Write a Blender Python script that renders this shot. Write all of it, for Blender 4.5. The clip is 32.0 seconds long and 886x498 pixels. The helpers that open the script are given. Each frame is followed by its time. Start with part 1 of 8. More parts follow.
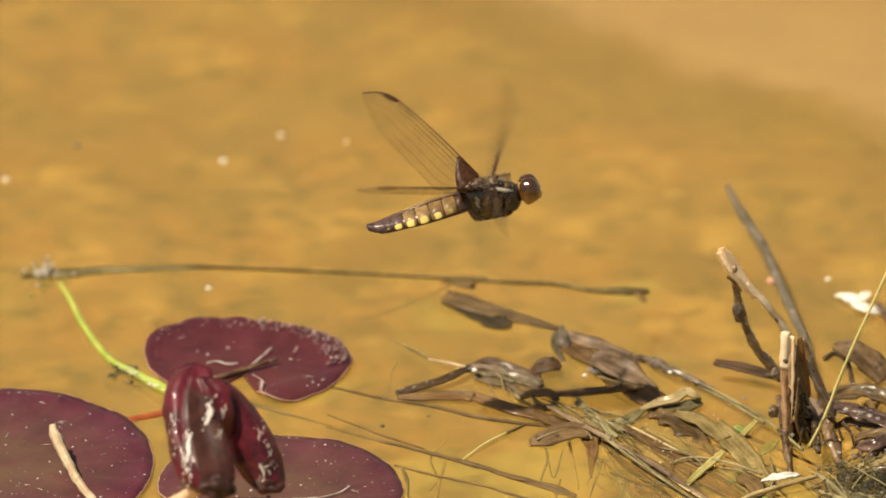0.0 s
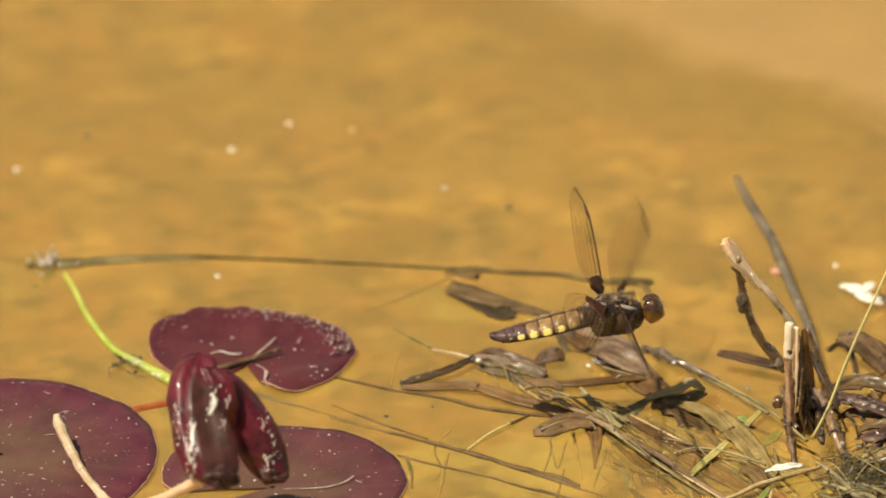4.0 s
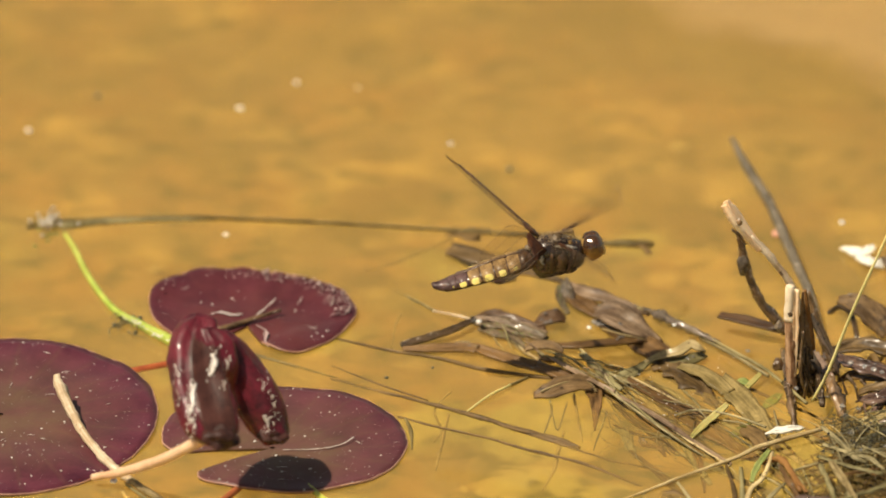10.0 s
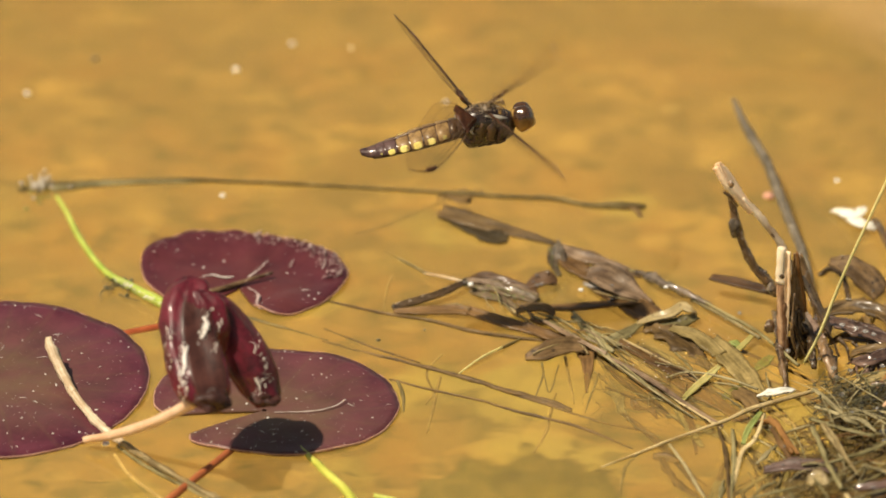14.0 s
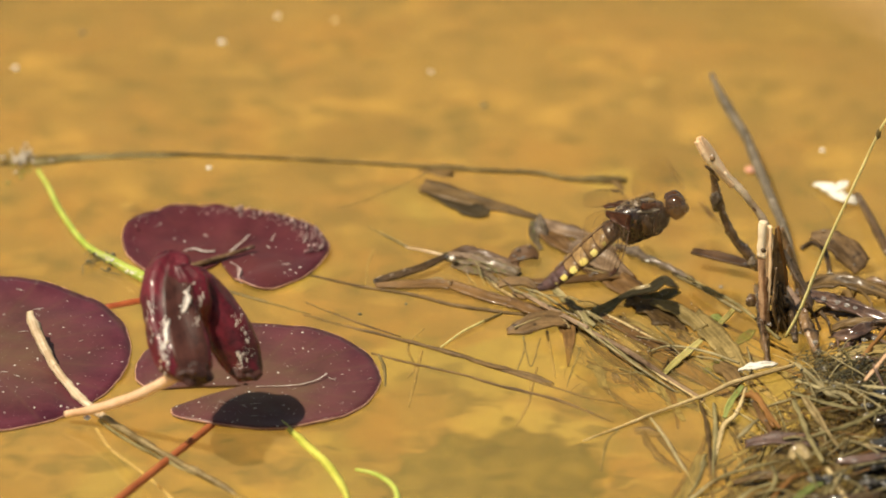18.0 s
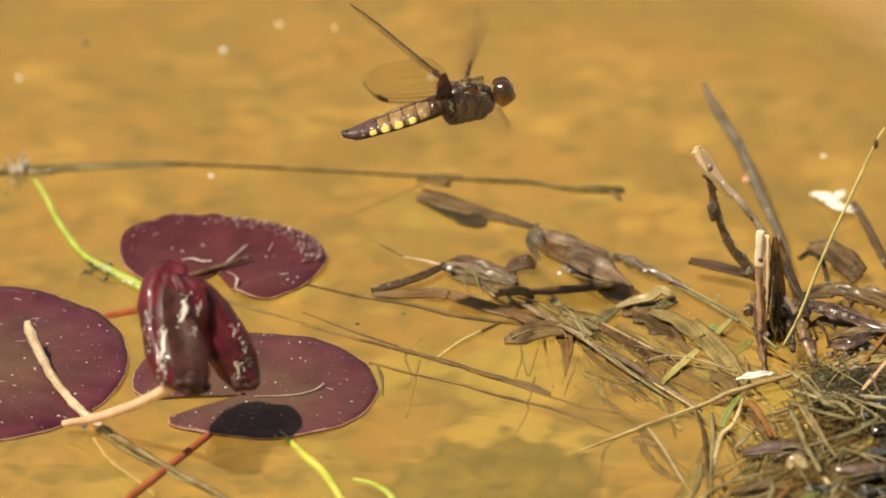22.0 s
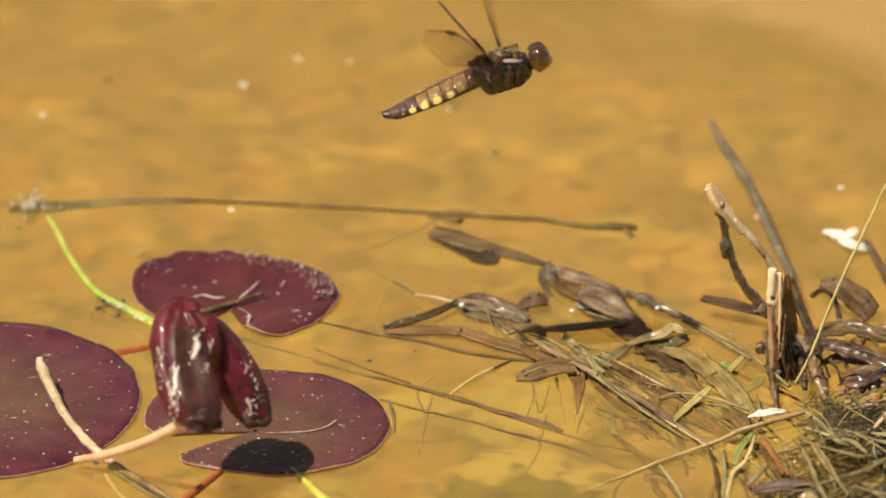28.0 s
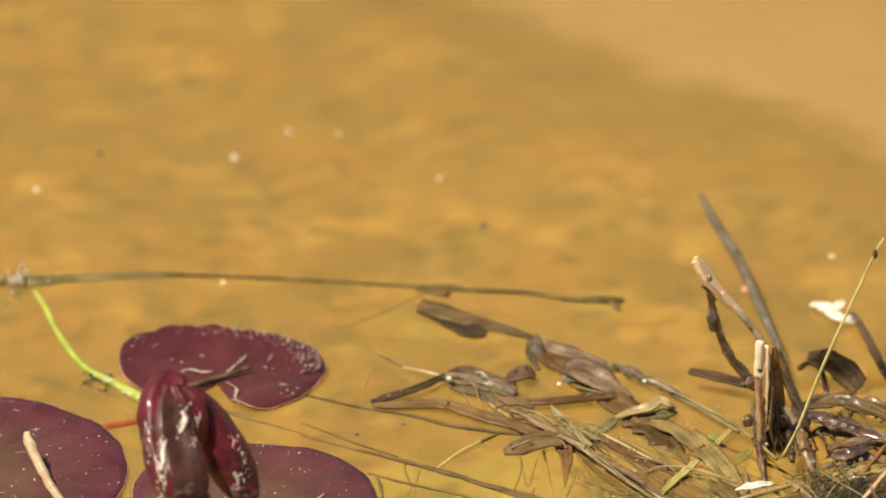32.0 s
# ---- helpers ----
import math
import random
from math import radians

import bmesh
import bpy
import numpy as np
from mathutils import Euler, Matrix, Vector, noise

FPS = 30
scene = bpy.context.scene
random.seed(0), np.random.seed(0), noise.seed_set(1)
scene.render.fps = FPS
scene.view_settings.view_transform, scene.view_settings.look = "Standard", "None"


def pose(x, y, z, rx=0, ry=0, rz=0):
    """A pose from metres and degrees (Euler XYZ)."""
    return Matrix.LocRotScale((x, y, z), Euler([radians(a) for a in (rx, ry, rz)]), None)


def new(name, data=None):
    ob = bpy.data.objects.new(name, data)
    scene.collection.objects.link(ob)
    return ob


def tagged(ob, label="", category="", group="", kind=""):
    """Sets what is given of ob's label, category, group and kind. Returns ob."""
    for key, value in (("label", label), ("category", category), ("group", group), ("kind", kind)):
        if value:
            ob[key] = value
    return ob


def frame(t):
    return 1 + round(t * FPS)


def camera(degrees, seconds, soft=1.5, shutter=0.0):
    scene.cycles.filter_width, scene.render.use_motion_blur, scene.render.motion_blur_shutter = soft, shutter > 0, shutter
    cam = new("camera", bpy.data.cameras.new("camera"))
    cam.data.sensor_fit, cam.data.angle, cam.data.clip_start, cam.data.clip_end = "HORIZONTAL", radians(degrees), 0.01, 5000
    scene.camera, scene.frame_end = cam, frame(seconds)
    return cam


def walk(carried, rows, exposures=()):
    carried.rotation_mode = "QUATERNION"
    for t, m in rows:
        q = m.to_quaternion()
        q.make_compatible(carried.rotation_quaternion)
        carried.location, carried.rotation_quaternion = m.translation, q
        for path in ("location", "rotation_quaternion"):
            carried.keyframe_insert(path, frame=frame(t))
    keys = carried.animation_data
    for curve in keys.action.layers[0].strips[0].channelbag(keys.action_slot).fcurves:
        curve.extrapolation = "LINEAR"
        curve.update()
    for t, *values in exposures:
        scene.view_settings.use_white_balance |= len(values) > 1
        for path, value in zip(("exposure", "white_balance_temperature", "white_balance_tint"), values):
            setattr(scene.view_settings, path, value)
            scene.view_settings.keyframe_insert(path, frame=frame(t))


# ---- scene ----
from mathutils.bvhtree import BVHTree

# ---- camera ----
EYE = (0.00000, -1.76058, 0.93612)
cam = camera(6.0, 32.0, soft=1.8, shutter=0.22)
cam.data.dof.use_dof = True
cam.data.dof.focus_distance = 1.945
cam.data.dof.aperture_fstop = 11.0
walk(cam, [
    (0, pose(*EYE, 62.7800, 0.2568, 0.0255)),
    (0.5, pose(*EYE, 62.7629, 0.2218, 0.0596)),
    (1, pose(*EYE, 62.7553, 0.2367, 0.0541)),
    (1.5, pose(*EYE, 62.7525, 0.2176, 0.0695)),
    (2, pose(*EYE, 62.7521, 0.1850, 0.0929)),
    (2.5, pose(*EYE, 62.7468, 0.2049, 0.0856)),
    (3, pose(*EYE, 62.7395, 0.2088, 0.0849)),
    (3.5, pose(*EYE, 62.7304, 0.2161, 0.0774)),
    (5.5, pose(*EYE, 62.6302, 0.1233, 0.1246)),
    (6, pose(*EYE, 62.5976, 0.0817, 0.1443)),
    (6.5, pose(*EYE, 62.5725, 0.1576, 0.1138)),
    (7, pose(*EYE, 62.5365, 0.1834, 0.1093)),
    (7.5, pose(*EYE, 62.5229, 0.1840, 0.1120)),
    (8, pose(*EYE, 62.5130, 0.1694, 0.1280)),
    (8.5, pose(*EYE, 62.4986, 0.1730, 0.1261)),
    (9, pose(*EYE, 62.4787, 0.1290, 0.1374)),
    (9.5, pose(*EYE, 62.4627, 0.0736, 0.1614)),
    (10, pose(*EYE, 62.4532, 0.0592, 0.1645)),
    (10.5, pose(*EYE, 62.4294, 0.0968, 0.1417)),
    (11, pose(*EYE, 62.4027, 0.0432, 0.1679)),
    (11.5, pose(*EYE, 62.3678, 0.0105, 0.1849)),
    (12, pose(*EYE, 62.3297, -0.0330, 0.2051)),
    (12.5, pose(*EYE, 62.2889, 0.0241, 0.1725)),
    (13, pose(*EYE, 62.2469, 0.0148, 0.1631)),
    (13.5, pose(*EYE, 62.2143, 0.0498, 0.1286)),
    (14, pose(*EYE, 62.1979, 0.0744, 0.0924)),
    (14.5, pose(*EYE, 62.1794, 0.0810, 0.0570)),
    (16.5, pose(*EYE, 62.0914, 0.1078, -0.0389)),
    (17, pose(*EYE, 62.0611, 0.0957, -0.0431)),
    (17.5, pose(*EYE, 62.0372, 0.0984, -0.0542)),
    (18, pose(*EYE, 62.0219, 0.0275, -0.0245)),
    (18.5, pose(*EYE, 62.0049, 0.0404, -0.0287)),
    (19, pose(*EYE, 61.9998, 0.0000, 0.0005)),
    (19.5, pose(*EYE, 61.9836, 0.0197, -0.0183)),
    (20, pose(*EYE, 61.9989, 0.0397, -0.0397)),
    (20.5, pose(*EYE, 62.0245, 0.0647, -0.0629)),
    (21, pose(*EYE, 62.0327, 0.0196, -0.0423)),
    (21.5, pose(*EYE, 62.0522, 0.0208, -0.0480)),
    (22, pose(*EYE, 62.0874, 0.0258, -0.0435)),
    (22.5, pose(*EYE, 62.1306, 0.0467, -0.0394)),
    (23, pose(*EYE, 62.1631, 0.0298, -0.0170)),
    (23.5, pose(*EYE, 62.1888, 0.0192, 0.0030)),
    (24, pose(*EYE, 62.2064, 0.0278, 0.0116)),
    (24.5, pose(*EYE, 62.2113, 0.0108, 0.0340)),
    (25, pose(*EYE, 62.2177, 0.0111, 0.0502)),
    (25.5, pose(*EYE, 62.2276, 0.0094, 0.0613)),
    (27.5, pose(*EYE, 62.3034, 0.0106, 0.0668)),
    (28, pose(*EYE, 62.3385, -0.0218, 0.0750)),
    (28.5, pose(*EYE, 62.3706, 0.0383, 0.0495)),
    (29, pose(*EYE, 62.4076, 0.0146, 0.0642)),
    (29.5, pose(*EYE, 62.4405, -0.0117, 0.0701)),
    (30, pose(*EYE, 62.4747, 0.0071, 0.0513)),
    (30.5, pose(*EYE, 62.5122, 0.0403, 0.0325)),
    (31, pose(*EYE, 62.5537, 0.0224, 0.0304)),
    (31.5, pose(*EYE, 62.6023, 0.0841, -0.0124)),
    (32, pose(*EYE, 62.8369, 0.0700, -0.0713)),
], exposures=[(0.0, 0.12, 7450, 10), (32.0, 0.12, 7450, 10)])

# ---- world, sun, exposure ----
SUN_WAY = Vector((0.48, 0.18, -1.0)).normalized()
world = bpy.data.worlds.new("sky")
scene.world = world
world.use_nodes = True
wn = world.node_tree.nodes
sky = wn.new("ShaderNodeTexSky")
sky.sky_type = "NISHITA"
sky.sun_disc = False
sky.air_density, sky.dust_density, sky.ozone_density = 0.8, 1.0, 0.2
sky.sun_elevation = math.asin(-SUN_WAY.z)
sky.sun_rotation = math.atan2(-SUN_WAY.x, -SUN_WAY.y)
wn["Background"].inputs["Strength"].default_value = 0.08
haze = wn.new("ShaderNodeMix")  # a slightly hazy summer sky
haze.data_type, haze.blend_type = "RGBA", "MULTIPLY"
haze.inputs["Factor"].default_value = 1.0
haze.inputs["B"].default_value = (1.14, 1.0, 0.76, 1)
world.node_tree.links.new(sky.outputs[0], haze.inputs["A"])
world.node_tree.links.new(haze.outputs["Result"], wn["Background"].inputs["Color"])
sun_data = bpy.data.lights.new("sun", "SUN")
sun_data.energy = 4.6
sun_data.angle = radians(1.5)
sun_data.color = (1.0, 0.94, 0.84)
sun = new("sun", sun_data)
sun.matrix_world = Matrix.Translation((-3, 1.5, 5)) @ SUN_WAY.to_track_quat("-Z", "Y").to_matrix().to_4x4()


# ---- materials ----
def mat(name, low, high, blotch=160.0, grain=1400.0, rough=0.6, bump=0.3, depth=0.0004, accent=None, accent_at=0.62,
        accent_scale=500.0, coat=0.0, spread=0.25, stretch=(1, 1, 1), sss=0.0, rough_low=None, fibre=0.0):
    """A surface in two tones with blotches, grain, an accent of flecks, and a tone that differs from thing to thing."""
    m = bpy.data.materials.new(name)
    m.use_nodes = True
    n, link = m.node_tree.nodes, m.node_tree.links.new
    b = n["Principled BSDF"]
    where = n.new("ShaderNodeTexCoord")
    info = n.new("ShaderNodeObjectInfo")
    shift = n.new("ShaderNodeVectorMath")
    shift.operation = "MULTIPLY_ADD"
    shift.inputs[1].default_value = stretch
    link(where.outputs["Object"], shift.inputs[0])
    comb = n.new("ShaderNodeCombineXYZ")
    link(info.outputs["Random"], comb.inputs[0])
    link(info.outputs["Random"], comb.inputs[2])
    link(comb.outputs[0], shift.inputs[2])

    def noise_of(scale, detail, rough_=0.55):
        t = n.new("ShaderNodeTexNoise")
        t.inputs["Scale"].default_value, t.inputs["Detail"].default_value, t.inputs["Roughness"].default_value = scale, detail, rough_
        link(shift.outputs[0], t.inputs["Vector"])
        return t.outputs["Fac"]

    big, fine = noise_of(blotch, 3), noise_of(grain, 4, 0.65)
    mixf = n.new("ShaderNodeMath")
    mixf.operation = "MULTIPLY_ADD"
    link(fine, mixf.inputs[0])
    mixf.inputs[1].default_value = 0.45
    half = n.new("ShaderNodeMath")
    half.operation = "MULTIPLY_ADD"
    half.inputs[1].default_value = 0.9
    link(big, half.inputs[0])
    tone = n.new("ShaderNodeMath")
    tone.operation = "MULTIPLY_ADD"
    tone.inputs[1].default_value = spread
    tone.inputs[2].default_value = -0.18 - spread / 2
    link(info.outputs["Random"], tone.inputs[0])
    link(tone.outputs[0], half.inputs[2])
    link(half.outputs[0], mixf.inputs[2])
    level = mixf.outputs[0]
    if fibre:
        # streaks along the grain of stems and blades
        lay = n.new("ShaderNodeVectorMath")
        lay.operation = "MULTIPLY_ADD"
        lay.inputs[1].default_value = (1.2, 15, 1)
        link(where.outputs["UV"], lay.inputs[0])
        far = n.new("ShaderNodeVectorMath")
        far.operation = "SCALE"
        far.inputs["Scale"].default_value = 40
        link(comb.outputs[0], far.inputs[0])
        link(far.outputs[0], lay.inputs[2])
        streak = n.new("ShaderNodeTexNoise")
        streak.inputs["Scale"].default_value, streak.inputs["Detail"].default_value = 1.0, 3
        link(lay.outputs[0], streak.inputs["Vector"])
        draw = n.new("ShaderNodeMath")
        draw.operation = "MULTIPLY_ADD"
        draw.inputs[1].default_value = fibre
        link(streak.outputs["Fac"], draw.inputs[0])
        down = n.new("ShaderNodeMath")
        down.operation = "SUBTRACT"
        down.inputs[1].default_value = fibre / 2
        link(level, down.inputs[0])
        link(down.outputs[0], draw.inputs[2])
        level = draw.outputs[0]
    ramp = n.new("ShaderNodeValToRGB")
    e = ramp.color_ramp.elements
    e[0].position, e[1].position = 0.28, 0.72
    e[0].color, e[1].color = (*low, 1), (*high, 1)
    link(level, ramp.inputs[0])
    colour = ramp.outputs[0]
    if accent:
        spots = n.new("ShaderNodeValToRGB")
        spots.color_ramp.elements[0].position = accent_at
        spots.color_ramp.elements[1].position = min(1.0, accent_at + 0.07)
        link(noise_of(accent_scale, 3), spots.inputs[0])
        over = n.new("ShaderNodeMix")
        over.data_type = "RGBA"
        over.inputs["B"].default_value = (*accent, 1)
        link(spots.outputs[0], over.inputs["Factor"])
        link(colour, over.inputs["A"])
        colour = over.outputs["Result"]
    link(colour, b.inputs["Base Color"])
    gloss = n.new("ShaderNodeMapRange")
    gloss.inputs["To Min"].default_value = rough * 0.7 if rough_low is None else rough_low
    gloss.inputs["To Max"].default_value = min(1.0, rough * 1.3)
    link(big, gloss.inputs["Value"])
    link(gloss.outputs[0], b.inputs["Roughness"])
    b.inputs["Specular IOR Level"].default_value = 0.5 if coat > 0.3 else 0.22
    b.inputs["Coat Weight"].default_value = coat
    b.inputs["Coat Roughness"].default_value = 0.12
    if sss:
        b.inputs["Subsurface Weight"].default_value = sss
        b.inputs["Subsurface Radius"].default_value = (0.003, 0.0015, 0.0008)
        b.inputs["Subsurface Scale"].default_value = 0.5
    relief = n.new("ShaderNodeBump")
    relief.inputs["Strength"].default_value = bump
    relief.inputs["Distance"].default_value = depth
    link(level, relief.inputs["Height"])
    link(relief.outputs[0], b.inputs["Normal"])
    return m


M_STRAW = mat("dry_straw", (0.30, 0.205, 0.085), (0.66, 0.52, 0.27), rough=0.55, accent=(0.10, 0.06, 0.03), accent_at=0.62, accent_scale=900, fibre=0.8)
M_PALE = mat("pale_split_wood", (0.60, 0.43, 0.26), (0.88, 0.74, 0.54), rough=0.6, accent=(0.16, 0.08, 0.04), accent_at=0.66, fibre=0.7)
M_TANWOOD = mat("tan_reed_wood", (0.26, 0.125, 0.060), (0.74, 0.49, 0.30), rough=0.5, accent=(0.14, 0.07, 0.04), accent_at=0.6, fibre=1)
M_HEAP = mat("dirty_heap_straw", (0.12, 0.098, 0.046), (0.42, 0.35, 0.185), rough=0.55, accent=(0.05, 0.036, 0.018), accent_at=0.64, accent_scale=1100, fibre=0.8)
M_ORANGE = mat("orange_brown_stalk", (0.14, 0.062, 0.018), (0.29, 0.140, 0.044), rough=0.45, fibre=0.7)
M_REED = mat("weathered_reed", (0.050, 0.043, 0.027), (0.185, 0.152, 0.108), rough=0.5, accent=(0.33, 0.28, 0.22), accent_at=0.62, fibre=0.7)
M_STALK = mat("faded_brown_stalk", (0.12, 0.072, 0.048), (0.36, 0.25, 0.18), rough=0.30, coat=0.4, accent=(0.10, 0.05, 0.03), fibre=0.9)
M_BARK = mat("wet_brown_stem", (0.062, 0.034, 0.017), (0.30, 0.18, 0.085), rough=0.28, coat=0.5, bump=0.7, accent=(0.42, 0.34, 0.28), accent_at=0.61, accent_scale=900, fibre=0.9)
M_DARK = mat("dark_wet_stem", (0.028, 0.017, 0.009), (0.13, 0.078, 0.036), rough=0.36, coat=0.3, bump=0.7, accent=(0.30, 0.24, 0.18), fibre=0.9)
M_BLADE = mat("soaked_reed_blade", (0.060, 0.036, 0.014), (0.20, 0.122, 0.045), rough=0.5, coat=0.04, bump=0.5, fibre=1)
M_GREYBLADE = mat("grey_brown_dead_leaf", (0.075, 0.044, 0.020), (0.235, 0.145, 0.066), rough=0.55, coat=0.0, accent=(0.05, 0.03, 0.015), accent_at=0.6, fibre=1)
M_TAN = mat("tan_soaked_leaf", (0.15, 0.108, 0.036), (0.40, 0.295, 0.115), rough=0.5, coat=0.1, fibre=0.9)
M_OLIVE = mat("olive_algae_stem", (0.105, 0.086, 0.034), (0.31, 0.262, 0.122), rough=0.55, coat=0.1, accent=(0.06, 0.046, 0.018), accent_at=0.65, accent_scale=900, fibre=0.9)
M_TWIG = mat("olive_twig", (0.085, 0.062, 0.020), (0.24, 0.18, 0.07), rough=0.6, fibre=0.5)
M_GREEN = mat("bright_green_stem", (0.30, 0.40, 0.06), (0.56, 0.63, 0.14), rough=0.35, coat=0.3, sss=0.1, spread=0.1)
M_YGREEN = mat("yellow_green_stalk", (0.36, 0.31, 0.10), (0.64, 0.55, 0.23), rough=0.4, sss=0.1, fibre=0.7)
M_GRASS = mat("pale_grass_stalk", (0.46, 0.40, 0.13), (0.70, 0.62, 0.28), rough=0.5, fibre=0.5)
M_RED = mat("red_leaf_stalk", (0.26, 0.05, 0.018), (0.55, 0.15, 0.05), rough=0.35, coat=0.3)
M_DULLRED = mat("dull_red_stalk", (0.22, 0.055, 0.020), (0.40, 0.12, 0.045), rough=0.45)
M_PEACH = mat("peach_stalk", (0.62, 0.36, 0.20), (0.85, 0.60, 0.40), rough=0.4, coat=0.2, spread=0.1)
M_WHITE = mat("bleached_petal", (0.66, 0.62, 0.50), (0.90, 0.88, 0.80), rough=0.5, spread=0.1)
M_CRUMB = mat("pale_crumbs", (0.50, 0.43, 0.37), (0.92, 0.88, 0.82), rough=0.6)
M_TUFT = mat("grey_fluff", (0.26, 0.22, 0.16), (0.56, 0.50, 0.41), rough=0.7)
M_DROP = mat("wet_droplet", (0.80, 0.78, 0.72), (0.95, 0.93, 0.88), rough=0.03, rough_low=0.02, coat=1.0, bump=0.0)
M_DROP.node_tree.nodes["Principled BSDF"].inputs["Transmission Weight"].default_value = 0.85
M_DROP.node_tree.nodes["Principled BSDF"].inputs["IOR"].default_value = 1.333
M_SCALE = mat("dark_speck", (0.05, 0.05, 0.03), (0.16, 0.15, 0.09), rough=0.5)
M_FELT = mat("grey_algae_felt", (0.09, 0.080, 0.042), (0.40, 0.355, 0.20), rough=0.6)
M_GRIT = mat("black_grit", (0.008, 0.008, 0.007), (0.035, 0.032, 0.026), rough=0.3, coat=0.4)
M_CRUST = mat("pinkish_grey_crust", (0.20, 0.10, 0.10), (0.62, 0.50, 0.46), rough=0.5, blotch=500)
M_MUD = mat("wet_black_mud", (0.011, 0.010, 0.008), (0.060, 0.050, 0.038), grain=2200, rough=0.12, rough_low=0.06, coat=1.0, bump=1.0, depth=0.0012, accent=(0.16, 0.13, 0.09), accent_at=0.68)
M_MOSS = mat("green_fragment", (0.085, 0.11, 0.028), (0.22, 0.25, 0.075), rough=0.5, fibre=0.6)
M_BUBBLE = mat("white_foam", (0.70, 0.68, 0.62), (0.92, 0.91, 0.86), rough=0.15, coat=0.8, spread=0.05)
M_SOAK = mat("reddish_soaked_blade", (0.085, 0.044, 0.016), (0.225, 0.124, 0.046), rough=0.36, coat=0.2, bump=0.5, fibre=1)
M_PINKTAN = mat("pinkish_dead_leaf", (0.10, 0.062, 0.036), (0.33, 0.225, 0.140), rough=0.45, coat=0.1, accent=(0.09, 0.05, 0.03), accent_at=0.62, accent_scale=420, fibre=1)
M_PARCH = mat("parchment_leaf", (0.13, 0.088, 0.034), (0.43, 0.33, 0.16), rough=0.45, coat=0.15, accent=(0.15, 0.10, 0.045), accent_at=0.60, accent_scale=600, fibre=1.1)
M_LIME = mat("lime_leaf_scrap", (0.15, 0.19, 0.045), (0.32, 0.36, 0.12), rough=0.45, sss=0.1, fibre=0.6)
# pinkish leaf edge; the bright meniscus line is painted into its pale tone
M_RIM = mat("leaf_rim_with_meniscus_light", (0.28, 0.13, 0.10), (0.55, 0.33, 0.24), rough=0.35, spread=0.1)
M_SHEATH = mat("glossy_wet_sheath", (0.050, 0.026, 0.018), (0.22, 0.135, 0.095), rough=0.14, rough_low=0.08, coat=0.8, bump=0.3, accent=(0.40, 0.30, 0.22), accent_at=0.68, fibre=0.9)
M_COCOA = mat("dark_cocoa_reed", (0.042, 0.022, 0.011), (0.125, 0.068, 0.034), rough=0.5, coat=0.06, accent=(0.20, 0.13, 0.08), accent_at=0.70, fibre=1)
M_PLUM = mat("purplish_soaked_reed", (0.045, 0.027, 0.022), (0.150, 0.092, 0.074), rough=0.45, coat=0.2, accent=(0.24, 0.19, 0.15), accent_at=0.68, fibre=1)
M_SPLIT = mat("peeled_reed_wood", (0.88, 0.56, 0.31), (0.98, 0.80, 0.55), rough=0.55, accent=(0.32, 0.18, 0.10), accent_at=0.68, accent_scale=700, fibre=0.7)
M_UNDERSHEET = mat("dark_olive_undersheet", (0.035, 0.026, 0.010), (0.15, 0.110, 0.042), blotch=260, grain=1500, rough=0.4, coat=0.35, bump=1.0, depth=0.0020, spread=0.0, accent=(0.20, 0.155, 0.06), accent_at=0.60, accent_scale=600)
M_MOTTLE = mat("mottled_green_sheath", (0.040, 0.028, 0.014), (0.20, 0.140, 0.080), blotch=700, rough=0.40, coat=0.3, accent=(0.15, 0.16, 0.05), accent_at=0.57, accent_scale=1100, fibre=0.7)
M_WETGREY = mat("wet_grey_leaf", (0.055, 0.040, 0.027), (0.235, 0.180, 0.125), blotch=500, rough=0.16, rough_low=0.08, coat=0.8, bump=0.6, fibre=0.7)
# wet leaf; shade below the floating blade is put into its dark tone
M_BLACKLEAF = mat("wet_leaf_with_shade", (0.026, 0.019, 0.009), (0.080, 0.056, 0.026), rough=0.6, fibre=0.6)
M_DRYSTEM = mat("bleached_dry_stem", (0.46, 0.33, 0.20), (0.82, 0.68, 0.49), rough=0.5, accent=(0.14, 0.08, 0.045), accent_at=0.63, accent_scale=420, fibre=0.8)
M_LIMESTALK = mat("lime_yellow_stalk", (0.38, 0.40, 0.055), (0.66, 0.64, 0.13), rough=0.4, coat=0.2, spread=0.1, fibre=0.6)
# olive tone of the mound that stands in for a pad's shadow
M_PAD_SHADE = mat("olive_pad_shade", (0.088, 0.078, 0.022), (0.205, 0.166, 0.050), blotch=110, grain=600, rough=0.9, spread=0.0)
M_CREAM = mat("cream_sunk_petal", (0.34, 0.25, 0.095), (0.48, 0.36, 0.15), rough=0.6)
M_PINK = mat("pink_fragment", (0.50, 0.22, 0.14), (0.70, 0.38, 0.27), rough=0.5)


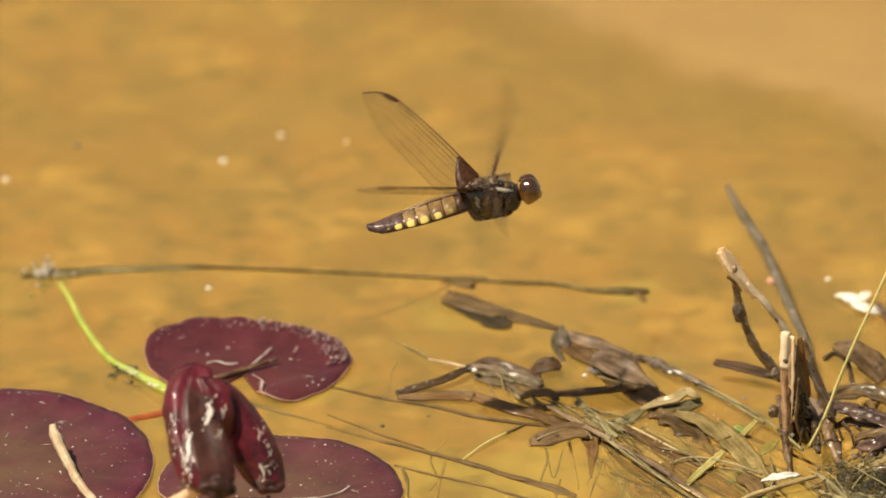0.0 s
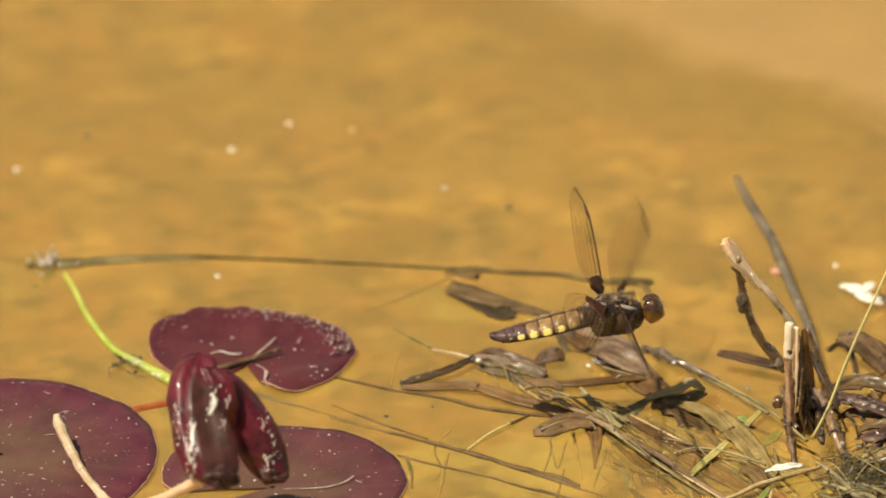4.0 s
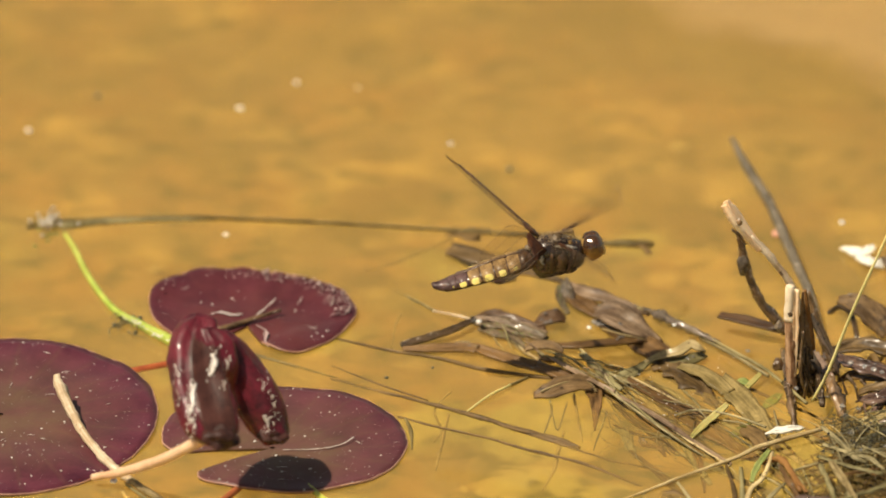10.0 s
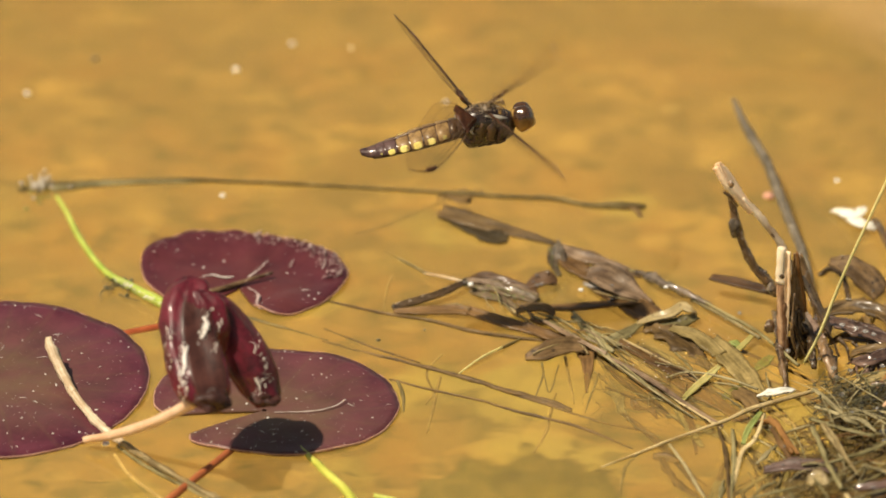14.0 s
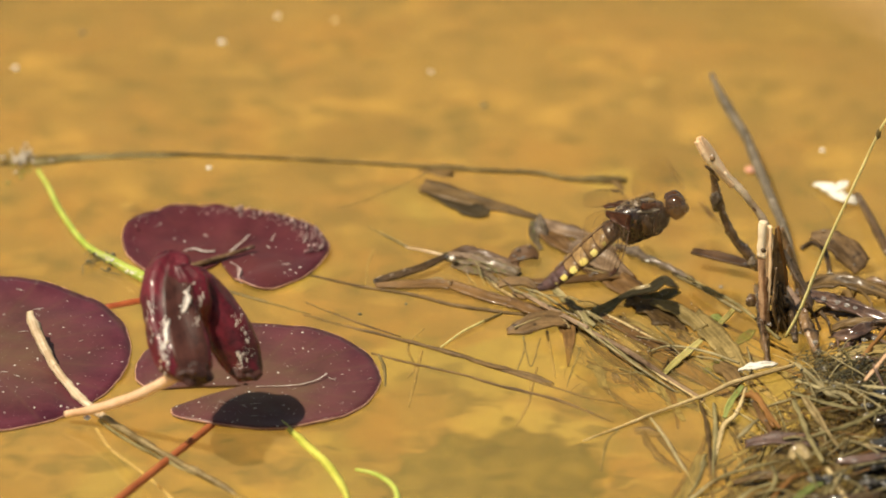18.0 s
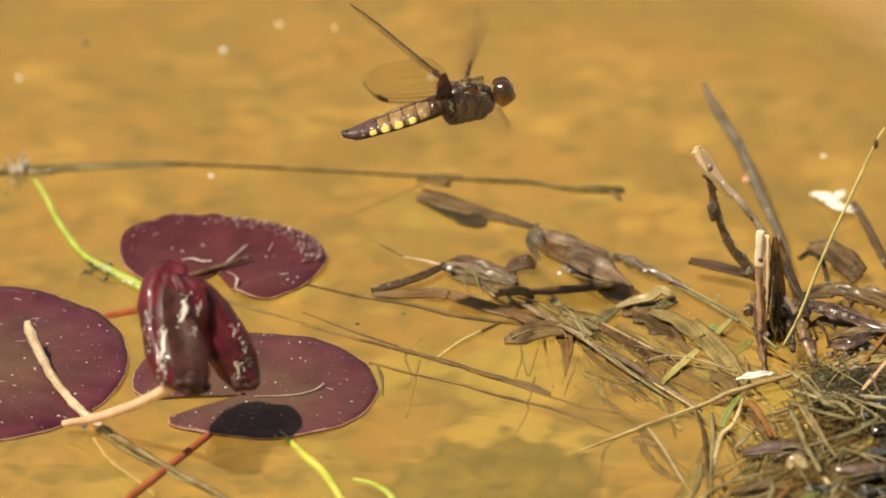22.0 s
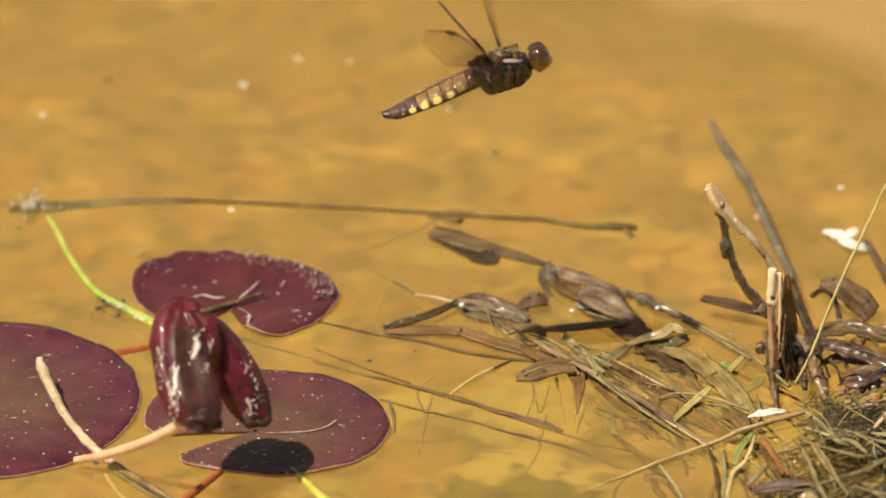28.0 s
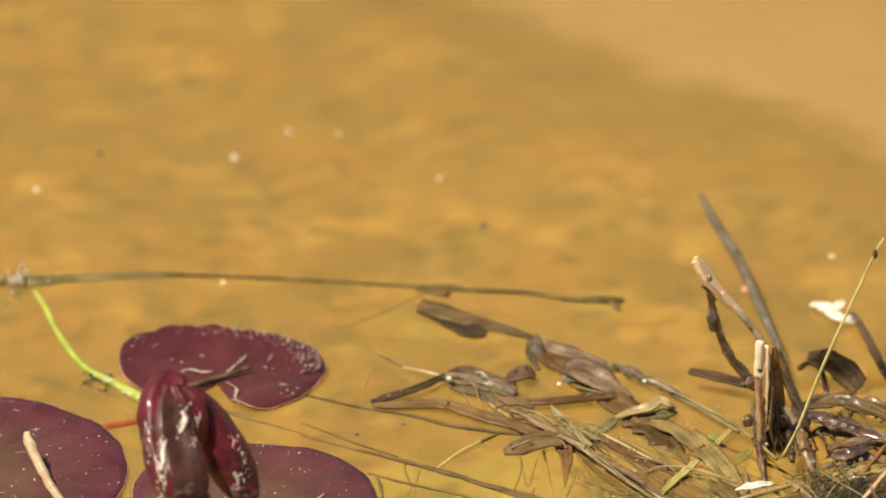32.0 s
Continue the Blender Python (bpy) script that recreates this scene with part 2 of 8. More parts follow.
def pad_material(name, low, high, green, veins):
    m = mat(name, low, high, blotch=90, grain=900, rough=0.34, bump=0.35, depth=0.0003, coat=0.03, spread=0.1)
    n, link = m.node_tree.nodes, m.node_tree.links.new
    b = n["Principled BSDF"]
    where = n.new("ShaderNodeTexCoord")
    sep = n.new("ShaderNodeSeparateXYZ")
    link(where.outputs["Object"], sep.inputs[0])
    ang = n.new("ShaderNodeMath")
    ang.operation = "ARCTAN2"
    link(sep.outputs[1], ang.inputs[0])
    link(sep.outputs[0], ang.inputs[1])
    wob = n.new("ShaderNodeTexNoise")
    wob.inputs["Scale"].default_value = 120
    link(where.outputs["Object"], wob.inputs["Vector"])
    add = n.new("ShaderNodeMath")
    add.operation = "MULTIPLY_ADD"
    add.inputs[1].default_value = veins
    link(ang.outputs[0], add.inputs[0])
    link(wob.outputs["Fac"], add.inputs[2])
    wave = n.new("ShaderNodeMath")
    wave.operation = "SINE"
    link(add.outputs[0], wave.inputs[0])
    sharp = n.new("ShaderNodeMapRange")
    sharp.inputs["From Min"].default_value, sharp.inputs["From Max"].default_value = 0.86, 1.0
    link(wave.outputs[0], sharp.inputs["Value"])
    far = n.new("ShaderNodeVectorMath")
    far.operation = "LENGTH"
    link(where.outputs["Object"], far.inputs[0])
    mid = n.new("ShaderNodeMapRange")
    mid.inputs["From Min"].default_value, mid.inputs["From Max"].default_value = 0.034, 0.008
    mid.inputs["To Max"].default_value = 0.95
    link(far.outputs["Value"], mid.inputs["Value"])
    blot = n.new("ShaderNodeTexNoise")
    blot.inputs["Scale"].default_value, blot.inputs["Detail"].default_value = 110, 3
    link(where.outputs["Object"], blot.inputs["Vector"])
    amount = n.new("ShaderNodeMath")
    amount.operation = "MULTIPLY"
    link(mid.outputs[0], amount.inputs[0])
    link(blot.outputs["Fac"], amount.inputs[1])
    both = n.new("ShaderNodeMath")
    both.operation = "MULTIPLY_ADD"
    both.inputs[1].default_value = 0.10
    link(sharp.outputs[0], both.inputs[0])
    link(amount.outputs[0], both.inputs[2])
    over = n.new("ShaderNodeMix")
    over.data_type = "RGBA"
    over.inputs["B"].default_value = (*green, 1)
    link(both.outputs[0], over.inputs["Factor"])
    link(b.inputs["Base Color"].links[0].from_socket, over.inputs["A"])
    link(over.outputs["Result"], b.inputs["Base Color"])
    return m


M_PAD = pad_material("purple_lily_pad", (0.058, 0.013, 0.023), (0.132, 0.032, 0.047), (0.150, 0.105, 0.052), 22)
M_PADRED = pad_material("crimson_lily_pad", (0.036, 0.009, 0.016), (0.104, 0.021, 0.032), (0.14, 0.040, 0.034), 18)
M_ROLL = mat("crimson_rolled_leaf", (0.036, 0.008, 0.010), (0.170, 0.017, 0.031), blotch=240, rough=0.36, coat=0.3, fibre=0.30, bump=0.6, depth=0.0006,
             accent=(0.50, 0.34, 0.31), accent_at=0.72, accent_scale=420, spread=0.1)
M_ROLLIN = mat("brown_leaf_underside", (0.030, 0.012, 0.010), (0.105, 0.038, 0.030), blotch=190, rough=0.40, coat=0.2, fibre=0.45, bump=0.25, depth=0.0004,
               accent=(0.45, 0.33, 0.30), accent_at=0.75, accent_scale=500, spread=0.1)
M_ROLLEND = mat("dark_leaf_tip", (0.020, 0.010, 0.008), (0.085, 0.030, 0.024), rough=0.5, coat=0.1, accent=(0.38, 0.30, 0.26), accent_at=0.70, accent_scale=900)


def bed_material():
    """Golden silt, mottled by algae; a paler patch further out."""
    m = mat("golden_silt", (0.185, 0.124, 0.040), (0.30, 0.203, 0.069), blotch=22, grain=260, rough=0.9, bump=0.25, depth=0.0015, spread=0.0)
    n, link = m.node_tree.nodes, m.node_tree.links.new
    b = n["Principled BSDF"]
    where = n.new("ShaderNodeTexCoord")

    def noise_of(scale, detail, squash=(1, 1, 1)):
        s = n.new("ShaderNodeVectorMath")
        s.operation = "MULTIPLY"
        s.inputs[1].default_value = squash
        link(where.outputs["Object"], s.inputs[0])
        t = n.new("ShaderNodeTexNoise")
        t.inputs["Scale"].default_value, t.inputs["Detail"].default_value = scale, detail
        link(s.outputs[0], t.inputs["Vector"])
        return t.outputs["Fac"]

    def layer(fac, lo, hi, colour, strength):
        r = n.new("ShaderNodeMapRange")
        r.interpolation_type = "SMOOTHSTEP"
        r.inputs["From Min"].default_value, r.inputs["From Max"].default_value = lo, hi
        r.inputs["To Max"].default_value = strength
        link(fac, r.inputs["Value"])
        over = n.new("ShaderNodeMix")
        over.data_type = "RGBA"
        over.inputs["B"].default_value = (*colour, 1)
        link(r.outputs[0], over.inputs["Factor"])
        link(b.inputs["Base Color"].links[0].from_socket, over.inputs["A"])
        link(over.outputs["Result"], b.inputs["Base Color"])

    layer(noise_of(34, 3), 0.46, 0.64, (0.30, 0.172, 0.052), 0.6)
    layer(noise_of(60, 4), 0.54, 0.76, (0.110, 0.088, 0.028), 0.85)
    layer(noise_of(40, 4, (0.85, 1, 1)), 0.51, 0.68, (0.50, 0.335, 0.105), 0.5)
    layer(noise_of(125, 4, (0.7, 1, 1)), 0.55, 0.72, (0.110, 0.092, 0.030), 0.8)
    layer(noise_of(160, 3, (0.6, 1, 1)), 0.58, 0.74, (0.48, 0.335, 0.112), 0.42)
    sep = n.new("ShaderNodeSeparateXYZ")
    link(where.outputs["Object"], sep.inputs[0])
    # yellower, greener silt on the near side
    near = n.new("ShaderNodeMath")
    near.operation = "MULTIPLY_ADD"
    near.inputs[1].default_value = -1.0
    link(sep.outputs[1], near.inputs[0])
    link(noise_of(26, 2), near.inputs[2])
    layer(near.outputs[0], 0.40, 0.62, (0.36, 0.295, 0.090), 0.75)
    layer(noise_of(150, 4, (0.8, 1, 1)), 0.54, 0.68, (0.115, 0.098, 0.032), 0.75)
    layer(noise_of(70, 3, (0.7, 1, 1)), 0.56, 0.74, (0.16, 0.125, 0.042), 0.5)
    # pale patch: a slanting edge across the bed
    line = n.new("ShaderNodeMath")
    line.operation = "MULTIPLY_ADD"
    line.inputs[1].default_value = 0.90
    link(sep.outputs[0], line.inputs[0])
    link(sep.outputs[1], line.inputs[2])
    edge = n.new("ShaderNodeMath")
    edge.operation = "MULTIPLY_ADD"
    edge.inputs[1].default_value = 0.06
    link(noise_of(18, 2, (1, 0.6, 1)), edge.inputs[0])
    link(line.outputs[0], edge.inputs[2])
    layer(edge.outputs[0], 0.352, 0.400, (0.165, 0.120, 0.040), 0.6)
    layer(edge.outputs[0], 0.404, 0.430, (0.37, 0.268, 0.185), 0.9)
    layer(edge.outputs[0], 0.46, 0.56, (0.27, 0.19, 0.105), 0.6)
    # paints the view's dimmer far edge into the bed colour
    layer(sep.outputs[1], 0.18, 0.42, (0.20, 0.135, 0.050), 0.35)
    return m


def water_material():
    m = bpy.data.materials.new("amber_pond_water")
    m.use_nodes = True
    n, link = m.node_tree.nodes, m.node_tree.links.new
    n.remove(n["Principled BSDF"])
    clear = n.new("ShaderNodeBsdfRefraction")
    clear.inputs["Color"].default_value = (0.97, 0.88, 0.58, 1)
    clear.inputs["Roughness"].default_value = 0.0
    clear.inputs["IOR"].default_value = 1.333
    shine = n.new("ShaderNodeBsdfGlossy")
    shine.inputs["Roughness"].default_value = 0.03
    fres = n.new("ShaderNodeFresnel")
    fres.inputs["IOR"].default_value = 1.333
    where = n.new("ShaderNodeTexCoord")
    wave = n.new("ShaderNodeTexNoise")
    wave.inputs["Scale"].default_value, wave.inputs["Detail"].default_value = 45, 2
    link(where.outputs["Object"], wave.inputs["Vector"])
    relief = n.new("ShaderNodeBump")
    relief.inputs["Strength"].default_value, relief.inputs["Distance"].default_value = 0.16, 0.002
    link(wave.outputs["Fac"], relief.inputs["Height"])
    for node in (shine, fres, clear):
        link(relief.outputs[0], node.inputs["Normal"])
    # murky haze painted as a diffuse layer on the surface, lifting the bed's shadows
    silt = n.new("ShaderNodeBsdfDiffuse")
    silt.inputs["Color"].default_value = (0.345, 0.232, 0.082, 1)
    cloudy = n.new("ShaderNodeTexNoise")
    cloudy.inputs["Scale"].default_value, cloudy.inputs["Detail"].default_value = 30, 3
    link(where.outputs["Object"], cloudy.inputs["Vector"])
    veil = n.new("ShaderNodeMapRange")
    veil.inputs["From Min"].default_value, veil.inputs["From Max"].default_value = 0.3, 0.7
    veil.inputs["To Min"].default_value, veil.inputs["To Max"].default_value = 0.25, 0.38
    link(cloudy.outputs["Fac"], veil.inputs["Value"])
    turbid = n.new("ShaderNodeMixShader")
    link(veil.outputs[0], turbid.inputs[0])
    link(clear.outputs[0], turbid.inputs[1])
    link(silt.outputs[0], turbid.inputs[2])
    mix = n.new("ShaderNodeMixShader")
    link(fres.outputs[0], mix.inputs[0])
    link(turbid.outputs[0], mix.inputs[1])
    link(shine.outputs[0], mix.inputs[2])
    link(mix.outputs[0], n["Material Output"].inputs["Surface"])
    return m


def wing_material():
    m = bpy.data.materials.new("clear_wing_membrane")
    m.use_nodes = True
    n, link = m.node_tree.nodes, m.node_tree.links.new
    n.remove(n["Principled BSDF"])
    clear = n.new("ShaderNodeBsdfTransparent")
    clear.inputs[0].default_value = (0.95, 0.93, 0.88, 1)
    shine = n.new("ShaderNodeBsdfGlossy")
    shine.inputs["Roughness"].default_value = 0.32
    film = n.new("ShaderNodeBsdfDiffuse")
    film.inputs[0].default_value = (0.16, 0.105, 0.06, 1)
    where = n.new("ShaderNodeTexCoord")
    cells = n.new("ShaderNodeTexVoronoi")
    cells.inputs["Scale"].default_value = 900
    link(where.outputs["Object"], cells.inputs["Vector"])
    relief = n.new("ShaderNodeBump")
    relief.inputs["Strength"].default_value, relief.inputs["Distance"].default_value = 0.35, 0.0002
    link(cells.outputs["Distance"], relief.inputs["Height"])
    link(relief.outputs[0], shine.inputs["Normal"])
    a = n.new("ShaderNodeMixShader")
    a.inputs[0].default_value = 0.10
    link(clear.outputs[0], a.inputs[1])
    link(film.outputs[0], a.inputs[2])
    c = n.new("ShaderNodeMixShader")
    c.inputs[0].default_value = 0.005
    link(a.outputs[0], c.inputs[1])
    link(shine.outputs[0], c.inputs[2])
    link(c.outputs[0], n["Material Output"].inputs["Surface"])
    return m


M_WING = wing_material()
M_VEIN = mat("dark_wing_vein", (0.045, 0.022, 0.010), (0.13, 0.07, 0.03), rough=0.24, coat=0.6)
M_PATCH = mat("brown_wing_base", (0.026, 0.009, 0.004), (0.085, 0.030, 0.012), rough=0.4, blotch=700, spread=0.05)
M_THORAX = mat("dark_brown_thorax", (0.008, 0.0045, 0.004), (0.050, 0.028, 0.019), blotch=520, grain=2600, rough=0.25, coat=0.5, spread=0)
M_SADDLE = mat("grey_brown_back", (0.09, 0.066, 0.045), (0.34, 0.265, 0.19), blotch=900, rough=0.4, coat=0.2, spread=0)
M_PANEL = mat("warm_brown_flank", (0.022, 0.010, 0.005), (0.105, 0.050, 0.020), blotch=900, rough=0.3, coat=0.5, spread=0)
M_STRIPE = mat("pale_shoulder_stripe", (0.20, 0.18, 0.15), (0.42, 0.39, 0.33), rough=0.42, coat=0.2, spread=0)
M_FUZZ = mat("tan_thorax_hair", (0.24, 0.16, 0.08), (0.50, 0.36, 0.20), rough=0.7)
M_OCHRE = mat("ochre_abdomen", (0.13, 0.068, 0.027), (0.42, 0.27, 0.115), blotch=420, grain=2600, rough=0.42, coat=0.12, spread=0.2)
M_BELLY = mat("dark_abdomen_edge", (0.030, 0.014, 0.010), (0.10, 0.05, 0.03), rough=0.4, coat=0.3)
M_TAIL = mat("purple_brown_tail", (0.026, 0.014, 0.014), (0.125, 0.070, 0.064), blotch=600, bump=0.8, rough=0.38, coat=0.2)
M_SPOT = mat("yellow_side_spot", (0.82, 0.66, 0.15), (0.95, 0.86, 0.36), rough=0.42, spread=0.05)
M_DULLSPOT = mat("dull_yellow_spot", (0.30, 0.24, 0.07), (0.50, 0.42, 0.15), rough=0.42, spread=0.05)
M_EYE = mat("brown_compound_eye", (0.026, 0.011, 0.005), (0.110, 0.046, 0.014), blotch=420, rough=0.10, coat=1.0, bump=0.1, spread=0)
M_FACE = mat("ochre_face", (0.20, 0.11, 0.03), (0.42, 0.26, 0.08), rough=0.4, spread=0)



def eye_material():
    """Dark above, amber below, glossy."""
    n, link = M_EYE.node_tree.nodes, M_EYE.node_tree.links.new
    b = n["Principled BSDF"]
    where, sep, low, over = (n.new(k) for k in ("ShaderNodeTexCoord", "ShaderNodeSeparateXYZ", "ShaderNodeMapRange", "ShaderNodeMix"))
    link(where.outputs["Object"], sep.inputs[0])
    low.inputs["From Min"].default_value, low.inputs["From Max"].default_value = 0.0014, -0.0016
    low.inputs["To Max"].default_value = 0.95
    link(sep.outputs[2], low.inputs["Value"])
    over.data_type = "RGBA"
    over.inputs["B"].default_value = (0.30, 0.135, 0.026, 1)
    link(low.outputs[0], over.inputs["Factor"])
    link(b.inputs["Base Color"].links[0].from_socket, over.inputs["A"])
    link(over.outputs["Result"], b.inputs["Base Color"])


eye_material()
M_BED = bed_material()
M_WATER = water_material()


# ---- builders ----
def part(name, bm, material, parent=None, label="", smooth=True):
    me = bpy.data.meshes.new(name)
    if smooth:
        for f in bm.faces:
            f.smooth = True
    bm.to_mesh(me)
    bm.free()
    me.materials.append(material)
    ob = new(name, me)
    if parent:
        ob.parent = parent
    if label:
        tagged(ob, label)
    return ob


def thing(name, at, label, category, group="", kind=""):
    ob = new(name)
    ob.location = at
    ob.empty_display_size = 0.005
    return tagged(ob, label, category, group, kind)


def solid(name, bm, material, at, label, category, group="", kind=""):
    ob = part(name, bm, material)
    ob.location = at
    return tagged(ob, label, category, group, kind)


def curve(points, radii, steps=6):
    """A smooth line through points, with a radius along it."""
    p = [Vector(q) for q in points]
    r = list(radii) if hasattr(radii, "__len__") else [radii] * len(p)
    if len(r) != len(p):
        r = [float(np.interp(i / (len(p) - 1), np.linspace(0, 1, len(r)), r)) for i in range(len(p))]
    out = []
    for i in range(len(p) - 1):
        a, b = p[i], p[i + 1]
        ta = (b - p[i - 1]) * 0.5 if i else b - a
        tb = (p[i + 2] - a) * 0.5 if i + 2 < len(p) else b - a
        for k in range(steps):
            s = k / steps
            h = (2 * s**3 - 3 * s**2 + 1, s**3 - 2 * s**2 + s, -2 * s**3 + 3 * s**2, s**3 - s**2)
            out.append((a * h[0] + ta * h[1] + b * h[2] + tb * h[3], r[i] + (r[i + 1] - r[i]) * s))
    out.append((p[-1], r[-1]))
    return out


def frames(line):
    """Side and upward directions along a line."""
    res = []
    for i, (c, r) in enumerate(line):
        t = (line[min(i + 1, len(line) - 1)][0] - line[max(i - 1, 0)][0]).normalized()
        up = Vector((0, 0, 1)) if abs(t.z) < 0.93 else Vector((0, -1, 0))
        side = t.cross(up).normalized()
        res.append((c, r, t, side, side.cross(t).normalized()))
    return res


def rings(bm, loops, closed=True, cap=True):
    rows = [[bm.verts.new(v) for v in loop] for loop in loops]
    m = len(rows[0])
    grain = bm.loops.layers.uv.verify()
    far = 0.0
    for a, b in zip(rows, rows[1:]):
        step = (b[0].co - a[0].co).length
        for j in range(m if closed else m - 1):
            f = bm.faces.new((a[j], a[(j + 1) % m], b[(j + 1) % m], b[j]))
            for corner, uv in zip(f.loops, ((far, j), (far, j + 1), (far + step, j + 1), (far + step, j))):
                corner[grain].uv = (uv[0] * 100, uv[1] / m)
        far += step
    if cap:
        bm.faces.new(rows[0][::-1])
        bm.faces.new(rows[-1])
    return rows


def tube(points, radii, sides=7, lump=0.12, flat=1.0, steps=6, bm=None, seed=0.0, at=None):
    """A stem: round or flattened, uneven along its length."""
    bm = bm or bmesh.new()
    base = Vector(at) if at is not None else Vector((0, 0, 0))
    loops = []
    for c, r, t, side, up in frames(curve([Vector(p) - base for p in points], radii, steps)):
        loop = []
        for j in range(sides):
            a = 2 * math.pi * j / sides
            w = 1 + lump * 2 * noise.noise((c * 260) + Vector((seed + a, a * 0.7, seed))) + lump * 1.2 * noise.noise(c * 850 + Vector((math.cos(a) * 1.2, math.sin(a) * 1.2, seed)))
            loop.append(c + side * (math.cos(a) * r * w) + up * (math.sin(a) * r * w * flat))
        loops.append(loop)
    rings(bm, loops)
    return bm


def blade(points, widths, thick=0.0005, fold=0.25, turn=0.0, ragged=0.1, bm=None, seed=0.0, at=None, steps=10, wrinkle=0.45):
    """A flat leaf or reed strip with a folded middle, a thickness, ribs, torn edges and frayed ends. turn: degrees about its length."""
    bm = bm or bmesh.new()
    base = Vector(at) if at is not None else Vector((0, 0, 0))
    loops = []
    line = frames(curve([Vector(p) - base for p in points], [w / 2 for w in widths], steps))
    last = len(line) - 1
    for i, (c, r, t, side, up) in enumerate(line):
        a = -radians(turn if not hasattr(turn, "__len__") else float(np.interp(i / last, np.linspace(0, 1, len(turn)), turn)))
        s, u = side * math.cos(a) + up * math.sin(a), up * math.cos(a) - side * math.sin(a)
        end = -1 if i == 0 else 1 if i == last else 0
        top, low = [], []
        for n, k in enumerate((-1, -0.66, -0.33, 0, 0.33, 0.66, 1)):
            w = r * (1 + ragged * 2.5 * noise.noise(c * 320 + Vector((seed, k * 3, 0))) + (ragged * 0.8 + 0.02) * abs(k) * noise.noise(c * 1300 + Vector((k * 5, seed, 2))))
            lift = abs(k) * r * fold + wrinkle * r * noise.noise(c * 180 + Vector((k, seed, 4))) + (0.07 if n % 2 else -0.07) * r
            q = c + s * (k * w) + u * lift + t * (end * r * (0.35 + 0.9 * ragged * 4) * noise.noise(Vector((k * 4.3, seed * 7, end))))
            top.append(q + u * thick * 0.5)
            low.append(q - u * thick * 0.5)
        loops.append(top + low[::-1])
    rings(bm, loops)
    return bm


def lump(bm, centre, size, seed=0.0, level=2, rough=0.35):
    """An uneven pebble or crumb."""
    got = bmesh.ops.create_icosphere(bm, subdivisions=level, radius=1.0)
    c, s = Vector(centre), Vector(size)
    for v in got["verts"]:
        n = v.co.normalized()
        k = 1 + rough * noise.noise(n * 1.6 + Vector((seed * 3.1, seed, -seed)))
        v.co = c + Vector((n.x * s.x, n.y * s.y, n.z * s.z)) * k


# ---- water and bed ----
def sheet(name, level, relief, material, label, n=150):
    me = bpy.data.meshes.new(name)
    u = np.linspace(-1, 1, n)
    g = 0.32 * u + 250 * u**11
    verts = []
    for y in g:
        for x in g:
            z = level
            if relief and abs(x) < 2 and abs(y) < 2:
                z += relief * noise.noise(Vector((x * 26, y * 26, 1.7))) + 0.5 * relief * noise.noise(Vector((x * 70, y * 70, 0.2)))
            verts.append((x, y, z))
    faces = [(j * n + i, j * n + i + 1, (j + 1) * n + i + 1, (j + 1) * n + i) for j in range(n - 1) for i in range(n - 1)]
    me.from_pydata(verts, [], faces)
    for p in me.polygons:
        p.use_smooth = True
    me.materials.append(material)
    return tagged(new(name, me), label, "ground" if relief else "water", kind="structure")


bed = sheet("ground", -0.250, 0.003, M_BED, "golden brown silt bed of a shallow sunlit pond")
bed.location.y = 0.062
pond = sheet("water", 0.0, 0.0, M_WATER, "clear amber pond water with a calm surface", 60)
pond.visible_shadow = False


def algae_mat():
    """A low, uneven olive mound on the silt, put there as a lily pad's shadow."""
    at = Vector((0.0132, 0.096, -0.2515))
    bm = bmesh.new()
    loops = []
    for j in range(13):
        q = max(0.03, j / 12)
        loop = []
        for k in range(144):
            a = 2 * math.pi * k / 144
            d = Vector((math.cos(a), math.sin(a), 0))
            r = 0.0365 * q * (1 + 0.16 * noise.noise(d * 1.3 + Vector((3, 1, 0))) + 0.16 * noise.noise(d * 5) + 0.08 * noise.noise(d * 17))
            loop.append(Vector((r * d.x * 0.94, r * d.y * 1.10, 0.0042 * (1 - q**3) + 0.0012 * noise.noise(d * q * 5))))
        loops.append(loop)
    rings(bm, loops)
    return solid("algae_mat", bm, M_PAD_SHADE, at, "olive patch painting a pad shadow on the bed", "algae")


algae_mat()


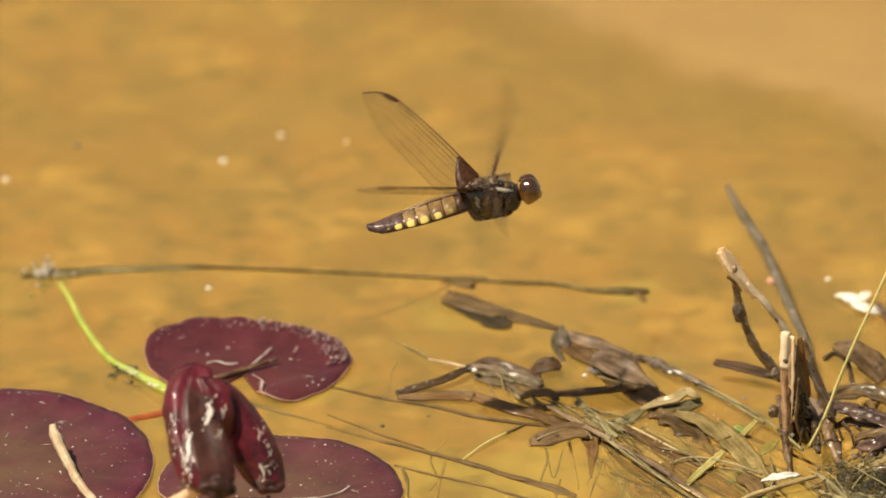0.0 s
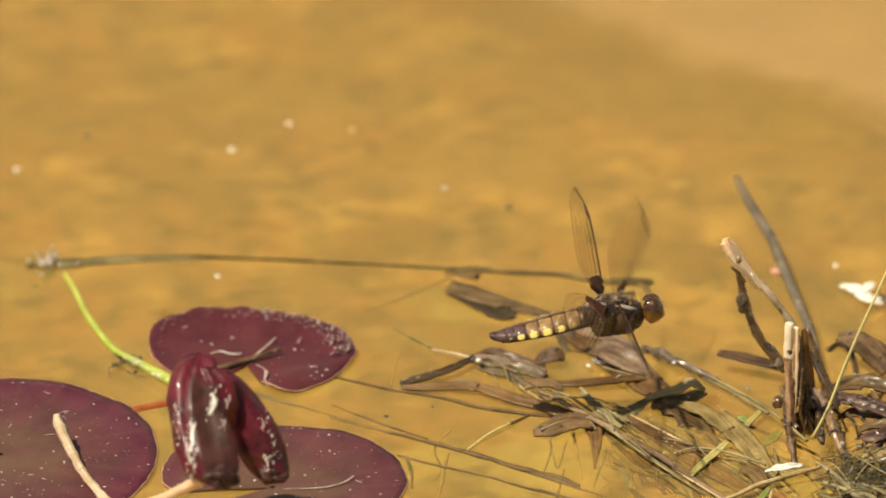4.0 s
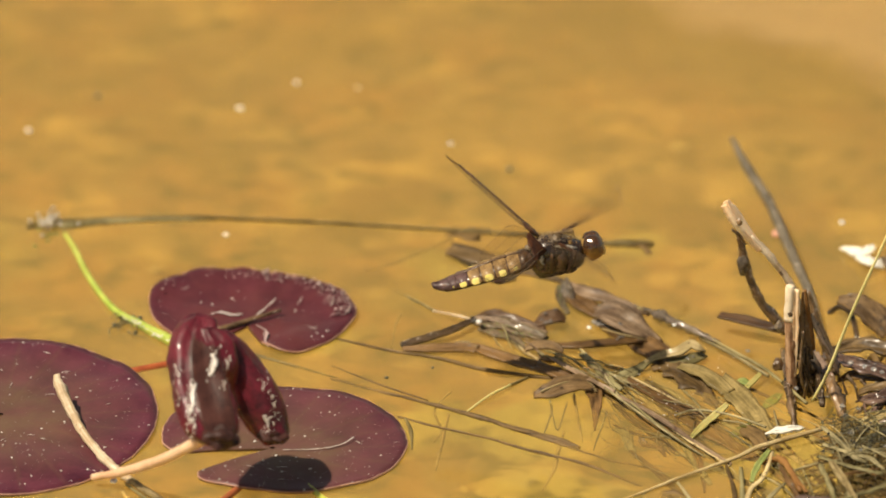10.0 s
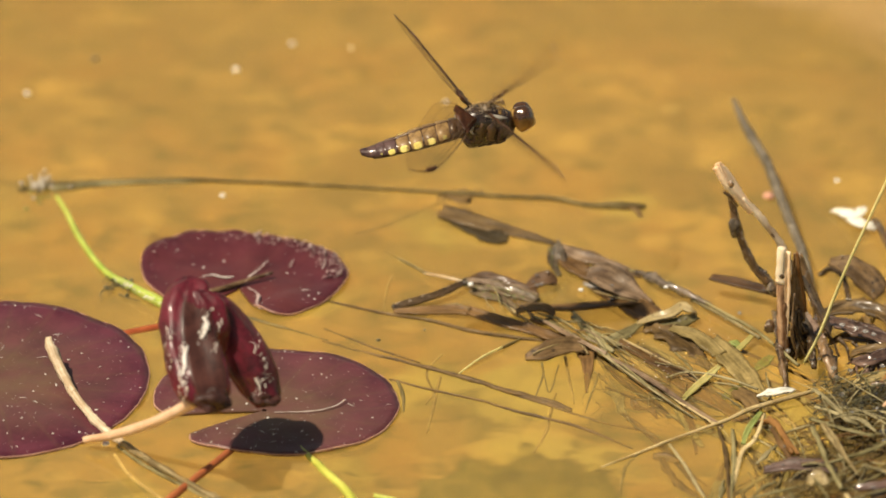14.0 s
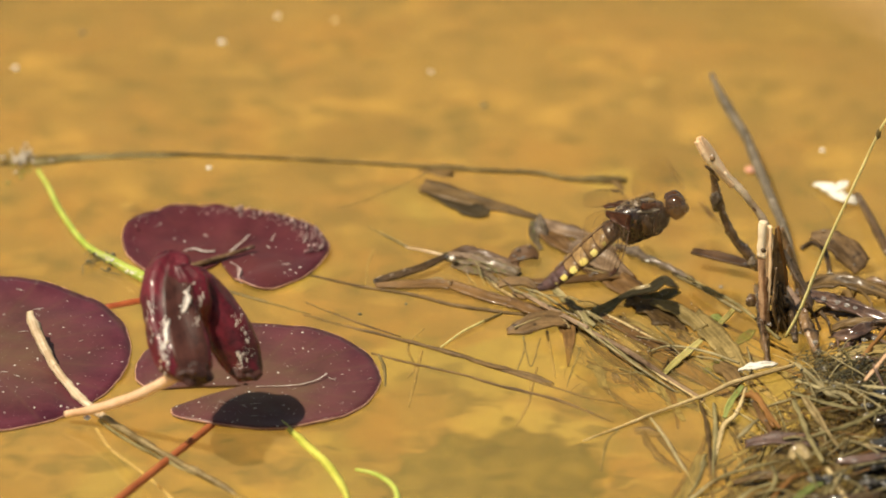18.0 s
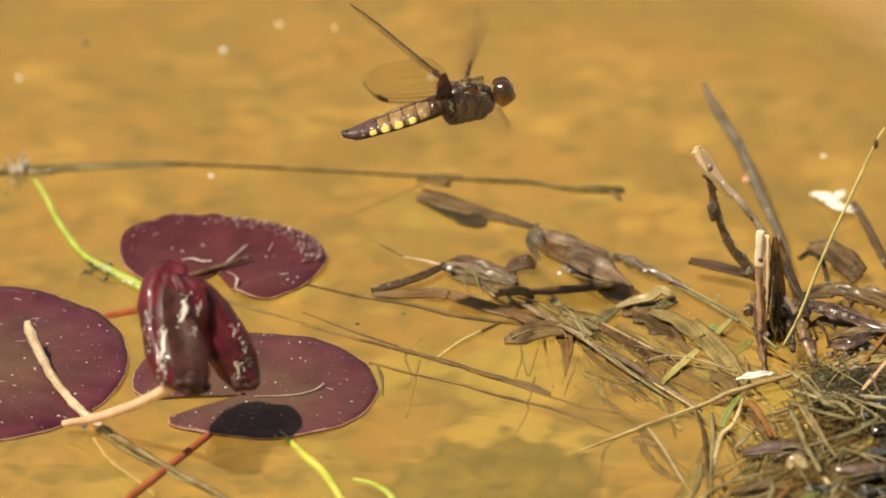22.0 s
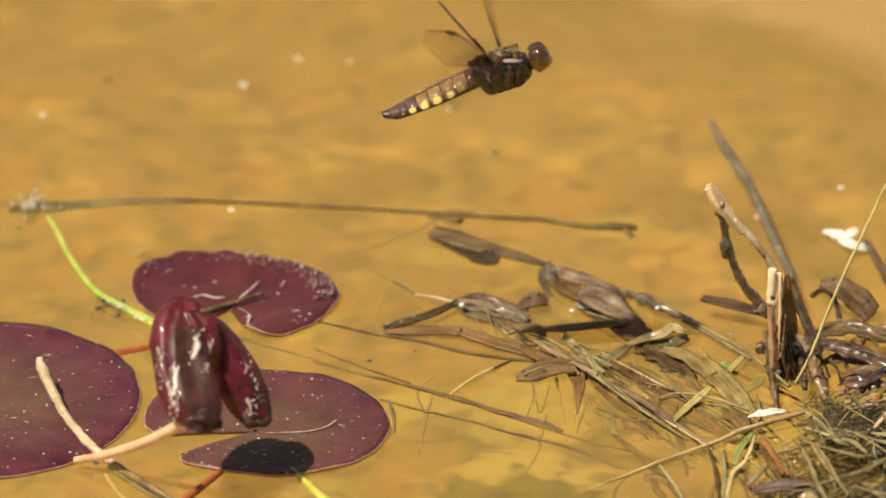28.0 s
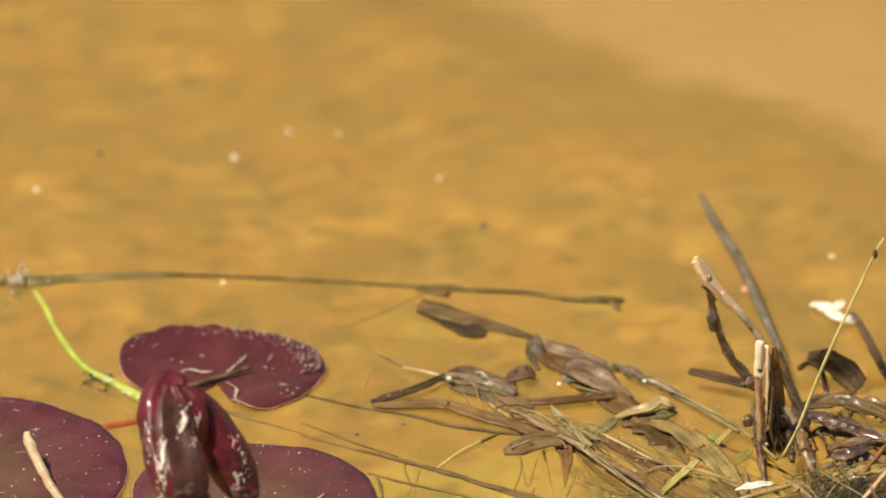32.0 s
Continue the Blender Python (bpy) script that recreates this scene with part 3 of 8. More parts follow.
# ---- lily pads ----
def lily_pad(at, outline, material, label, wave=0.0006, curl=None, specks=140, seed=1, stalk=None, stalk_material=None):
    """A floating leaf: radius in mm by direction round its stalk, open at the notch, slightly wavy, with pale grains on it.
    curl: (from, to, height) in degrees of the rim."""
    pad = thing("lily_pad", at, label, "lily pad", "lily pads")
    na, nr = 130, 16
    rnd = random.Random(seed)
    bm = bmesh.new()
    dirs = [a for a, r in outline]
    sizes = [r for a, r in outline]
    first, last = dirs[0], dirs[-1]

    def spot(k, q):
        deg = first + (last - first) * k / na
        a = radians(deg)
        s = 0.0
        for d in (-6, -3, 0, 3, 6):
            s += float(np.interp(min(last, max(first, deg + d)), dirs, sizes)) / 5
        ends = min(k, na - k) / na * (last - first)
        s *= 1 - 0.10 * math.exp(-((ends / 5.0) ** 2))
        s *= 1 + 0.014 * noise.noise(Vector((math.cos(a) * 3, math.sin(a) * 3, seed))) + 0.010 * noise.noise(Vector((math.cos(a) * 16, math.sin(a) * 16, seed)))
        x, y = q * s * math.cos(a) * 0.001, q * s * math.sin(a) * 0.001
        z = 0.0009 + wave * 2 * q * noise.noise(Vector((x * 70, y * 70, seed))) + 0.25 * wave * noise.noise(Vector((x * 210, y * 210, seed)))
        z = max(z, 0.0006)
        if curl:
            span = (curl[1] - curl[0]) % 360
            w = ((deg - curl[0]) % 360) / span
            if w < 1:
                f = math.sin(math.pi * w) * max(0.0, (q - 0.62) / 0.38) ** 1.5
                z += curl[2] * f * (1 + 0.5 * noise.noise(Vector((a * 5, seed, 0))))
                x, y = x * (1 - 0.05 * f), y * (1 - 0.08 * f)
        return Vector((x, y, z))

    top = [[bm.verts.new(spot(k, max(0.02, j / nr))) for k in range(na + 1)] for j in range(nr + 1)]
    low = [[bm.verts.new(v.co + Vector((0, 0, -0.0007))) for v in row] for row in top]
    for j in range(nr):
        for k in range(na):
            bm.faces.new((top[j][k], top[j + 1][k], top[j + 1][k + 1], top[j][k + 1]))
            bm.faces.new((low[j][k], low[j][k + 1], low[j + 1][k + 1], low[j + 1][k]))
    for k in range(na):
        bm.faces.new((top[nr][k], low[nr][k], low[nr][k + 1], top[nr][k + 1]))
    for j in range(nr):
        bm.faces.new((top[j][0], low[j][0], low[j + 1][0], top[j + 1][0]))
        bm.faces.new((top[j][na], top[j + 1][na], low[j + 1][na], low[j][na]))
    part("leaf", bm, material, pad)
    bm = bmesh.new()
    for i in range(specks):
        k, q = rnd.uniform(0, na), rnd.random() ** 0.5 * 0.985
        p = spot(k, q)
        s = 0.00004 + 0.00020 * rnd.random() ** 5
        lump(bm, p + Vector((0, 0, s * 0.2)), (s * rnd.uniform(0.5, 2.2), s * rnd.uniform(0.5, 2.0), s * 0.5), i, 1, 1.1)
    for i in range(specks // 34):
        k, q, a = rnd.uniform(4, na - 4), rnd.uniform(0.3, 0.95), rnd.gauss(0.2, 0.5)
        p = spot(k, q) + Vector((0, 0, 0.0001))
        d = Vector((math.cos(a), math.sin(a), 0)) * rnd.uniform(0.0005, 0.0014)
        tube([p - d, p + Vector((0, 0, 0.0001)), p + d], [0.00003, 0.00009, 0.00003], 4, 0.3, steps=2, bm=bm)
    tagged(part("specks", bm, M_CRUMB, pad, "scattered pale grains on the leaf"), kind="stuff")
    rim = [spot(k, 1.0) + Vector((0, 0, -0.0002)) for k in range(0, na + 1, 2)]
    part("rim", tube(rim, 0.00022, 5, 0.25, steps=2, seed=seed), M_RIM, pad, "thin pale rim")
    if stalk:
        part("stalk", tube([Vector(p) - Vector(at) for p in stalk[0]], stalk[1], 9, 0.05), stalk_material, pad, stalk[2])
    return pad


MM = 0.001
S = 0.0001333  # metres per view pixel at the water; u, v placements fit the camera's view
pad_left = lily_pad((-0.10804, -0.05025, 0.00000), [(205, 36.6), (225, 37.0), (270, 37.8), (315, 36.8), (345, 36.2), (360, 36.2), (385, 36.6), (405, 37.2), (423, 36.8), (427, 35.3), (432, 36.6), (440, 36.9), (460, 37.0), (500, 36.2), (540, 36.2), (555, 36.4)], M_PAD, "large dark purple lily pad floating flat on water", specks=640, seed=3,
    stalk=([(-0.08870, -0.02951, -0.00400), (-0.08110, -0.02789, -0.00080), (-0.06886, -0.02342, -0.00020), (-0.06009, -0.01627, -0.00200)], [0.0011, 0.0010, 0.0009], "orange red stalk"), stalk_material=M_RED)
pad_front = lily_pad((-0.04490, -0.06614, 0.00000), [(212, 22.0), (235, 20.2), (270, 19.3), (310, 23.5), (340, 28.4), (360, 30.8), (395, 31.4), (425, 30.8), (450, 29.9), (485, 29.4), (510, 28.0), (530, 25.8), (543, 24.0)], M_PAD, "purple brown lily pad with a deep notch floating on water", specks=420, seed=8,
    stalk=([(-0.04448, -0.06768, -0.00100), (-0.05125, -0.08199, 0.00010), (-0.06166, -0.09978, 0.00010), (-0.07310, -0.11939, 0.00000), (-0.07970, -0.12908, -0.00200)], [0.0008, 0.0009, 0.0010, 0.0011], "dull red stalk at the surface"), stalk_material=M_DULLRED)
REAR_RIM = [(291, 9.5), (296, 13.6), (300, 15.8), (307, 17.4), (318, 18.9), (332, 20.1), (346, 21.7), (361, 24.0), (376, 26.6), (389, 27.6), (405, 27.0), (421, 26.0), (436, 25.4), (454, 26.4), (472, 28.8), (487, 29.9), (504, 29.1), (510, 27.4), (519, 24.7), (531, 21.9), (542, 19.4), (549, 18.0), (560, 17.0), (575, 16.6), (586, 16.4)]
pad_rear = lily_pad((-0.05197, -0.00623, 0.00000), REAR_RIM, M_PADRED, "crimson lily pad with a curled crumbling rim", specks=150, seed=5,
    curl=(10, 160, 0.0018), wave=0.0014,
    stalk=([(-0.06532, -0.01803, 0.00000), (-0.06912, -0.01439, 0.00060), (-0.07694, -0.00632, 0.00080), (-0.08391, 0.00219, 0.00080), (-0.09030, 0.01862, 0.00060), (-0.09410, 0.03266, 0.00040), (-0.09692, 0.04155, 0.00020)], [0.0015, 0.0014, 0.0011, 0.0008, 0.0007, 0.0006, 0.0005], "bright green stalk"), stalk_material=M_GREEN)


def pad_litter():
    """Crumbs along the curled rim, a pale vein scar and a twig lying on the rear pad."""
    rnd = random.Random(21)
    bm = bmesh.new()
    base = Vector(pad_rear.location)
    dirs, sizes = [d for d, r in REAR_RIM], [r for d, r in REAR_RIM]
    for i in range(640):
        deg = max(12, min(165, rnd.gauss(62, 34)))
        a, far = radians(deg), 0.001 * float(np.interp(deg + 360, dirs, sizes))
        p = Vector((far * math.cos(a), far * math.sin(a), 0)) * (0.95 - 0.14 * rnd.random() ** 2) + Vector((0, 0, 0.0017 + rnd.uniform(0, 0.0012)))
        s = 0.00005 + 0.00022 * rnd.random() ** 3
        lump(bm, p, (s * rnd.uniform(0.5, 2.4), s * rnd.uniform(0.5, 3.4), s * rnd.uniform(0.5, 1.6)), i, 1, 1.4)
    for i in range(44):
        deg = max(12, min(150, rnd.gauss(54, 28)))
        a, far = radians(deg), 0.001 * float(np.interp(deg + 360, dirs, sizes))
        q = Vector((far * math.cos(a), far * math.sin(a), 0.0))
        k = rnd.uniform(0.76, 0.88)
        tube([q * k + Vector((0, 0, 0.0011)), q * (k + 0.03) + Vector((rnd.gauss(0, 0.0002), 0, 0.0014)), q * (k + rnd.uniform(0.04, 0.08)) + Vector((0, 0, 0.0015))], [0.00006, 0.00024, 0.00010], 5, 0.6, steps=2, bm=bm, seed=i)
    lip = [(-0.04991, -0.00694, 0.0013), (-0.04812, -0.00977, 0.0016), (-0.04714, -0.01230, 0.0018), (-0.04748, -0.01511, 0.0016), (-0.04677, -0.01763, 0.0012)]
    part("torn_lip", tube([Vector(p) - base for p in lip], [0.0001, 0.00025, 0.0004, 0.0003, 0.0002], 7, 0.6, 0.5), M_CRUST, pad_rear, "pinkish torn lip")
    tagged(part("rim_crust", bm, M_CRUST, pad_rear, "pinkish grey crust on the curled rim"), kind="stuff")
    for pts, r in (([(-0.06072, -0.00159, 0.00130), (-0.05847, -0.00112, 0.00150), (-0.05565, -0.00207, 0.00140), (-0.05326, -0.00159, 0.00130)], 0.00032), ([(-0.05005, -0.00216, 0.00130), (-0.04798, 0.00049, 0.00170), (-0.04541, 0.00553, 0.00190)], 0.00028), ([(-0.04030, 0.00352, 0.00130), (-0.03941, 0.00619, 0.00170)], 0.0003), ([(-0.03255, 0.00239, 0.00130), (-0.03178, 0.00524, 0.00190)], 0.0002)):
        part("scar", tube([Vector(p) - base for p in pts], [r * 0.4, r * 0.7, r * 0.25], 6, 1.0, 0.5), M_CRUMB, pad_rear, "pale torn vein")
    bm = bmesh.new()
    line = [Vector(p) - base for p in ((-0.08238, -0.00244, 0.00190), (-0.07682, -0.00922, 0.00220), (-0.06897, -0.01840, 0.00260))]
    for i in range(70):
        k = rnd.random() ** 0.8 * 2
        p = line[0].lerp(line[1], k) if k < 1 else line[1].lerp(line[2], k - 1)
        w = 0.00008 + 0.00022 * rnd.random() ** 2
        lump(bm, p + Vector((rnd.gauss(0, 0.0004), rnd.gauss(0, 0.0006), rnd.gauss(0, 0.0002))), (w * 1.5, w, w * 0.7), i, 1, 0.9)
    tagged(part("stalk_crust", bm, M_CRUMB, pad_rear, "whitish grains on the stalk"), kind="stuff")
    tw = [(-0.05915, -0.01026, 0.00170), (-0.05301, -0.00650, 0.00180), (-0.04419, -0.00168, 0.00240)]
    solid("twig", tube(tw, [0.0007, 0.0006, 0.0004], at=tw[0]), M_BARK, tw[0], "thin brown twig lying on a lily pad", "twig")
    cv = [(-0.04252, -0.06770, 0.00130), (-0.03413, -0.06734, 0.00140), (-0.02899, -0.06520, 0.00140), (-0.02618, -0.06171, 0.00140)]
    part("scar", tube([Vector(p) - Vector(pad_front.location) for p in cv], [0.00006, 0.00016, 0.00010], 6, 0.8, 0.5), M_CRUMB, pad_front, "pale curved scratch")


pad_litter()


def rolled_leaf():
    """A young leaf still rolled into two lobes, standing out of the water on a peach stalk."""
    at = (-0.05179, -0.08629, 0.00000)
    leaf = thing("rolled_lily_leaf", at, "crimson young lily leaf rolled into two upright lobes", "lily leaf")
    base = Vector(at)

    def lobe(points, radii, seed, squash, fold=4.4, start=0.0, end=2 * math.pi, proud=1.0, n=40):
        """Rolled skin about a line; between start and end only, an open strip of it. fold: where the margin rolls in."""
        bm = bmesh.new()
        loops = []
        whole = end - start > 6.2
        for i, (c, r, t, side, up) in enumerate(frames(curve([Vector(p) - base for p in points], radii, 9))):
            loop = []
            for j in range(n if whole else n + 1):
                a = start + (end - start) * j / n
                groove = 1 - 0.24 * math.exp(-(((a - fold) / 0.16) ** 2)) - 0.10 * math.exp(-(((a - fold - 0.75) / 0.34) ** 2)) - 0.07 * math.exp(-(((a - fold + 0.8) / 0.12) ** 2))
                w = r * groove * proud * (1 + 0.15 * noise.noise(c * 150 + Vector((math.cos(a) * 1.3, math.sin(a) * 1.3, seed))) + 0.035 * noise.noise(c * 520 + Vector((math.cos(a) * 3, math.sin(a) * 3, seed))))
                loop.append(c + Vector((math.cos(a) * w, math.sin(a) * w * squash, 0.10 * w * math.sin(3 * a + seed))))
            loops.append(loop)
        rings(bm, loops, whole, whole)
        return bm

    # slides points along the camera's line of sight, so the lobes still fit the view
    def lean(points, dz, top, back=0.0):
        return [tuple(Vector(p) + Vector((0, back, 0)) + Vector((0, -1.886 * dz, dz)) * min(1.0, max(0.0, (top - p[2]) / 0.021))) for p in points]

    one = [(-0.05623, -0.08970, 0.01563), (-0.05725, -0.08865, 0.01782), (-0.05915, -0.08629, 0.02292), (-0.06117, -0.08313, 0.02991), (-0.06166, -0.08050, 0.03645), (-0.06101, -0.07891, 0.04037), (-0.06062, -0.07838, 0.04182)]
    two = [(-0.04430, -0.08760, 0.01463), (-0.04519, -0.08629, 0.01711), (-0.04747, -0.08419, 0.02250), (-0.05026, -0.08182, 0.02848), (-0.05331, -0.07997, 0.03328), (-0.05590, -0.08076, 0.03760), (-0.05781, -0.08050, 0.03862)]
    one, two = lean(one, 0.006, 0.042), lean(two, 0.0004, 0.0386)
    skin = []

    def seat(p, proud=0.0001):
        """The spot on the lobes' outer skin in front of a point."""
        way = Vector((0, 0.883, -0.469))
        best = min((h[0] for h in (t.ray_cast(Vector(p) - base - way * 0.03, way) for t in skin) if h[0]), key=lambda q: q.dot(way), default=None)
        return None if best is None else best - way * proud

    def shaped(bm):
        skin.append(BVHTree.FromBMesh(bm))
        return bm

    part("lobe", shaped(lobe(one, [0.0040, 0.0060, 0.0067, 0.0063, 0.0056, 0.0042, 0.0012], 2.0, 0.75)), M_ROLL, leaf)
    part("inner_face", shaped(lobe(one[1:6], [0.0060, 0.0067, 0.0063, 0.0056, 0.0040], 2.0, 0.75, start=4.50, end=5.95, proud=1.025, n=22)), M_ROLLIN, leaf, "smooth brown inner face")
    part("lobe", shaped(lobe(two, [0.0030, 0.0049, 0.0057, 0.0054, 0.0046, 0.0036, 0.0016], 5.0, 0.75, fold=3.7)), M_ROLL, leaf)
    part("fold", shaped(lobe([(-0.05875, -0.08208, 0.04062), (-0.05670, -0.08392, 0.03814), (-0.05520, -0.08603, 0.03292), (-0.05378, -0.08524, 0.02598)], [0.0020, 0.0038, 0.0034, 0.0012], 8.0, 0.6)), M_ROLL, leaf)
    for tip, r in ((lean([(-0.05576, -0.09179, 0.01810)], 0.006, 0.042)[0], 0.0040), (lean([(-0.04425, -0.08891, 0.01666)], 0.0004, 0.0386)[0], 0.0030)):
        bm = bmesh.new()
        lump(bm, Vector(tip) - base, (r, r * 0.8, r * 0.62), r * 900, 4, 0.5)
        part("tip", bm, M_ROLLEND, leaf, "dark crumbly tip")
    rnd = random.Random(12)
    bm = bmesh.new()
    for line, n in ((((-0.06176, -0.09388, 0.02127), (-0.06250, -0.09231, 0.02549), (-0.06200, -0.08944, 0.03043)), 130), (((-0.05819, -0.08891, 0.03159), (-0.05743, -0.08708, 0.03493), (-0.05667, -0.08576, 0.03711)), 50),
                    (((-0.04484, -0.09075, 0.01737), (-0.04585, -0.08996, 0.01970), (-0.04433, -0.08865, 0.02102)), 50), (((-0.04272, -0.08708, 0.01972), (-0.04462, -0.08498, 0.02511), (-0.04717, -0.08313, 0.02875)), 50),
                    (((-0.05492, -0.08944, 0.02826), (-0.05440, -0.08760, 0.03233), (-0.05439, -0.08655, 0.03537)), 40), (((-0.06513, -0.08996, 0.02493), (-0.06562, -0.08786, 0.02958), (-0.06535, -0.08655, 0.03321)), 30)):
        for i in range(n):
            a, b, c = (Vector(q) for q in line)
            k = rnd.random()
            p = a.lerp(b, k * 2) if k < 0.5 else b.lerp(c, k * 2 - 1)
            p = seat(p + Vector((rnd.gauss(0, 0.0005), 0, rnd.gauss(0, 0.0009))))
            if p is None:
                continue
            w = 0.00005 + 0.00020 * rnd.random() ** 2
            lump(bm, p, (w, w * 0.6, w * rnd.uniform(1, 4)), i, 1, 0.9)
    tagged(part("crust", bm, M_CRUMB, leaf, "whitish crust in torn streaks"), kind="stuff")
    for pts in ([(-0.06213, -0.09257, 0.02462), (-0.06174, -0.09127, 0.02781), (-0.06110, -0.08970, 0.03057)], [(-0.05806, -0.08865, 0.03217), (-0.05691, -0.08760, 0.03449), (-0.05756, -0.08629, 0.03624)]):
        part("scar", tube([seat(p) for p in pts], [0.0003, 0.0006, 0.0003], 7, 0.8, 0.4), M_CRUMB, leaf, "whitish torn streak")
    stem = [(-0.05853, -0.10048, 0.02251), (-0.06306, -0.09650, 0.01790), (-0.07022, -0.09032, 0.01079), (-0.07869, -0.08445, 0.00470), (-0.08549, -0.08234, 0.00220)]
    part("stalk", tube([Vector(p) - base for p in stem], [0.0013, 0.0013, 0.0012, 0.0011, 0.0008], 10, 0.06), M_PEACH, leaf, "peach coloured stalk")
    return leaf


rolled_leaf()


# ---- stems, reeds and litter ----
def stem(points, radii, material, label, category="stem", name="stem", group="", sides=7, bump=0.15, flat=1.0):
    return solid(name, tube(points, radii, sides, bump, flat, at=points[0], seed=points[0][0] * 90), material, points[0], label, category, group)


def strip(points, widths, material, label, category="dead reed", name="dead_reed", group="", fold=0.25, turn=0.0, ragged=0.08, thick=0.0005, wrinkle=0.2):
    return solid(name, blade(points, widths, thick, fold, turn, ragged, at=points[0], seed=points[0][0] * 70, wrinkle=wrinkle), material, points[0], label, category, group)


def left_litter():
    at = (-0.08036, -0.07600, 0.00088)
    straw = thing("straw", at, "long bent dry straw leaning over a lily pad", "straw", "straws")
    base = Vector(at)
    part("dry_end", tube([Vector(p) - base for p in ((-0.09505, -0.04480, 0.00832), (-0.09407, -0.04753, 0.00624), (-0.08982, -0.05782, 0.00267), (-0.08443, -0.07015, 0.00162), (-0.08036, -0.07600, 0.00088), (-0.07675, -0.08284, 0.00160))], [0.0008, 0.0013, 0.0010, 0.0010, 0.0010, 0.0009], 9, 0.25), M_DRYSTEM, straw, "bleached dry end")
    part("wet_end", tube([Vector(p) - base for p in ((-0.07757, -0.08152, 0.00160), (-0.07290, -0.08712, 0.00120), (-0.06166, -0.09937, 0.00060), (-0.04993, -0.11131, 0.00020), (-0.04349, -0.11691, -0.00200), (-0.03841, -0.11933, -0.00600))], [0.0008, 0.0009, 0.0008, 0.0009, 0.0008], 9, 0.3), M_PARCH, straw, "soaked tan end")
    part("side_fibre", tube([Vector(p) - base for p in ((-0.07804, -0.08308, 0.00100), (-0.07082, -0.09208, 0.00060), (-0.06162, -0.10099, 0.00020), (-0.05511, -0.10684, 0.00000))], [0.0003, 0.0004, 0.0004, 0.0002], 6, 0.3), M_OLIVE, straw)
    stem([(-0.07852, -0.08454, -0.00050), (-0.07465, -0.09319, -0.00200), (-0.06672, -0.10228, -0.00500), (-0.05882, -0.11294, -0.00900)], [0.0004, 0.0005, 0.0004], M_STRAW, "thin pale rootlet under water", "root", "rootlet")
    stem([(-0.03647, -0.08252, 0.00010), (-0.03119, -0.09233, 0.00030), (-0.02596, -0.10195, 0.00030), (-0.02269, -0.11080, 0.00020), (-0.02044, -0.12084, 0.00010)], [0.0006, 0.0011, 0.0010, 0.0006], M_LIMESTALK, "yellow green lily stalk under water", "stalk", "stalk")
    stem([(-0.01933, -0.10418, 0.00010), (-0.01447, -0.10694, 0.00020), (-0.01064, -0.11285, 0.00020), (-0.00959, -0.12067, 0.00000)], [0.0004, 0.0006, 0.0007], M_GREEN, "thin bright green shoot under water", "shoot", "shoot")
    stem([(-0.01460, -0.05025, 0.00000), (-0.01325, -0.05683, 0.00020), (-0.01294, -0.06534, 0.00000)], [0.0003, 0.0005, 0.0002], M_TWIG, "curved dark plant fibre on water", "fibre", "plant_fibre")
    cl = (-0.07958, -0.00349, 0.00050)
    bm = bmesh.new()
    rnd = random.Random(4)
    for i in range(12):
        w = rnd.uniform(0.00012, 0.0004)
        lump(bm, (rnd.gauss(0, 0.0020), rnd.gauss(-0.001, 0.0026), rnd.uniform(-0.0003, 0.0010)), (w * 1.8, w * 1.5, w), i, 1, 1.1)
    for i in range(16):
        a, n = rnd.uniform(2.6, 5.6), rnd.uniform(0.002, 0.006)
        x, y = rnd.gauss(0, 0.0018), rnd.gauss(-0.001, 0.002)
        tube([(x, y, 0.0004), (x + n * 0.5 * math.cos(a), y + n * 0.5 * math.sin(a), 0.0008), (x + n * math.cos(a + 0.5), y + n * math.sin(a + 0.5), 0)], [0.0002, 0.00014, 0.00006], 5, 0.3, bm=bm)
    solid("algae_clump", bm, M_SCALE, cl, "dark ragged algae clump on a green stalk", "algae")


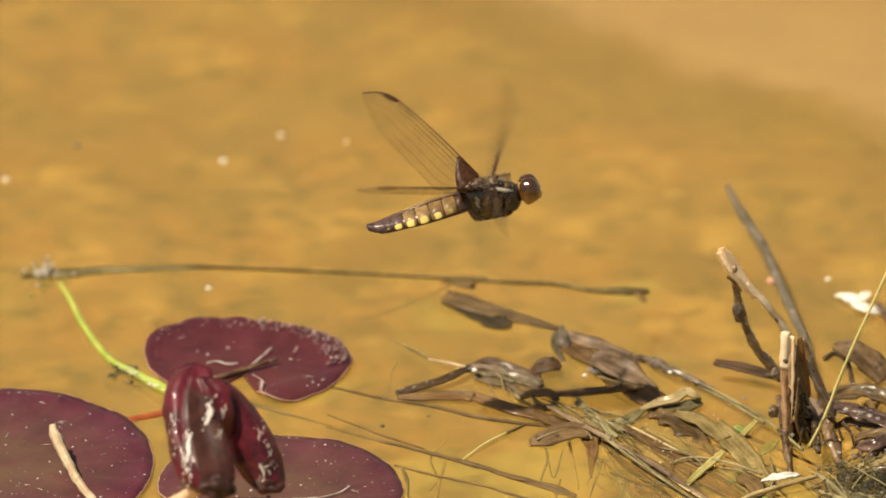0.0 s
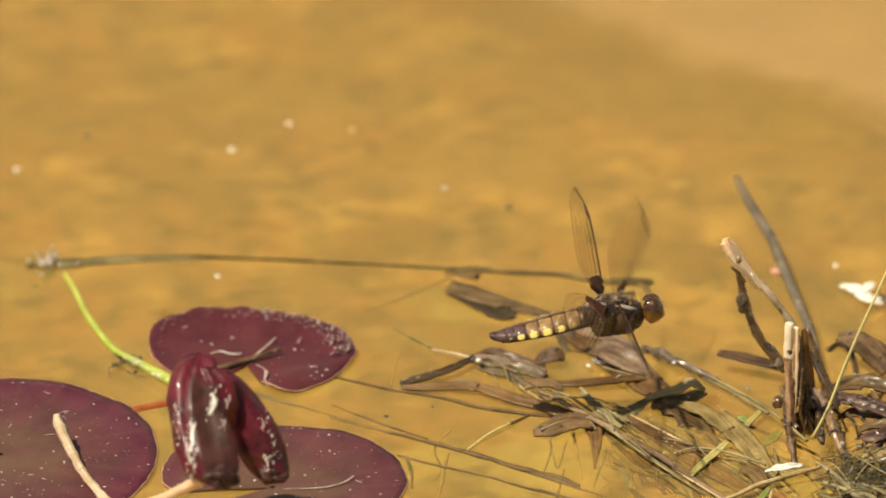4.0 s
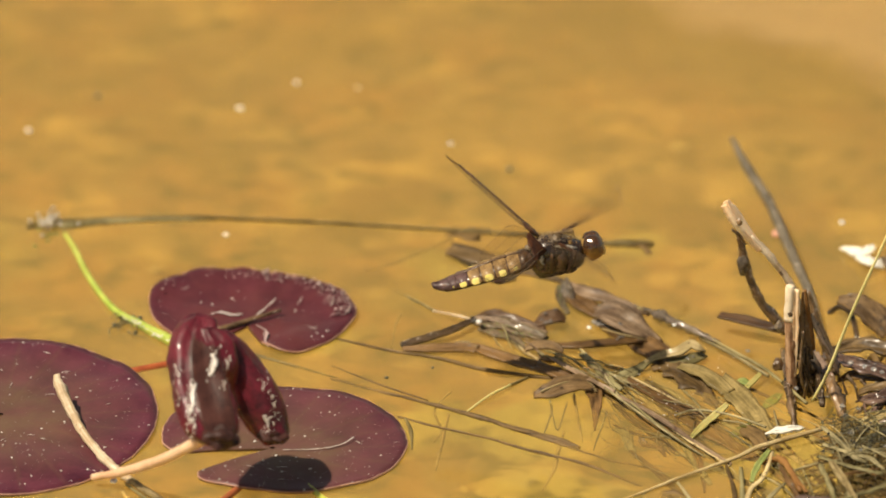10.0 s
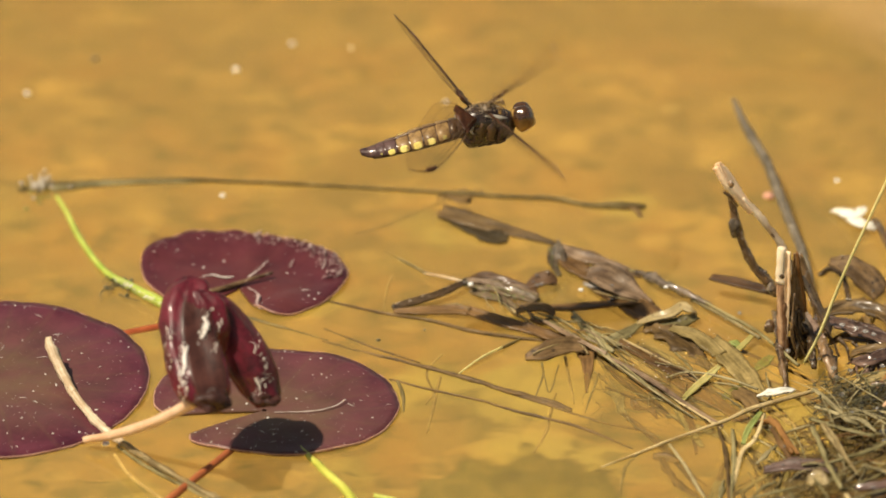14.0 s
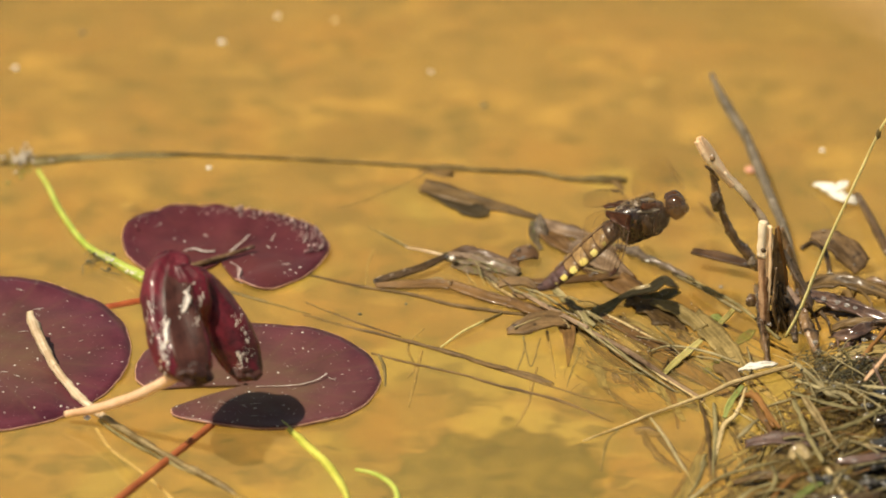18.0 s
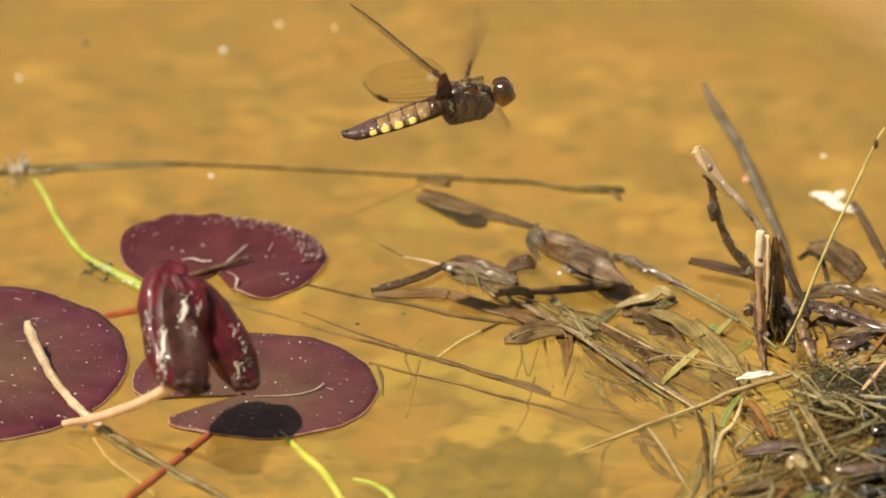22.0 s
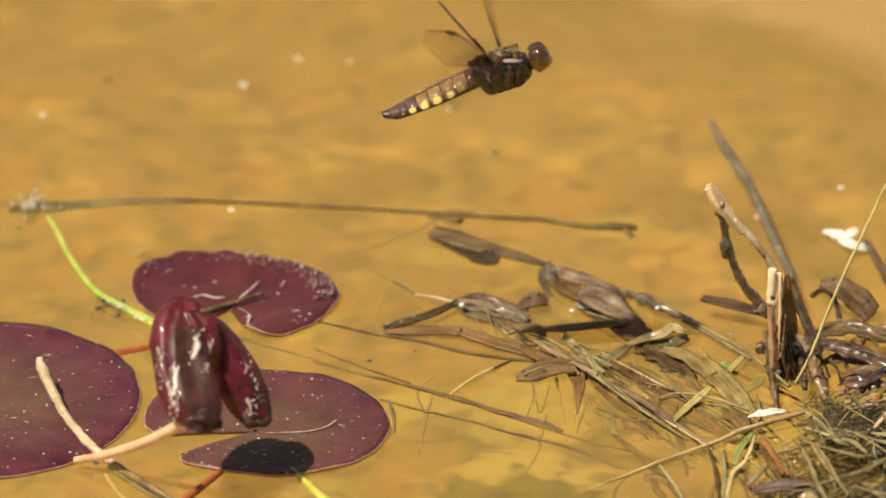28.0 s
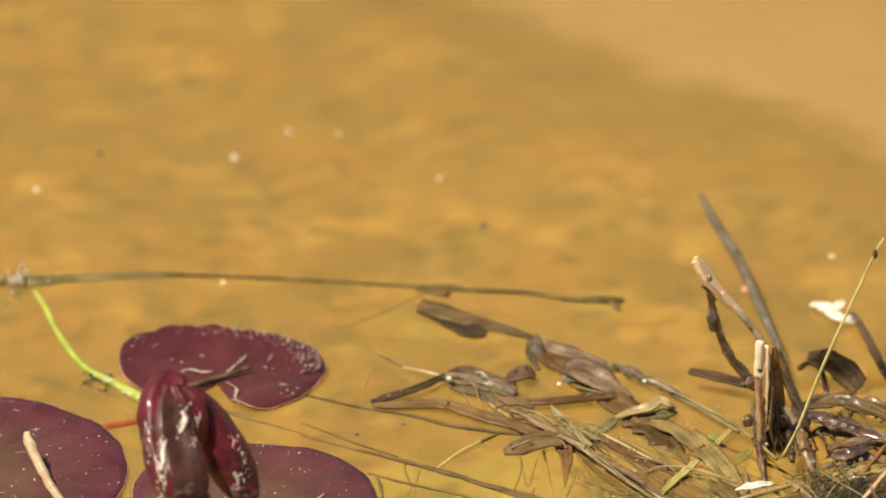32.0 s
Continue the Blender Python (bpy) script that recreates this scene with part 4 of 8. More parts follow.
def long_twig():
    pts = [(-0.10630, 0.04488, -0.00000), (-0.09852, 0.04726, 0.00030), (-0.08225, 0.04914, 0.00040), (-0.06593, 0.04973, 0.00040), (-0.04547, 0.04825, 0.00040), (-0.02502, 0.04608, 0.00030), (-0.00462, 0.04342, 0.00030), (0.01167, 0.04106, 0.00030), (0.02252, 0.03998, 0.00040), (0.03061, 0.03665, 0.00030), (0.03738, 0.03636, 0.00030), (0.04442, 0.03606, 0.00000)]
    at = pts[0]
    twig = thing("floating_twig", at, "long thin olive brown twig floating on water", "twig")
    part("stem", tube([Vector(p) - Vector(at) for p in pts], [0.0007, 0.0008, 0.0006, 0.0005, 0.0004, 0.0004, 0.0005, 0.0006, 0.0006, 0.0006, 0.0012, 0.0008], 7, 0.2), M_TWIG, twig)
    second = [(-0.09842, 0.04509, 0.00020), (-0.08899, 0.04716, 0.00020), (-0.07815, 0.04864, 0.00020), (-0.06184, 0.04942, 0.00010)]
    part("side_shoot", tube([Vector(p) - Vector(at) for p in second], [0.0010, 0.0008, 0.0006, 0.0003], 6, 0.2), M_OLIVE, twig)
    bm = bmesh.new()
    rnd = random.Random(9)
    for i in range(40):
        p = Vector((-0.10087, 0.04541, 0.00080)) - Vector(at)
        lump(bm, p + Vector((rnd.gauss(0, 0.0020), rnd.gauss(0, 0.0028), rnd.uniform(0, 0.0018))), (0.0006, 0.0005, 0.0005), i, 1, 0.7)
    part("tuft", bm, M_TUFT, twig, "whitish fluffy tuft")
    bm = bmesh.new()
    for i in range(12):
        lump(bm, Vector((-0.10102, 0.04223, 0.00000)) - Vector(at) + Vector((rnd.gauss(0, 0.0015), rnd.gauss(0, 0.004), 0)), (0.0007, 0.0006, 0.0003), i, 1, 0.7)
    part("moss", bm, M_MOSS, twig, "green moss")
    bm = bmesh.new()
    tube([Vector(p) - Vector(at) for p in ((0.0322, 0.03650, 0.0003), (0.0352, 0.03655, 0.0003), (0.0392, 0.03665, 0.0003), (0.0424, 0.03640, 0.0002), (0.0444, 0.03610, 0.0001))], [0.0006, 0.0011, 0.0016, 0.0015, 0.0006], 9, 0.2, 0.5, bm=bm)
    tube([Vector(p) - Vector(at) for p in ((0.0408, 0.03600, 0.0001), (0.0426, 0.03400, 0.0), (0.0432, 0.03130, -0.0002))], [0.0009, 0.0011, 0.0004], 7, 0.3, 0.5, bm=bm)
    part("bud", bm, M_BLADE, twig, "dark brown swollen end")
    bm = bmesh.new()
    lump(bm, Vector((-0.00054, 0.04193, 0.00000)) - Vector(at), (0.0042, 0.0030, 0.0004), 5, 3, 0.8)
    part("leaf_scrap", bm, M_BLADE, twig, "dark olive leaf scrap")
    stem([(-0.00380, 0.04076, -0.00100), (-0.01137, 0.03433, -0.00200), (-0.01945, 0.02911, -0.00400), (-0.02485, 0.02799, -0.00600)], [0.0004, 0.0004, 0.0003], M_TWIG, "thin sunken side shoot under water", "twig", "twig")


def middle_litter():
    g = "soaked reed litter"
    lf = ("leaf", "dead_leaf")
    strip([(-0.00486, 0.03142, 0.00150), (0.00081, 0.02792, 0.00150), (0.00889, 0.02365, 0.00100), (0.01627, 0.02035, 0.00060), (0.02256, 0.01669, 0.00040)], [0.0042, 0.0050, 0.0036, 0.0022, 0.0012], M_BLADE, "dark flat leaf blade afloat", group=g, turn=20, ragged=0.05, wrinkle=0.08, fold=0.08)
    strip([(-0.00162, 0.02751, 0.00050), (0.00417, 0.02295, 0.00030), (0.00834, 0.01967, 0.00020), (0.01129, 0.01899, 0.00010)], [0.0020, 0.0056, 0.0066, 0.0030], M_BLACKLEAF, "dark torn leaf piece hanging in water", "leaf", "leaf_scrap", turn=0)
    # folded reed at the outer end
    strip([(-0.01582, -0.01606, 0.00060), (-0.01053, -0.01420, 0.00140), (-0.00418, -0.01112, 0.00200), (0.00193, -0.00492, 0.00200)], [0.0016, 0.0020, 0.0020, 0.0014], M_DARK, "dark wet folded reed blade", group=g, turn=20, ragged=0.1, wrinkle=0.12)
    strip([(-0.01554, -0.01764, 0.00040), (-0.00813, -0.01822, 0.00100), (-0.00047, -0.01870, 0.00140), (0.00191, -0.01954, 0.00140)], [0.0014, 0.0028, 0.0030, 0.0028], M_SOAK, "reddish tan soaked reed blade", group=g, turn=12, ragged=0.06, wrinkle=0.10)
    strip([(0.00138, -0.01842, 0.00140), (0.00903, -0.02364, 0.00120), (0.01690, -0.02800, 0.00100), (0.02411, -0.03105, 0.00040)], [0.0026, 0.0034, 0.0034, 0.0020], M_SOAK, "reddish brown soaked reed blade", group=g, turn=12, ragged=0.06, wrinkle=0.10)
    strip([(0.01582, -0.02759, 0.00140), (0.02040, -0.03074, 0.00110), (0.02562, -0.03415, 0.00040)], [0.0022, 0.0034, 0.0022], M_SOAK, "reddish brown soaked reed blade", group=g, turn=12, ragged=0.08, wrinkle=0.10)
    stem([(-0.00338, -0.01664, 0.00180), (-0.00047, -0.01674, 0.00200), (0.00218, -0.01907, 0.00190)], [0.0002, 0.0003, 0.0002], M_PARCH, "pale split edge of a reed", "fibre", "plant_fibre")
    stem([(-0.03203, -0.01098, 0.00000), (-0.01872, -0.01754, 0.00020), (-0.00680, -0.02166, 0.00030), (0.00243, -0.02668, 0.00030), (0.01294, -0.03002, 0.00030), (0.02016, -0.03113, 0.00000)], [0.0003, 0.0004, 0.0005, 0.0005], M_BLADE, "thin brown rush stem afloat", "rush", "rush")
    stem([(-0.01763, 0.01403, -0.00100), (-0.01290, 0.00760, 0.00020), (-0.00820, 0.00133, 0.00080)], [0.0002, 0.0003, 0.0003], M_OLIVE, "fine plant fibre on water", "fibre", "plant_fibre")
    stem([(-0.00846, 0.00067, 0.00100), (-0.00419, -0.00255, 0.00180), (0.00140, -0.00577, 0.00200)], [0.0002, 0.00034, 0.0003], M_DRYSTEM, "bright cream straw on a dead reed", "straw", "straw")
    # dark clump behind the fold
    strip([(0.00087, -0.00539, 0.00180), (0.00644, -0.00813, 0.00220), (0.01239, -0.01115, 0.00200), (0.01781, -0.01359, 0.00120)], [0.0022, 0.0036, 0.0034, 0.0022], M_MOTTLE, "mottled wet sheath in the litter", *lf, turn=25, ragged=0.25)
    strip([(0.00193, -0.00605, 0.00260), (0.00777, -0.00785, 0.00280), (0.01306, -0.01002, 0.00260), (0.01835, -0.01181, 0.00160)], [0.0010, 0.0016, 0.0018, 0.0012], M_PINKTAN, "greyish ridge of a dead leaf", *lf, turn=20, ragged=0.2)
    strip([(0.00166, -0.00370, 0.00120), (0.00539, -0.00247, 0.00160), (0.01018, -0.00409, 0.00140), (0.01509, -0.00700, 0.00100), (0.01789, -0.00800, 0.00080)], [0.0012, 0.0026, 0.0024, 0.0020, 0.0018], M_COCOA, "dark curled wet leaf in litter", *lf, turn=[10, 40, 30, 5])
    strip([(0.01598, -0.00680, 0.00100), (0.01838, -0.00538, 0.00160), (0.02077, -0.00501, 0.00200), (0.02264, -0.00493, 0.00120)], [0.0018, 0.0042, 0.0048, 0.0016], M_COCOA, "dark olive leaf tip curled up in litter", *lf, turn=15, ragged=0.04, wrinkle=0.15, fold=0.5)
    strip([(0.00246, -0.00813, 0.00100), (0.00643, -0.01133, 0.00120), (0.01013, -0.01283, 0.00080), (0.01355, -0.01714, 0.00040)], [0.0014, 0.0022, 0.0026, 0.0012], M_MOTTLE, "mottled olive reed sheath", group=g, turn=10, ragged=0.15)
    rnd = random.Random(72)
    for i in range(26):
        k = rnd.random()
        x, y, z = 0.0035 + 0.031 * k, -0.0068 - 0.0300 * k + rnd.gauss(0, 0.0016), rnd.uniform(0.0010, 0.0030)
        n, a, r = rnd.uniform(0.003, 0.012), rnd.gauss(-0.85, 0.22), rnd.uniform(0.00008, 0.00022)
        d = Vector((math.cos(a), math.sin(a), 0)) * n
        p = [Vector((x, y, z)) + d * q + Vector((rnd.gauss(0, 0.0002), rnd.gauss(0, 0.0003), 0.0006 * math.sin(3.1 * q) - 0.0006 * q)) for q in (0, 0.4, 0.7, 1)]
        stem([tuple(q) for q in p], [r, r, r * 0.8, r * 0.4], rnd.choice((M_HEAP, M_OLIVE, M_PINKTAN, M_PARCH)), "fine frayed fibre on a wet sheath", "fibre", "plant_fibre", "litter fibres", 5, 0.3)
    stem([(0.00881, -0.01161, 0.00060), (0.01236, -0.01779, 0.00060), (0.01720, -0.02383, 0.00040)], [0.0003, 0.0005, 0.0003], M_STRAW, "thin yellow tan stem in litter", "straw", "straw")
    strip([(0.01324, -0.01934, 0.00140), (0.01588, -0.01888, 0.00220), (0.01958, -0.01916, 0.00220), (0.02195, -0.02065, 0.00120)], [0.0012, 0.0026, 0.0028, 0.0012], M_GREYBLADE, "small grey brown curled leaf in litter", *lf, turn=[30, 15, 0])
    strip([(0.01653, -0.02157, 0.00060), (0.01954, -0.02362, 0.00080), (0.02196, -0.02010, 0.00050)], [0.0010, 0.0018, 0.0008], M_GREYBLADE, "small grey brown curled leaf in litter", *lf, turn=15)
    strip([(0.01961, -0.01674, 0.00120), (0.02515, -0.01750, 0.00160), (0.03177, -0.01676, 0.00180), (0.03841, -0.01537, 0.00180), (0.04531, -0.01455, 0.00120)], [0.0022, 0.0036, 0.0038, 0.0034, 0.0016], M_SOAK, "reddish brown soaked reed blade", group=g, turn=-6, ragged=0.06, wrinkle=0.08, fold=0.05)
    # long pale straws
    strip([(0.01913, -0.02502, 0.00220), (0.02367, -0.03131, 0.00260), (0.02885, -0.03711, 0.00260), (0.03377, -0.04114, 0.00180)], [0.0006, 0.0010, 0.0012, 0.0010], M_PINKTAN, "flat grey tan straw across the litter", "straw", "straw", turn=25, ragged=0.12, wrinkle=0.1)
    strip([(0.03467, -0.04242, 0.00160), (0.04043, -0.04898, 0.00160), (0.04551, -0.05513, 0.00140), (0.05119, -0.06250, 0.00100), (0.05997, -0.07328, 0.00060)], [0.0006, 0.0010, 0.0012, 0.0008, 0.0005], M_PINKTAN, "flat pinkish straw across the litter", "straw", "straw", turn=25, ragged=0.12, wrinkle=0.1)
    strip([(0.02617, -0.02122, 0.00120), (0.03026, -0.03021, 0.00200), (0.03537, -0.03931, 0.00140)], [0.0010, 0.0020, 0.0010], M_OLIVE, "frayed olive reed shred in litter", "dead reed", "reed_shred", g, turn=15, ragged=0.3)
    strip([(0.02771, -0.02456, 0.00120), (0.03285, -0.03298, 0.00200), (0.03702, -0.03528, 0.00100)], [0.0008, 0.0014, 0.0008], M_OLIVE, "frayed tan reed shred in litter", "dead reed", "reed_shred", g, turn=15, ragged=0.3)
    stem([(0.01629, -0.02133, 0.00160), (0.02217, -0.02709, 0.00200), (0.02992, -0.03714, 0.00220), (0.03759, -0.04855, 0.00200), (0.04518, -0.05947, 0.00160), (0.05401, -0.06973, 0.00060)], [0.0002, 0.0003, 0.0003, 0.0003, 0.0002, 0.00015], M_HEAP, "long pale straw across the reed litter", "straw", "straw", bump=0.3)
    stem([(0.02493, -0.01604, 0.00100), (0.02826, -0.02423, 0.00180), (0.03194, -0.03402, 0.00200), (0.03507, -0.04335, 0.00140)], [0.0003, 0.0004, 0.0004, 0.0003], M_HEAP, "thin bent straw in the litter", "straw", "straw")
    stem([(0.03383, -0.03897, 0.00140), (0.03890, -0.04809, 0.00160), (0.04521, -0.05820, 0.00120), (0.05277, -0.06784, 0.00000)], [0.0002, 0.0003, 0.0003, 0.0002], M_OLIVE, "fibrous olive stem in the litter", "rush", "rush", bump=0.4)
    stem([(0.01828, -0.02050, 0.00160), (0.02351, -0.02459, 0.00200), (0.02895, -0.03162, 0.00160), (0.03324, -0.03493, 0.00100)], [0.0002, 0.0003, 0.0003, 0.0002], M_HEAP, "thin pale straw in the litter", "straw", "straw")
    # leaves
    strip([(0.02282, 0.01036, 0.00400), (0.02332, 0.00663, 0.00340), (0.02437, 0.00470, 0.00140)], [0.0022, 0.0036, 0.0020], M_WETGREY, "shiny grey folded end of a leaf", *lf, turn=60)
    strip([(0.02151, 0.01272, 0.00140), (0.02173, 0.00688, 0.00100), (0.02354, 0.00107, 0.00000)], [0.0010, 0.0022, 0.0012], M_MOTTLE, "olive flap of a leaf", *lf, turn=30)
    strip([(0.02335, 0.00968, 0.00300), (0.02918, 0.00547, 0.00280), (0.03581, 0.00212, 0.00200), (0.04269, -0.00085, 0.00100)], [0.0022, 0.0038, 0.0030, 0.0012], M_PINKTAN, "broad grey brown dead leaf", *lf, turn=[25, 10, 15], wrinkle=0.25)
    strip([(0.02385, 0.00585, 0.00200), (0.02728, 0.00260, 0.00160), (0.03069, -0.00196, 0.00100)], [0.0030, 0.0054, 0.0030], M_SOAK, "brown underside of a leaf", *lf, turn=10)
    strip([(0.02985, -0.00402, 0.00300), (0.03327, -0.00591, 0.00400), (0.03823, -0.01100, 0.00340), (0.04507, -0.01495, 0.00100)], [0.0030, 0.0072, 0.0066, 0.0010], M_PINKTAN, "pointed pinkish brown dead leaf", *lf, turn=[25, 15, 10], wrinkle=0.15)
    strip([(0.03039, -0.00403, 0.00120), (0.03692, -0.01157, 0.00100), (0.04339, -0.01961, 0.00080), (0.04929, -0.02741, -0.00020)], [0.0040, 0.0062, 0.0064, 0.0036], M_SOAK, "reddish brown leaf under the litter", *lf, turn=6, wrinkle=0.2)
    stem([(0.03135, -0.01080, 0.00240), (0.03686, -0.01419, 0.00240), (0.04425, -0.01570, 0.00140)], [0.0002, 0.0003, 0.0002], M_PARCH, "pale edge fibre of a leaf", "fibre", "plant_fibre")
    stem([(0.04111, 0.00039, 0.00140), (0.04436, -0.00348, 0.00240), (0.04889, -0.00896, 0.00260), (0.05409, -0.01310, 0.00240), (0.05875, -0.01740, 0.00200)], [0.0006, 0.0011, 0.0009, 0.0008, 0.0006], M_WETGREY, "grey brown beaded wet stem", "twig", "wet_twig", bump=0.4)
    stem([(0.03848, 0.00201, 0.00160), (0.04634, -0.00424, 0.00220), (0.05412, -0.01216, 0.00220), (0.06177, -0.02244, 0.00260), (0.06934, -0.03300, 0.00320), (0.07788, -0.05038, 0.00400)], [0.0003, 0.0004, 0.0004, 0.0004, 0.0004, 0.0004], M_OLIVE, "pale olive stem over the litter", "rush", "rush", bump=0.3)
    stem([(0.05410, -0.01347, 0.00140), (0.06178, -0.02262, 0.00180), (0.06957, -0.03428, 0.00240)], [0.0003, 0.0004, 0.0004], M_HEAP, "tan straw beside an olive stem", "straw", "straw")
    strip([(0.03553, -0.03048, -0.00040), (0.03885, -0.02847, 0.00060), (0.04152, -0.02607, 0.00140), (0.04458, -0.02386, 0.00180)], [0.0036, 0.0028, 0.0014, 0.0010], M_OLIVE, "olive base of an arched leaf", *lf, turn=15, wrinkle=0.15)
    strip([(0.04112, -0.02589, 0.00160), (0.04550, -0.02405, 0.00240), (0.04905, -0.02397, 0.00340), (0.05173, -0.02175, 0.00400), (0.05382, -0.02268, 0.00360), (0.05516, -0.02249, 0.00260)], [0.0008, 0.0022, 0.0026, 0.0022, 0.0018, 0.0010], M_PARCH, "arched parchment coloured leaf above water", "leaf", "arched_leaf", turn=[20, 25, 25, 15, 0], wrinkle=0.15)
    strip([(0.04618, -0.02367, 0.00080), (0.04904, -0.02507, 0.00130), (0.05208, -0.02462, 0.00150), (0.05519, -0.02165, 0.00120)], [0.0008, 0.0028, 0.0034, 0.0016], M_OLIVE, "shaded olive underside of an arched leaf", *lf, turn=20, ragged=0.2)
    strip([(0.04913, -0.02806, 0.00160), (0.05339, -0.03130, 0.00200), (0.05722, -0.03553, 0.00160), (0.06001, -0.03955, 0.00080)], [0.0016, 0.0036, 0.0040, 0.0034], M_TAN, "striped tan leaf sinking into water", *lf, turn=[20, 10, 10], wrinkle=0.15)
    strip([(0.05836, -0.03240, 0.00080), (0.06208, -0.04029, 0.00060), (0.06600, -0.04956, 0.00000), (0.07053, -0.06245, -0.00100)], [0.0040, 0.0056, 0.0054, 0.0040], M_TAN, "long tan blade sinking into water", *lf, turn=8, wrinkle=0.15)
    strip([(0.04394, -0.02481, 0.00060), (0.04844, -0.02981, 0.00060), (0.05359, -0.03477, 0.00000), (0.05731, -0.04322, -0.00100)], [0.0034, 0.0056, 0.0050, 0.0016], M_BLADE, "dark ragged leaf piece in litter", *lf, turn=10, ragged=0.45)
    strip([(0.01550, -0.04002, 0.00020), (0.01838, -0.03985, 0.00100), (0.02232, -0.03822, 0.00160), (0.02758, -0.03721, 0.00140), (0.03073, -0.03757, 0.00040)], [0.0020, 0.0040, 0.0054, 0.0046, 0.0022], M_GREYBLADE, "crumpled rolled dead leaf", *lf, ragged=0.15, turn=20, fold=0.5)
    stem([(0.01680, -0.04040, 0.00160), (0.02206, -0.03750, 0.00240), (0.02758, -0.03631, 0.00220), (0.02964, -0.03932, 0.00100)], [0.0003, 0.0003, 0.0003], M_PARCH, "pale curled edge of a dead leaf", "fibre", "plant_fibre")
    strip([(0.02889, -0.03694, 0.00060), (0.02959, -0.04350, 0.00000), (0.02904, -0.05512, -0.00100)], [0.0042, 0.0028, 0.0003], M_SOAK, "pointed brown leaf tip", *lf, turn=10, ragged=0.08, wrinkle=0.1)
    strip([(0.03683, -0.03236, 0.00020), (0.04302, -0.03860, 0.00000), (0.04966, -0.04600, -0.00030), (0.05770, -0.05300, -0.00100)], [0.0024, 0.0034, 0.0034, 0.0020], M_SOAK, "brown reed blade in the litter", group=g, turn=8, ragged=0.1, wrinkle=0.12)
    stem([(0.03737, -0.03126, 0.00080), (0.04367, -0.03815, 0.00080), (0.05071, -0.04536, 0.00040)], [0.0002, 0.0003, 0.0002], M_STRAW, "tan edge of a reed", "fibre", "plant_fibre")
    strip([(0.02736, -0.03420, -0.00060), (0.03641, -0.04209, -0.00100), (0.04665, -0.05264, -0.00140), (0.05672, -0.06604, -0.00300)], [0.0018, 0.0034, 0.0036, 0.0020], M_BLADE, "sunken brown reed blade", group=g)
    strip([(0.04867, -0.04927, -0.00060), (0.05691, -0.05804, -0.00080), (0.06568, -0.06878, -0.00140)], [0.0024, 0.0044, 0.0030], M_SOAK, "sunken brown reed blade", group=g, wrinkle=0.15)
    stem([(0.04748, -0.04971, 0.00040), (0.05258, -0.04847, 0.00120), (0.06097, -0.05156, 0.00140), (0.06830, -0.05808, 0.00200)], [0.0002, 0.0003, 0.0003, 0.0003], M_HEAP, "thin straw over the litter", "straw", "straw")
    stem([(0.01889, -0.04185, 0.00000), (0.01910, -0.04697, -0.00100), (0.01720, -0.05605, -0.00300)], [0.0003, 0.0003, 0.0002], M_OLIVE, "thin rootlet hanging in the water", "root", "rootlet")
    stem([(0.01924, -0.04650, -0.00060), (0.02060, -0.05423, -0.00200), (0.02281, -0.04187, -0.00060)], [0.0002, 0.0002, 0.0002], M_OLIVE, "thin looped rootlet in the water", "root", "rootlet")
    stem([(-0.00073, -0.04809, 0.00030), (0.00476, -0.04083, 0.00080), (0.00976, -0.03562, 0.00080)], [0.00015, 0.0003, 0.0003], M_GRASS, "thin pale straw on water", "straw", "straw")
    stem([(0.00976, -0.03525, 0.00060), (0.01399, -0.03066, 0.00020)], [0.0004, 0.0003], M_TWIG, "dark thin end of a stem", "twig", "twig")
    for pts in ((((-0.01595, 0.00291, -0.00200), (-0.01725, -0.00272, -0.00300), (-0.01798, -0.01221, -0.00500))), (((-0.00728, -0.04169, -0.00200), (-0.00779, -0.04485, -0.00400), (-0.00622, -0.04949, -0.00800), (-0.00804, -0.05313, -0.01000))), (((-0.00415, -0.03567, -0.00200), (-0.00742, -0.03988, -0.00500)))):
        stem(list(pts), [0.0003, 0.0003, 0.0002], M_TAN, "faint rootlet sunk in the water", "root", "rootlet", "sunken rootlets")
    stem([(-0.05008, -0.01942, 0.00000), (-0.04141, -0.02417, -0.00030), (-0.03052, -0.02993, -0.00100)], [0.0005, 0.0005, 0.0002], M_TWIG, "dark thin stem beside a lily pad", "rush", "rush")
    stem([(-0.03209, -0.03020, -0.00100), (-0.02491, -0.03481, -0.0004), (-0.01560, -0.04004, 0.0), (-0.00491, -0.04600, 0.0002), (0.00290, -0.05044, 0.0002), (0.00855, -0.05413, 0.0001), (0.01278, -0.05707, 0.0), (0.02679, -0.06614, -0.0006), (0.03377, -0.07021, -0.0008), (0.04144, -0.07283, -0.0012)], [0.0004, 0.0004, 0.0004, 0.0005, 0.0006, 0.0006, 0.0005, 0.0004, 0.0004, 0.0003], M_BLADE, "long brown rush stem at the surface", "rush", "rush", bump=0.3)
    strip([(0.00860, -0.05420, 0.0001), (0.01278, -0.05707, 0.0003), (0.01981, -0.06074, 0.0001), (0.02541, -0.06439, -0.0004)], [0.0010, 0.0013, 0.0016, 0.0013], M_BLADE, "brown sheath round a rush stem", group=g, turn=12, ragged=0.2, wrinkle=0.3)
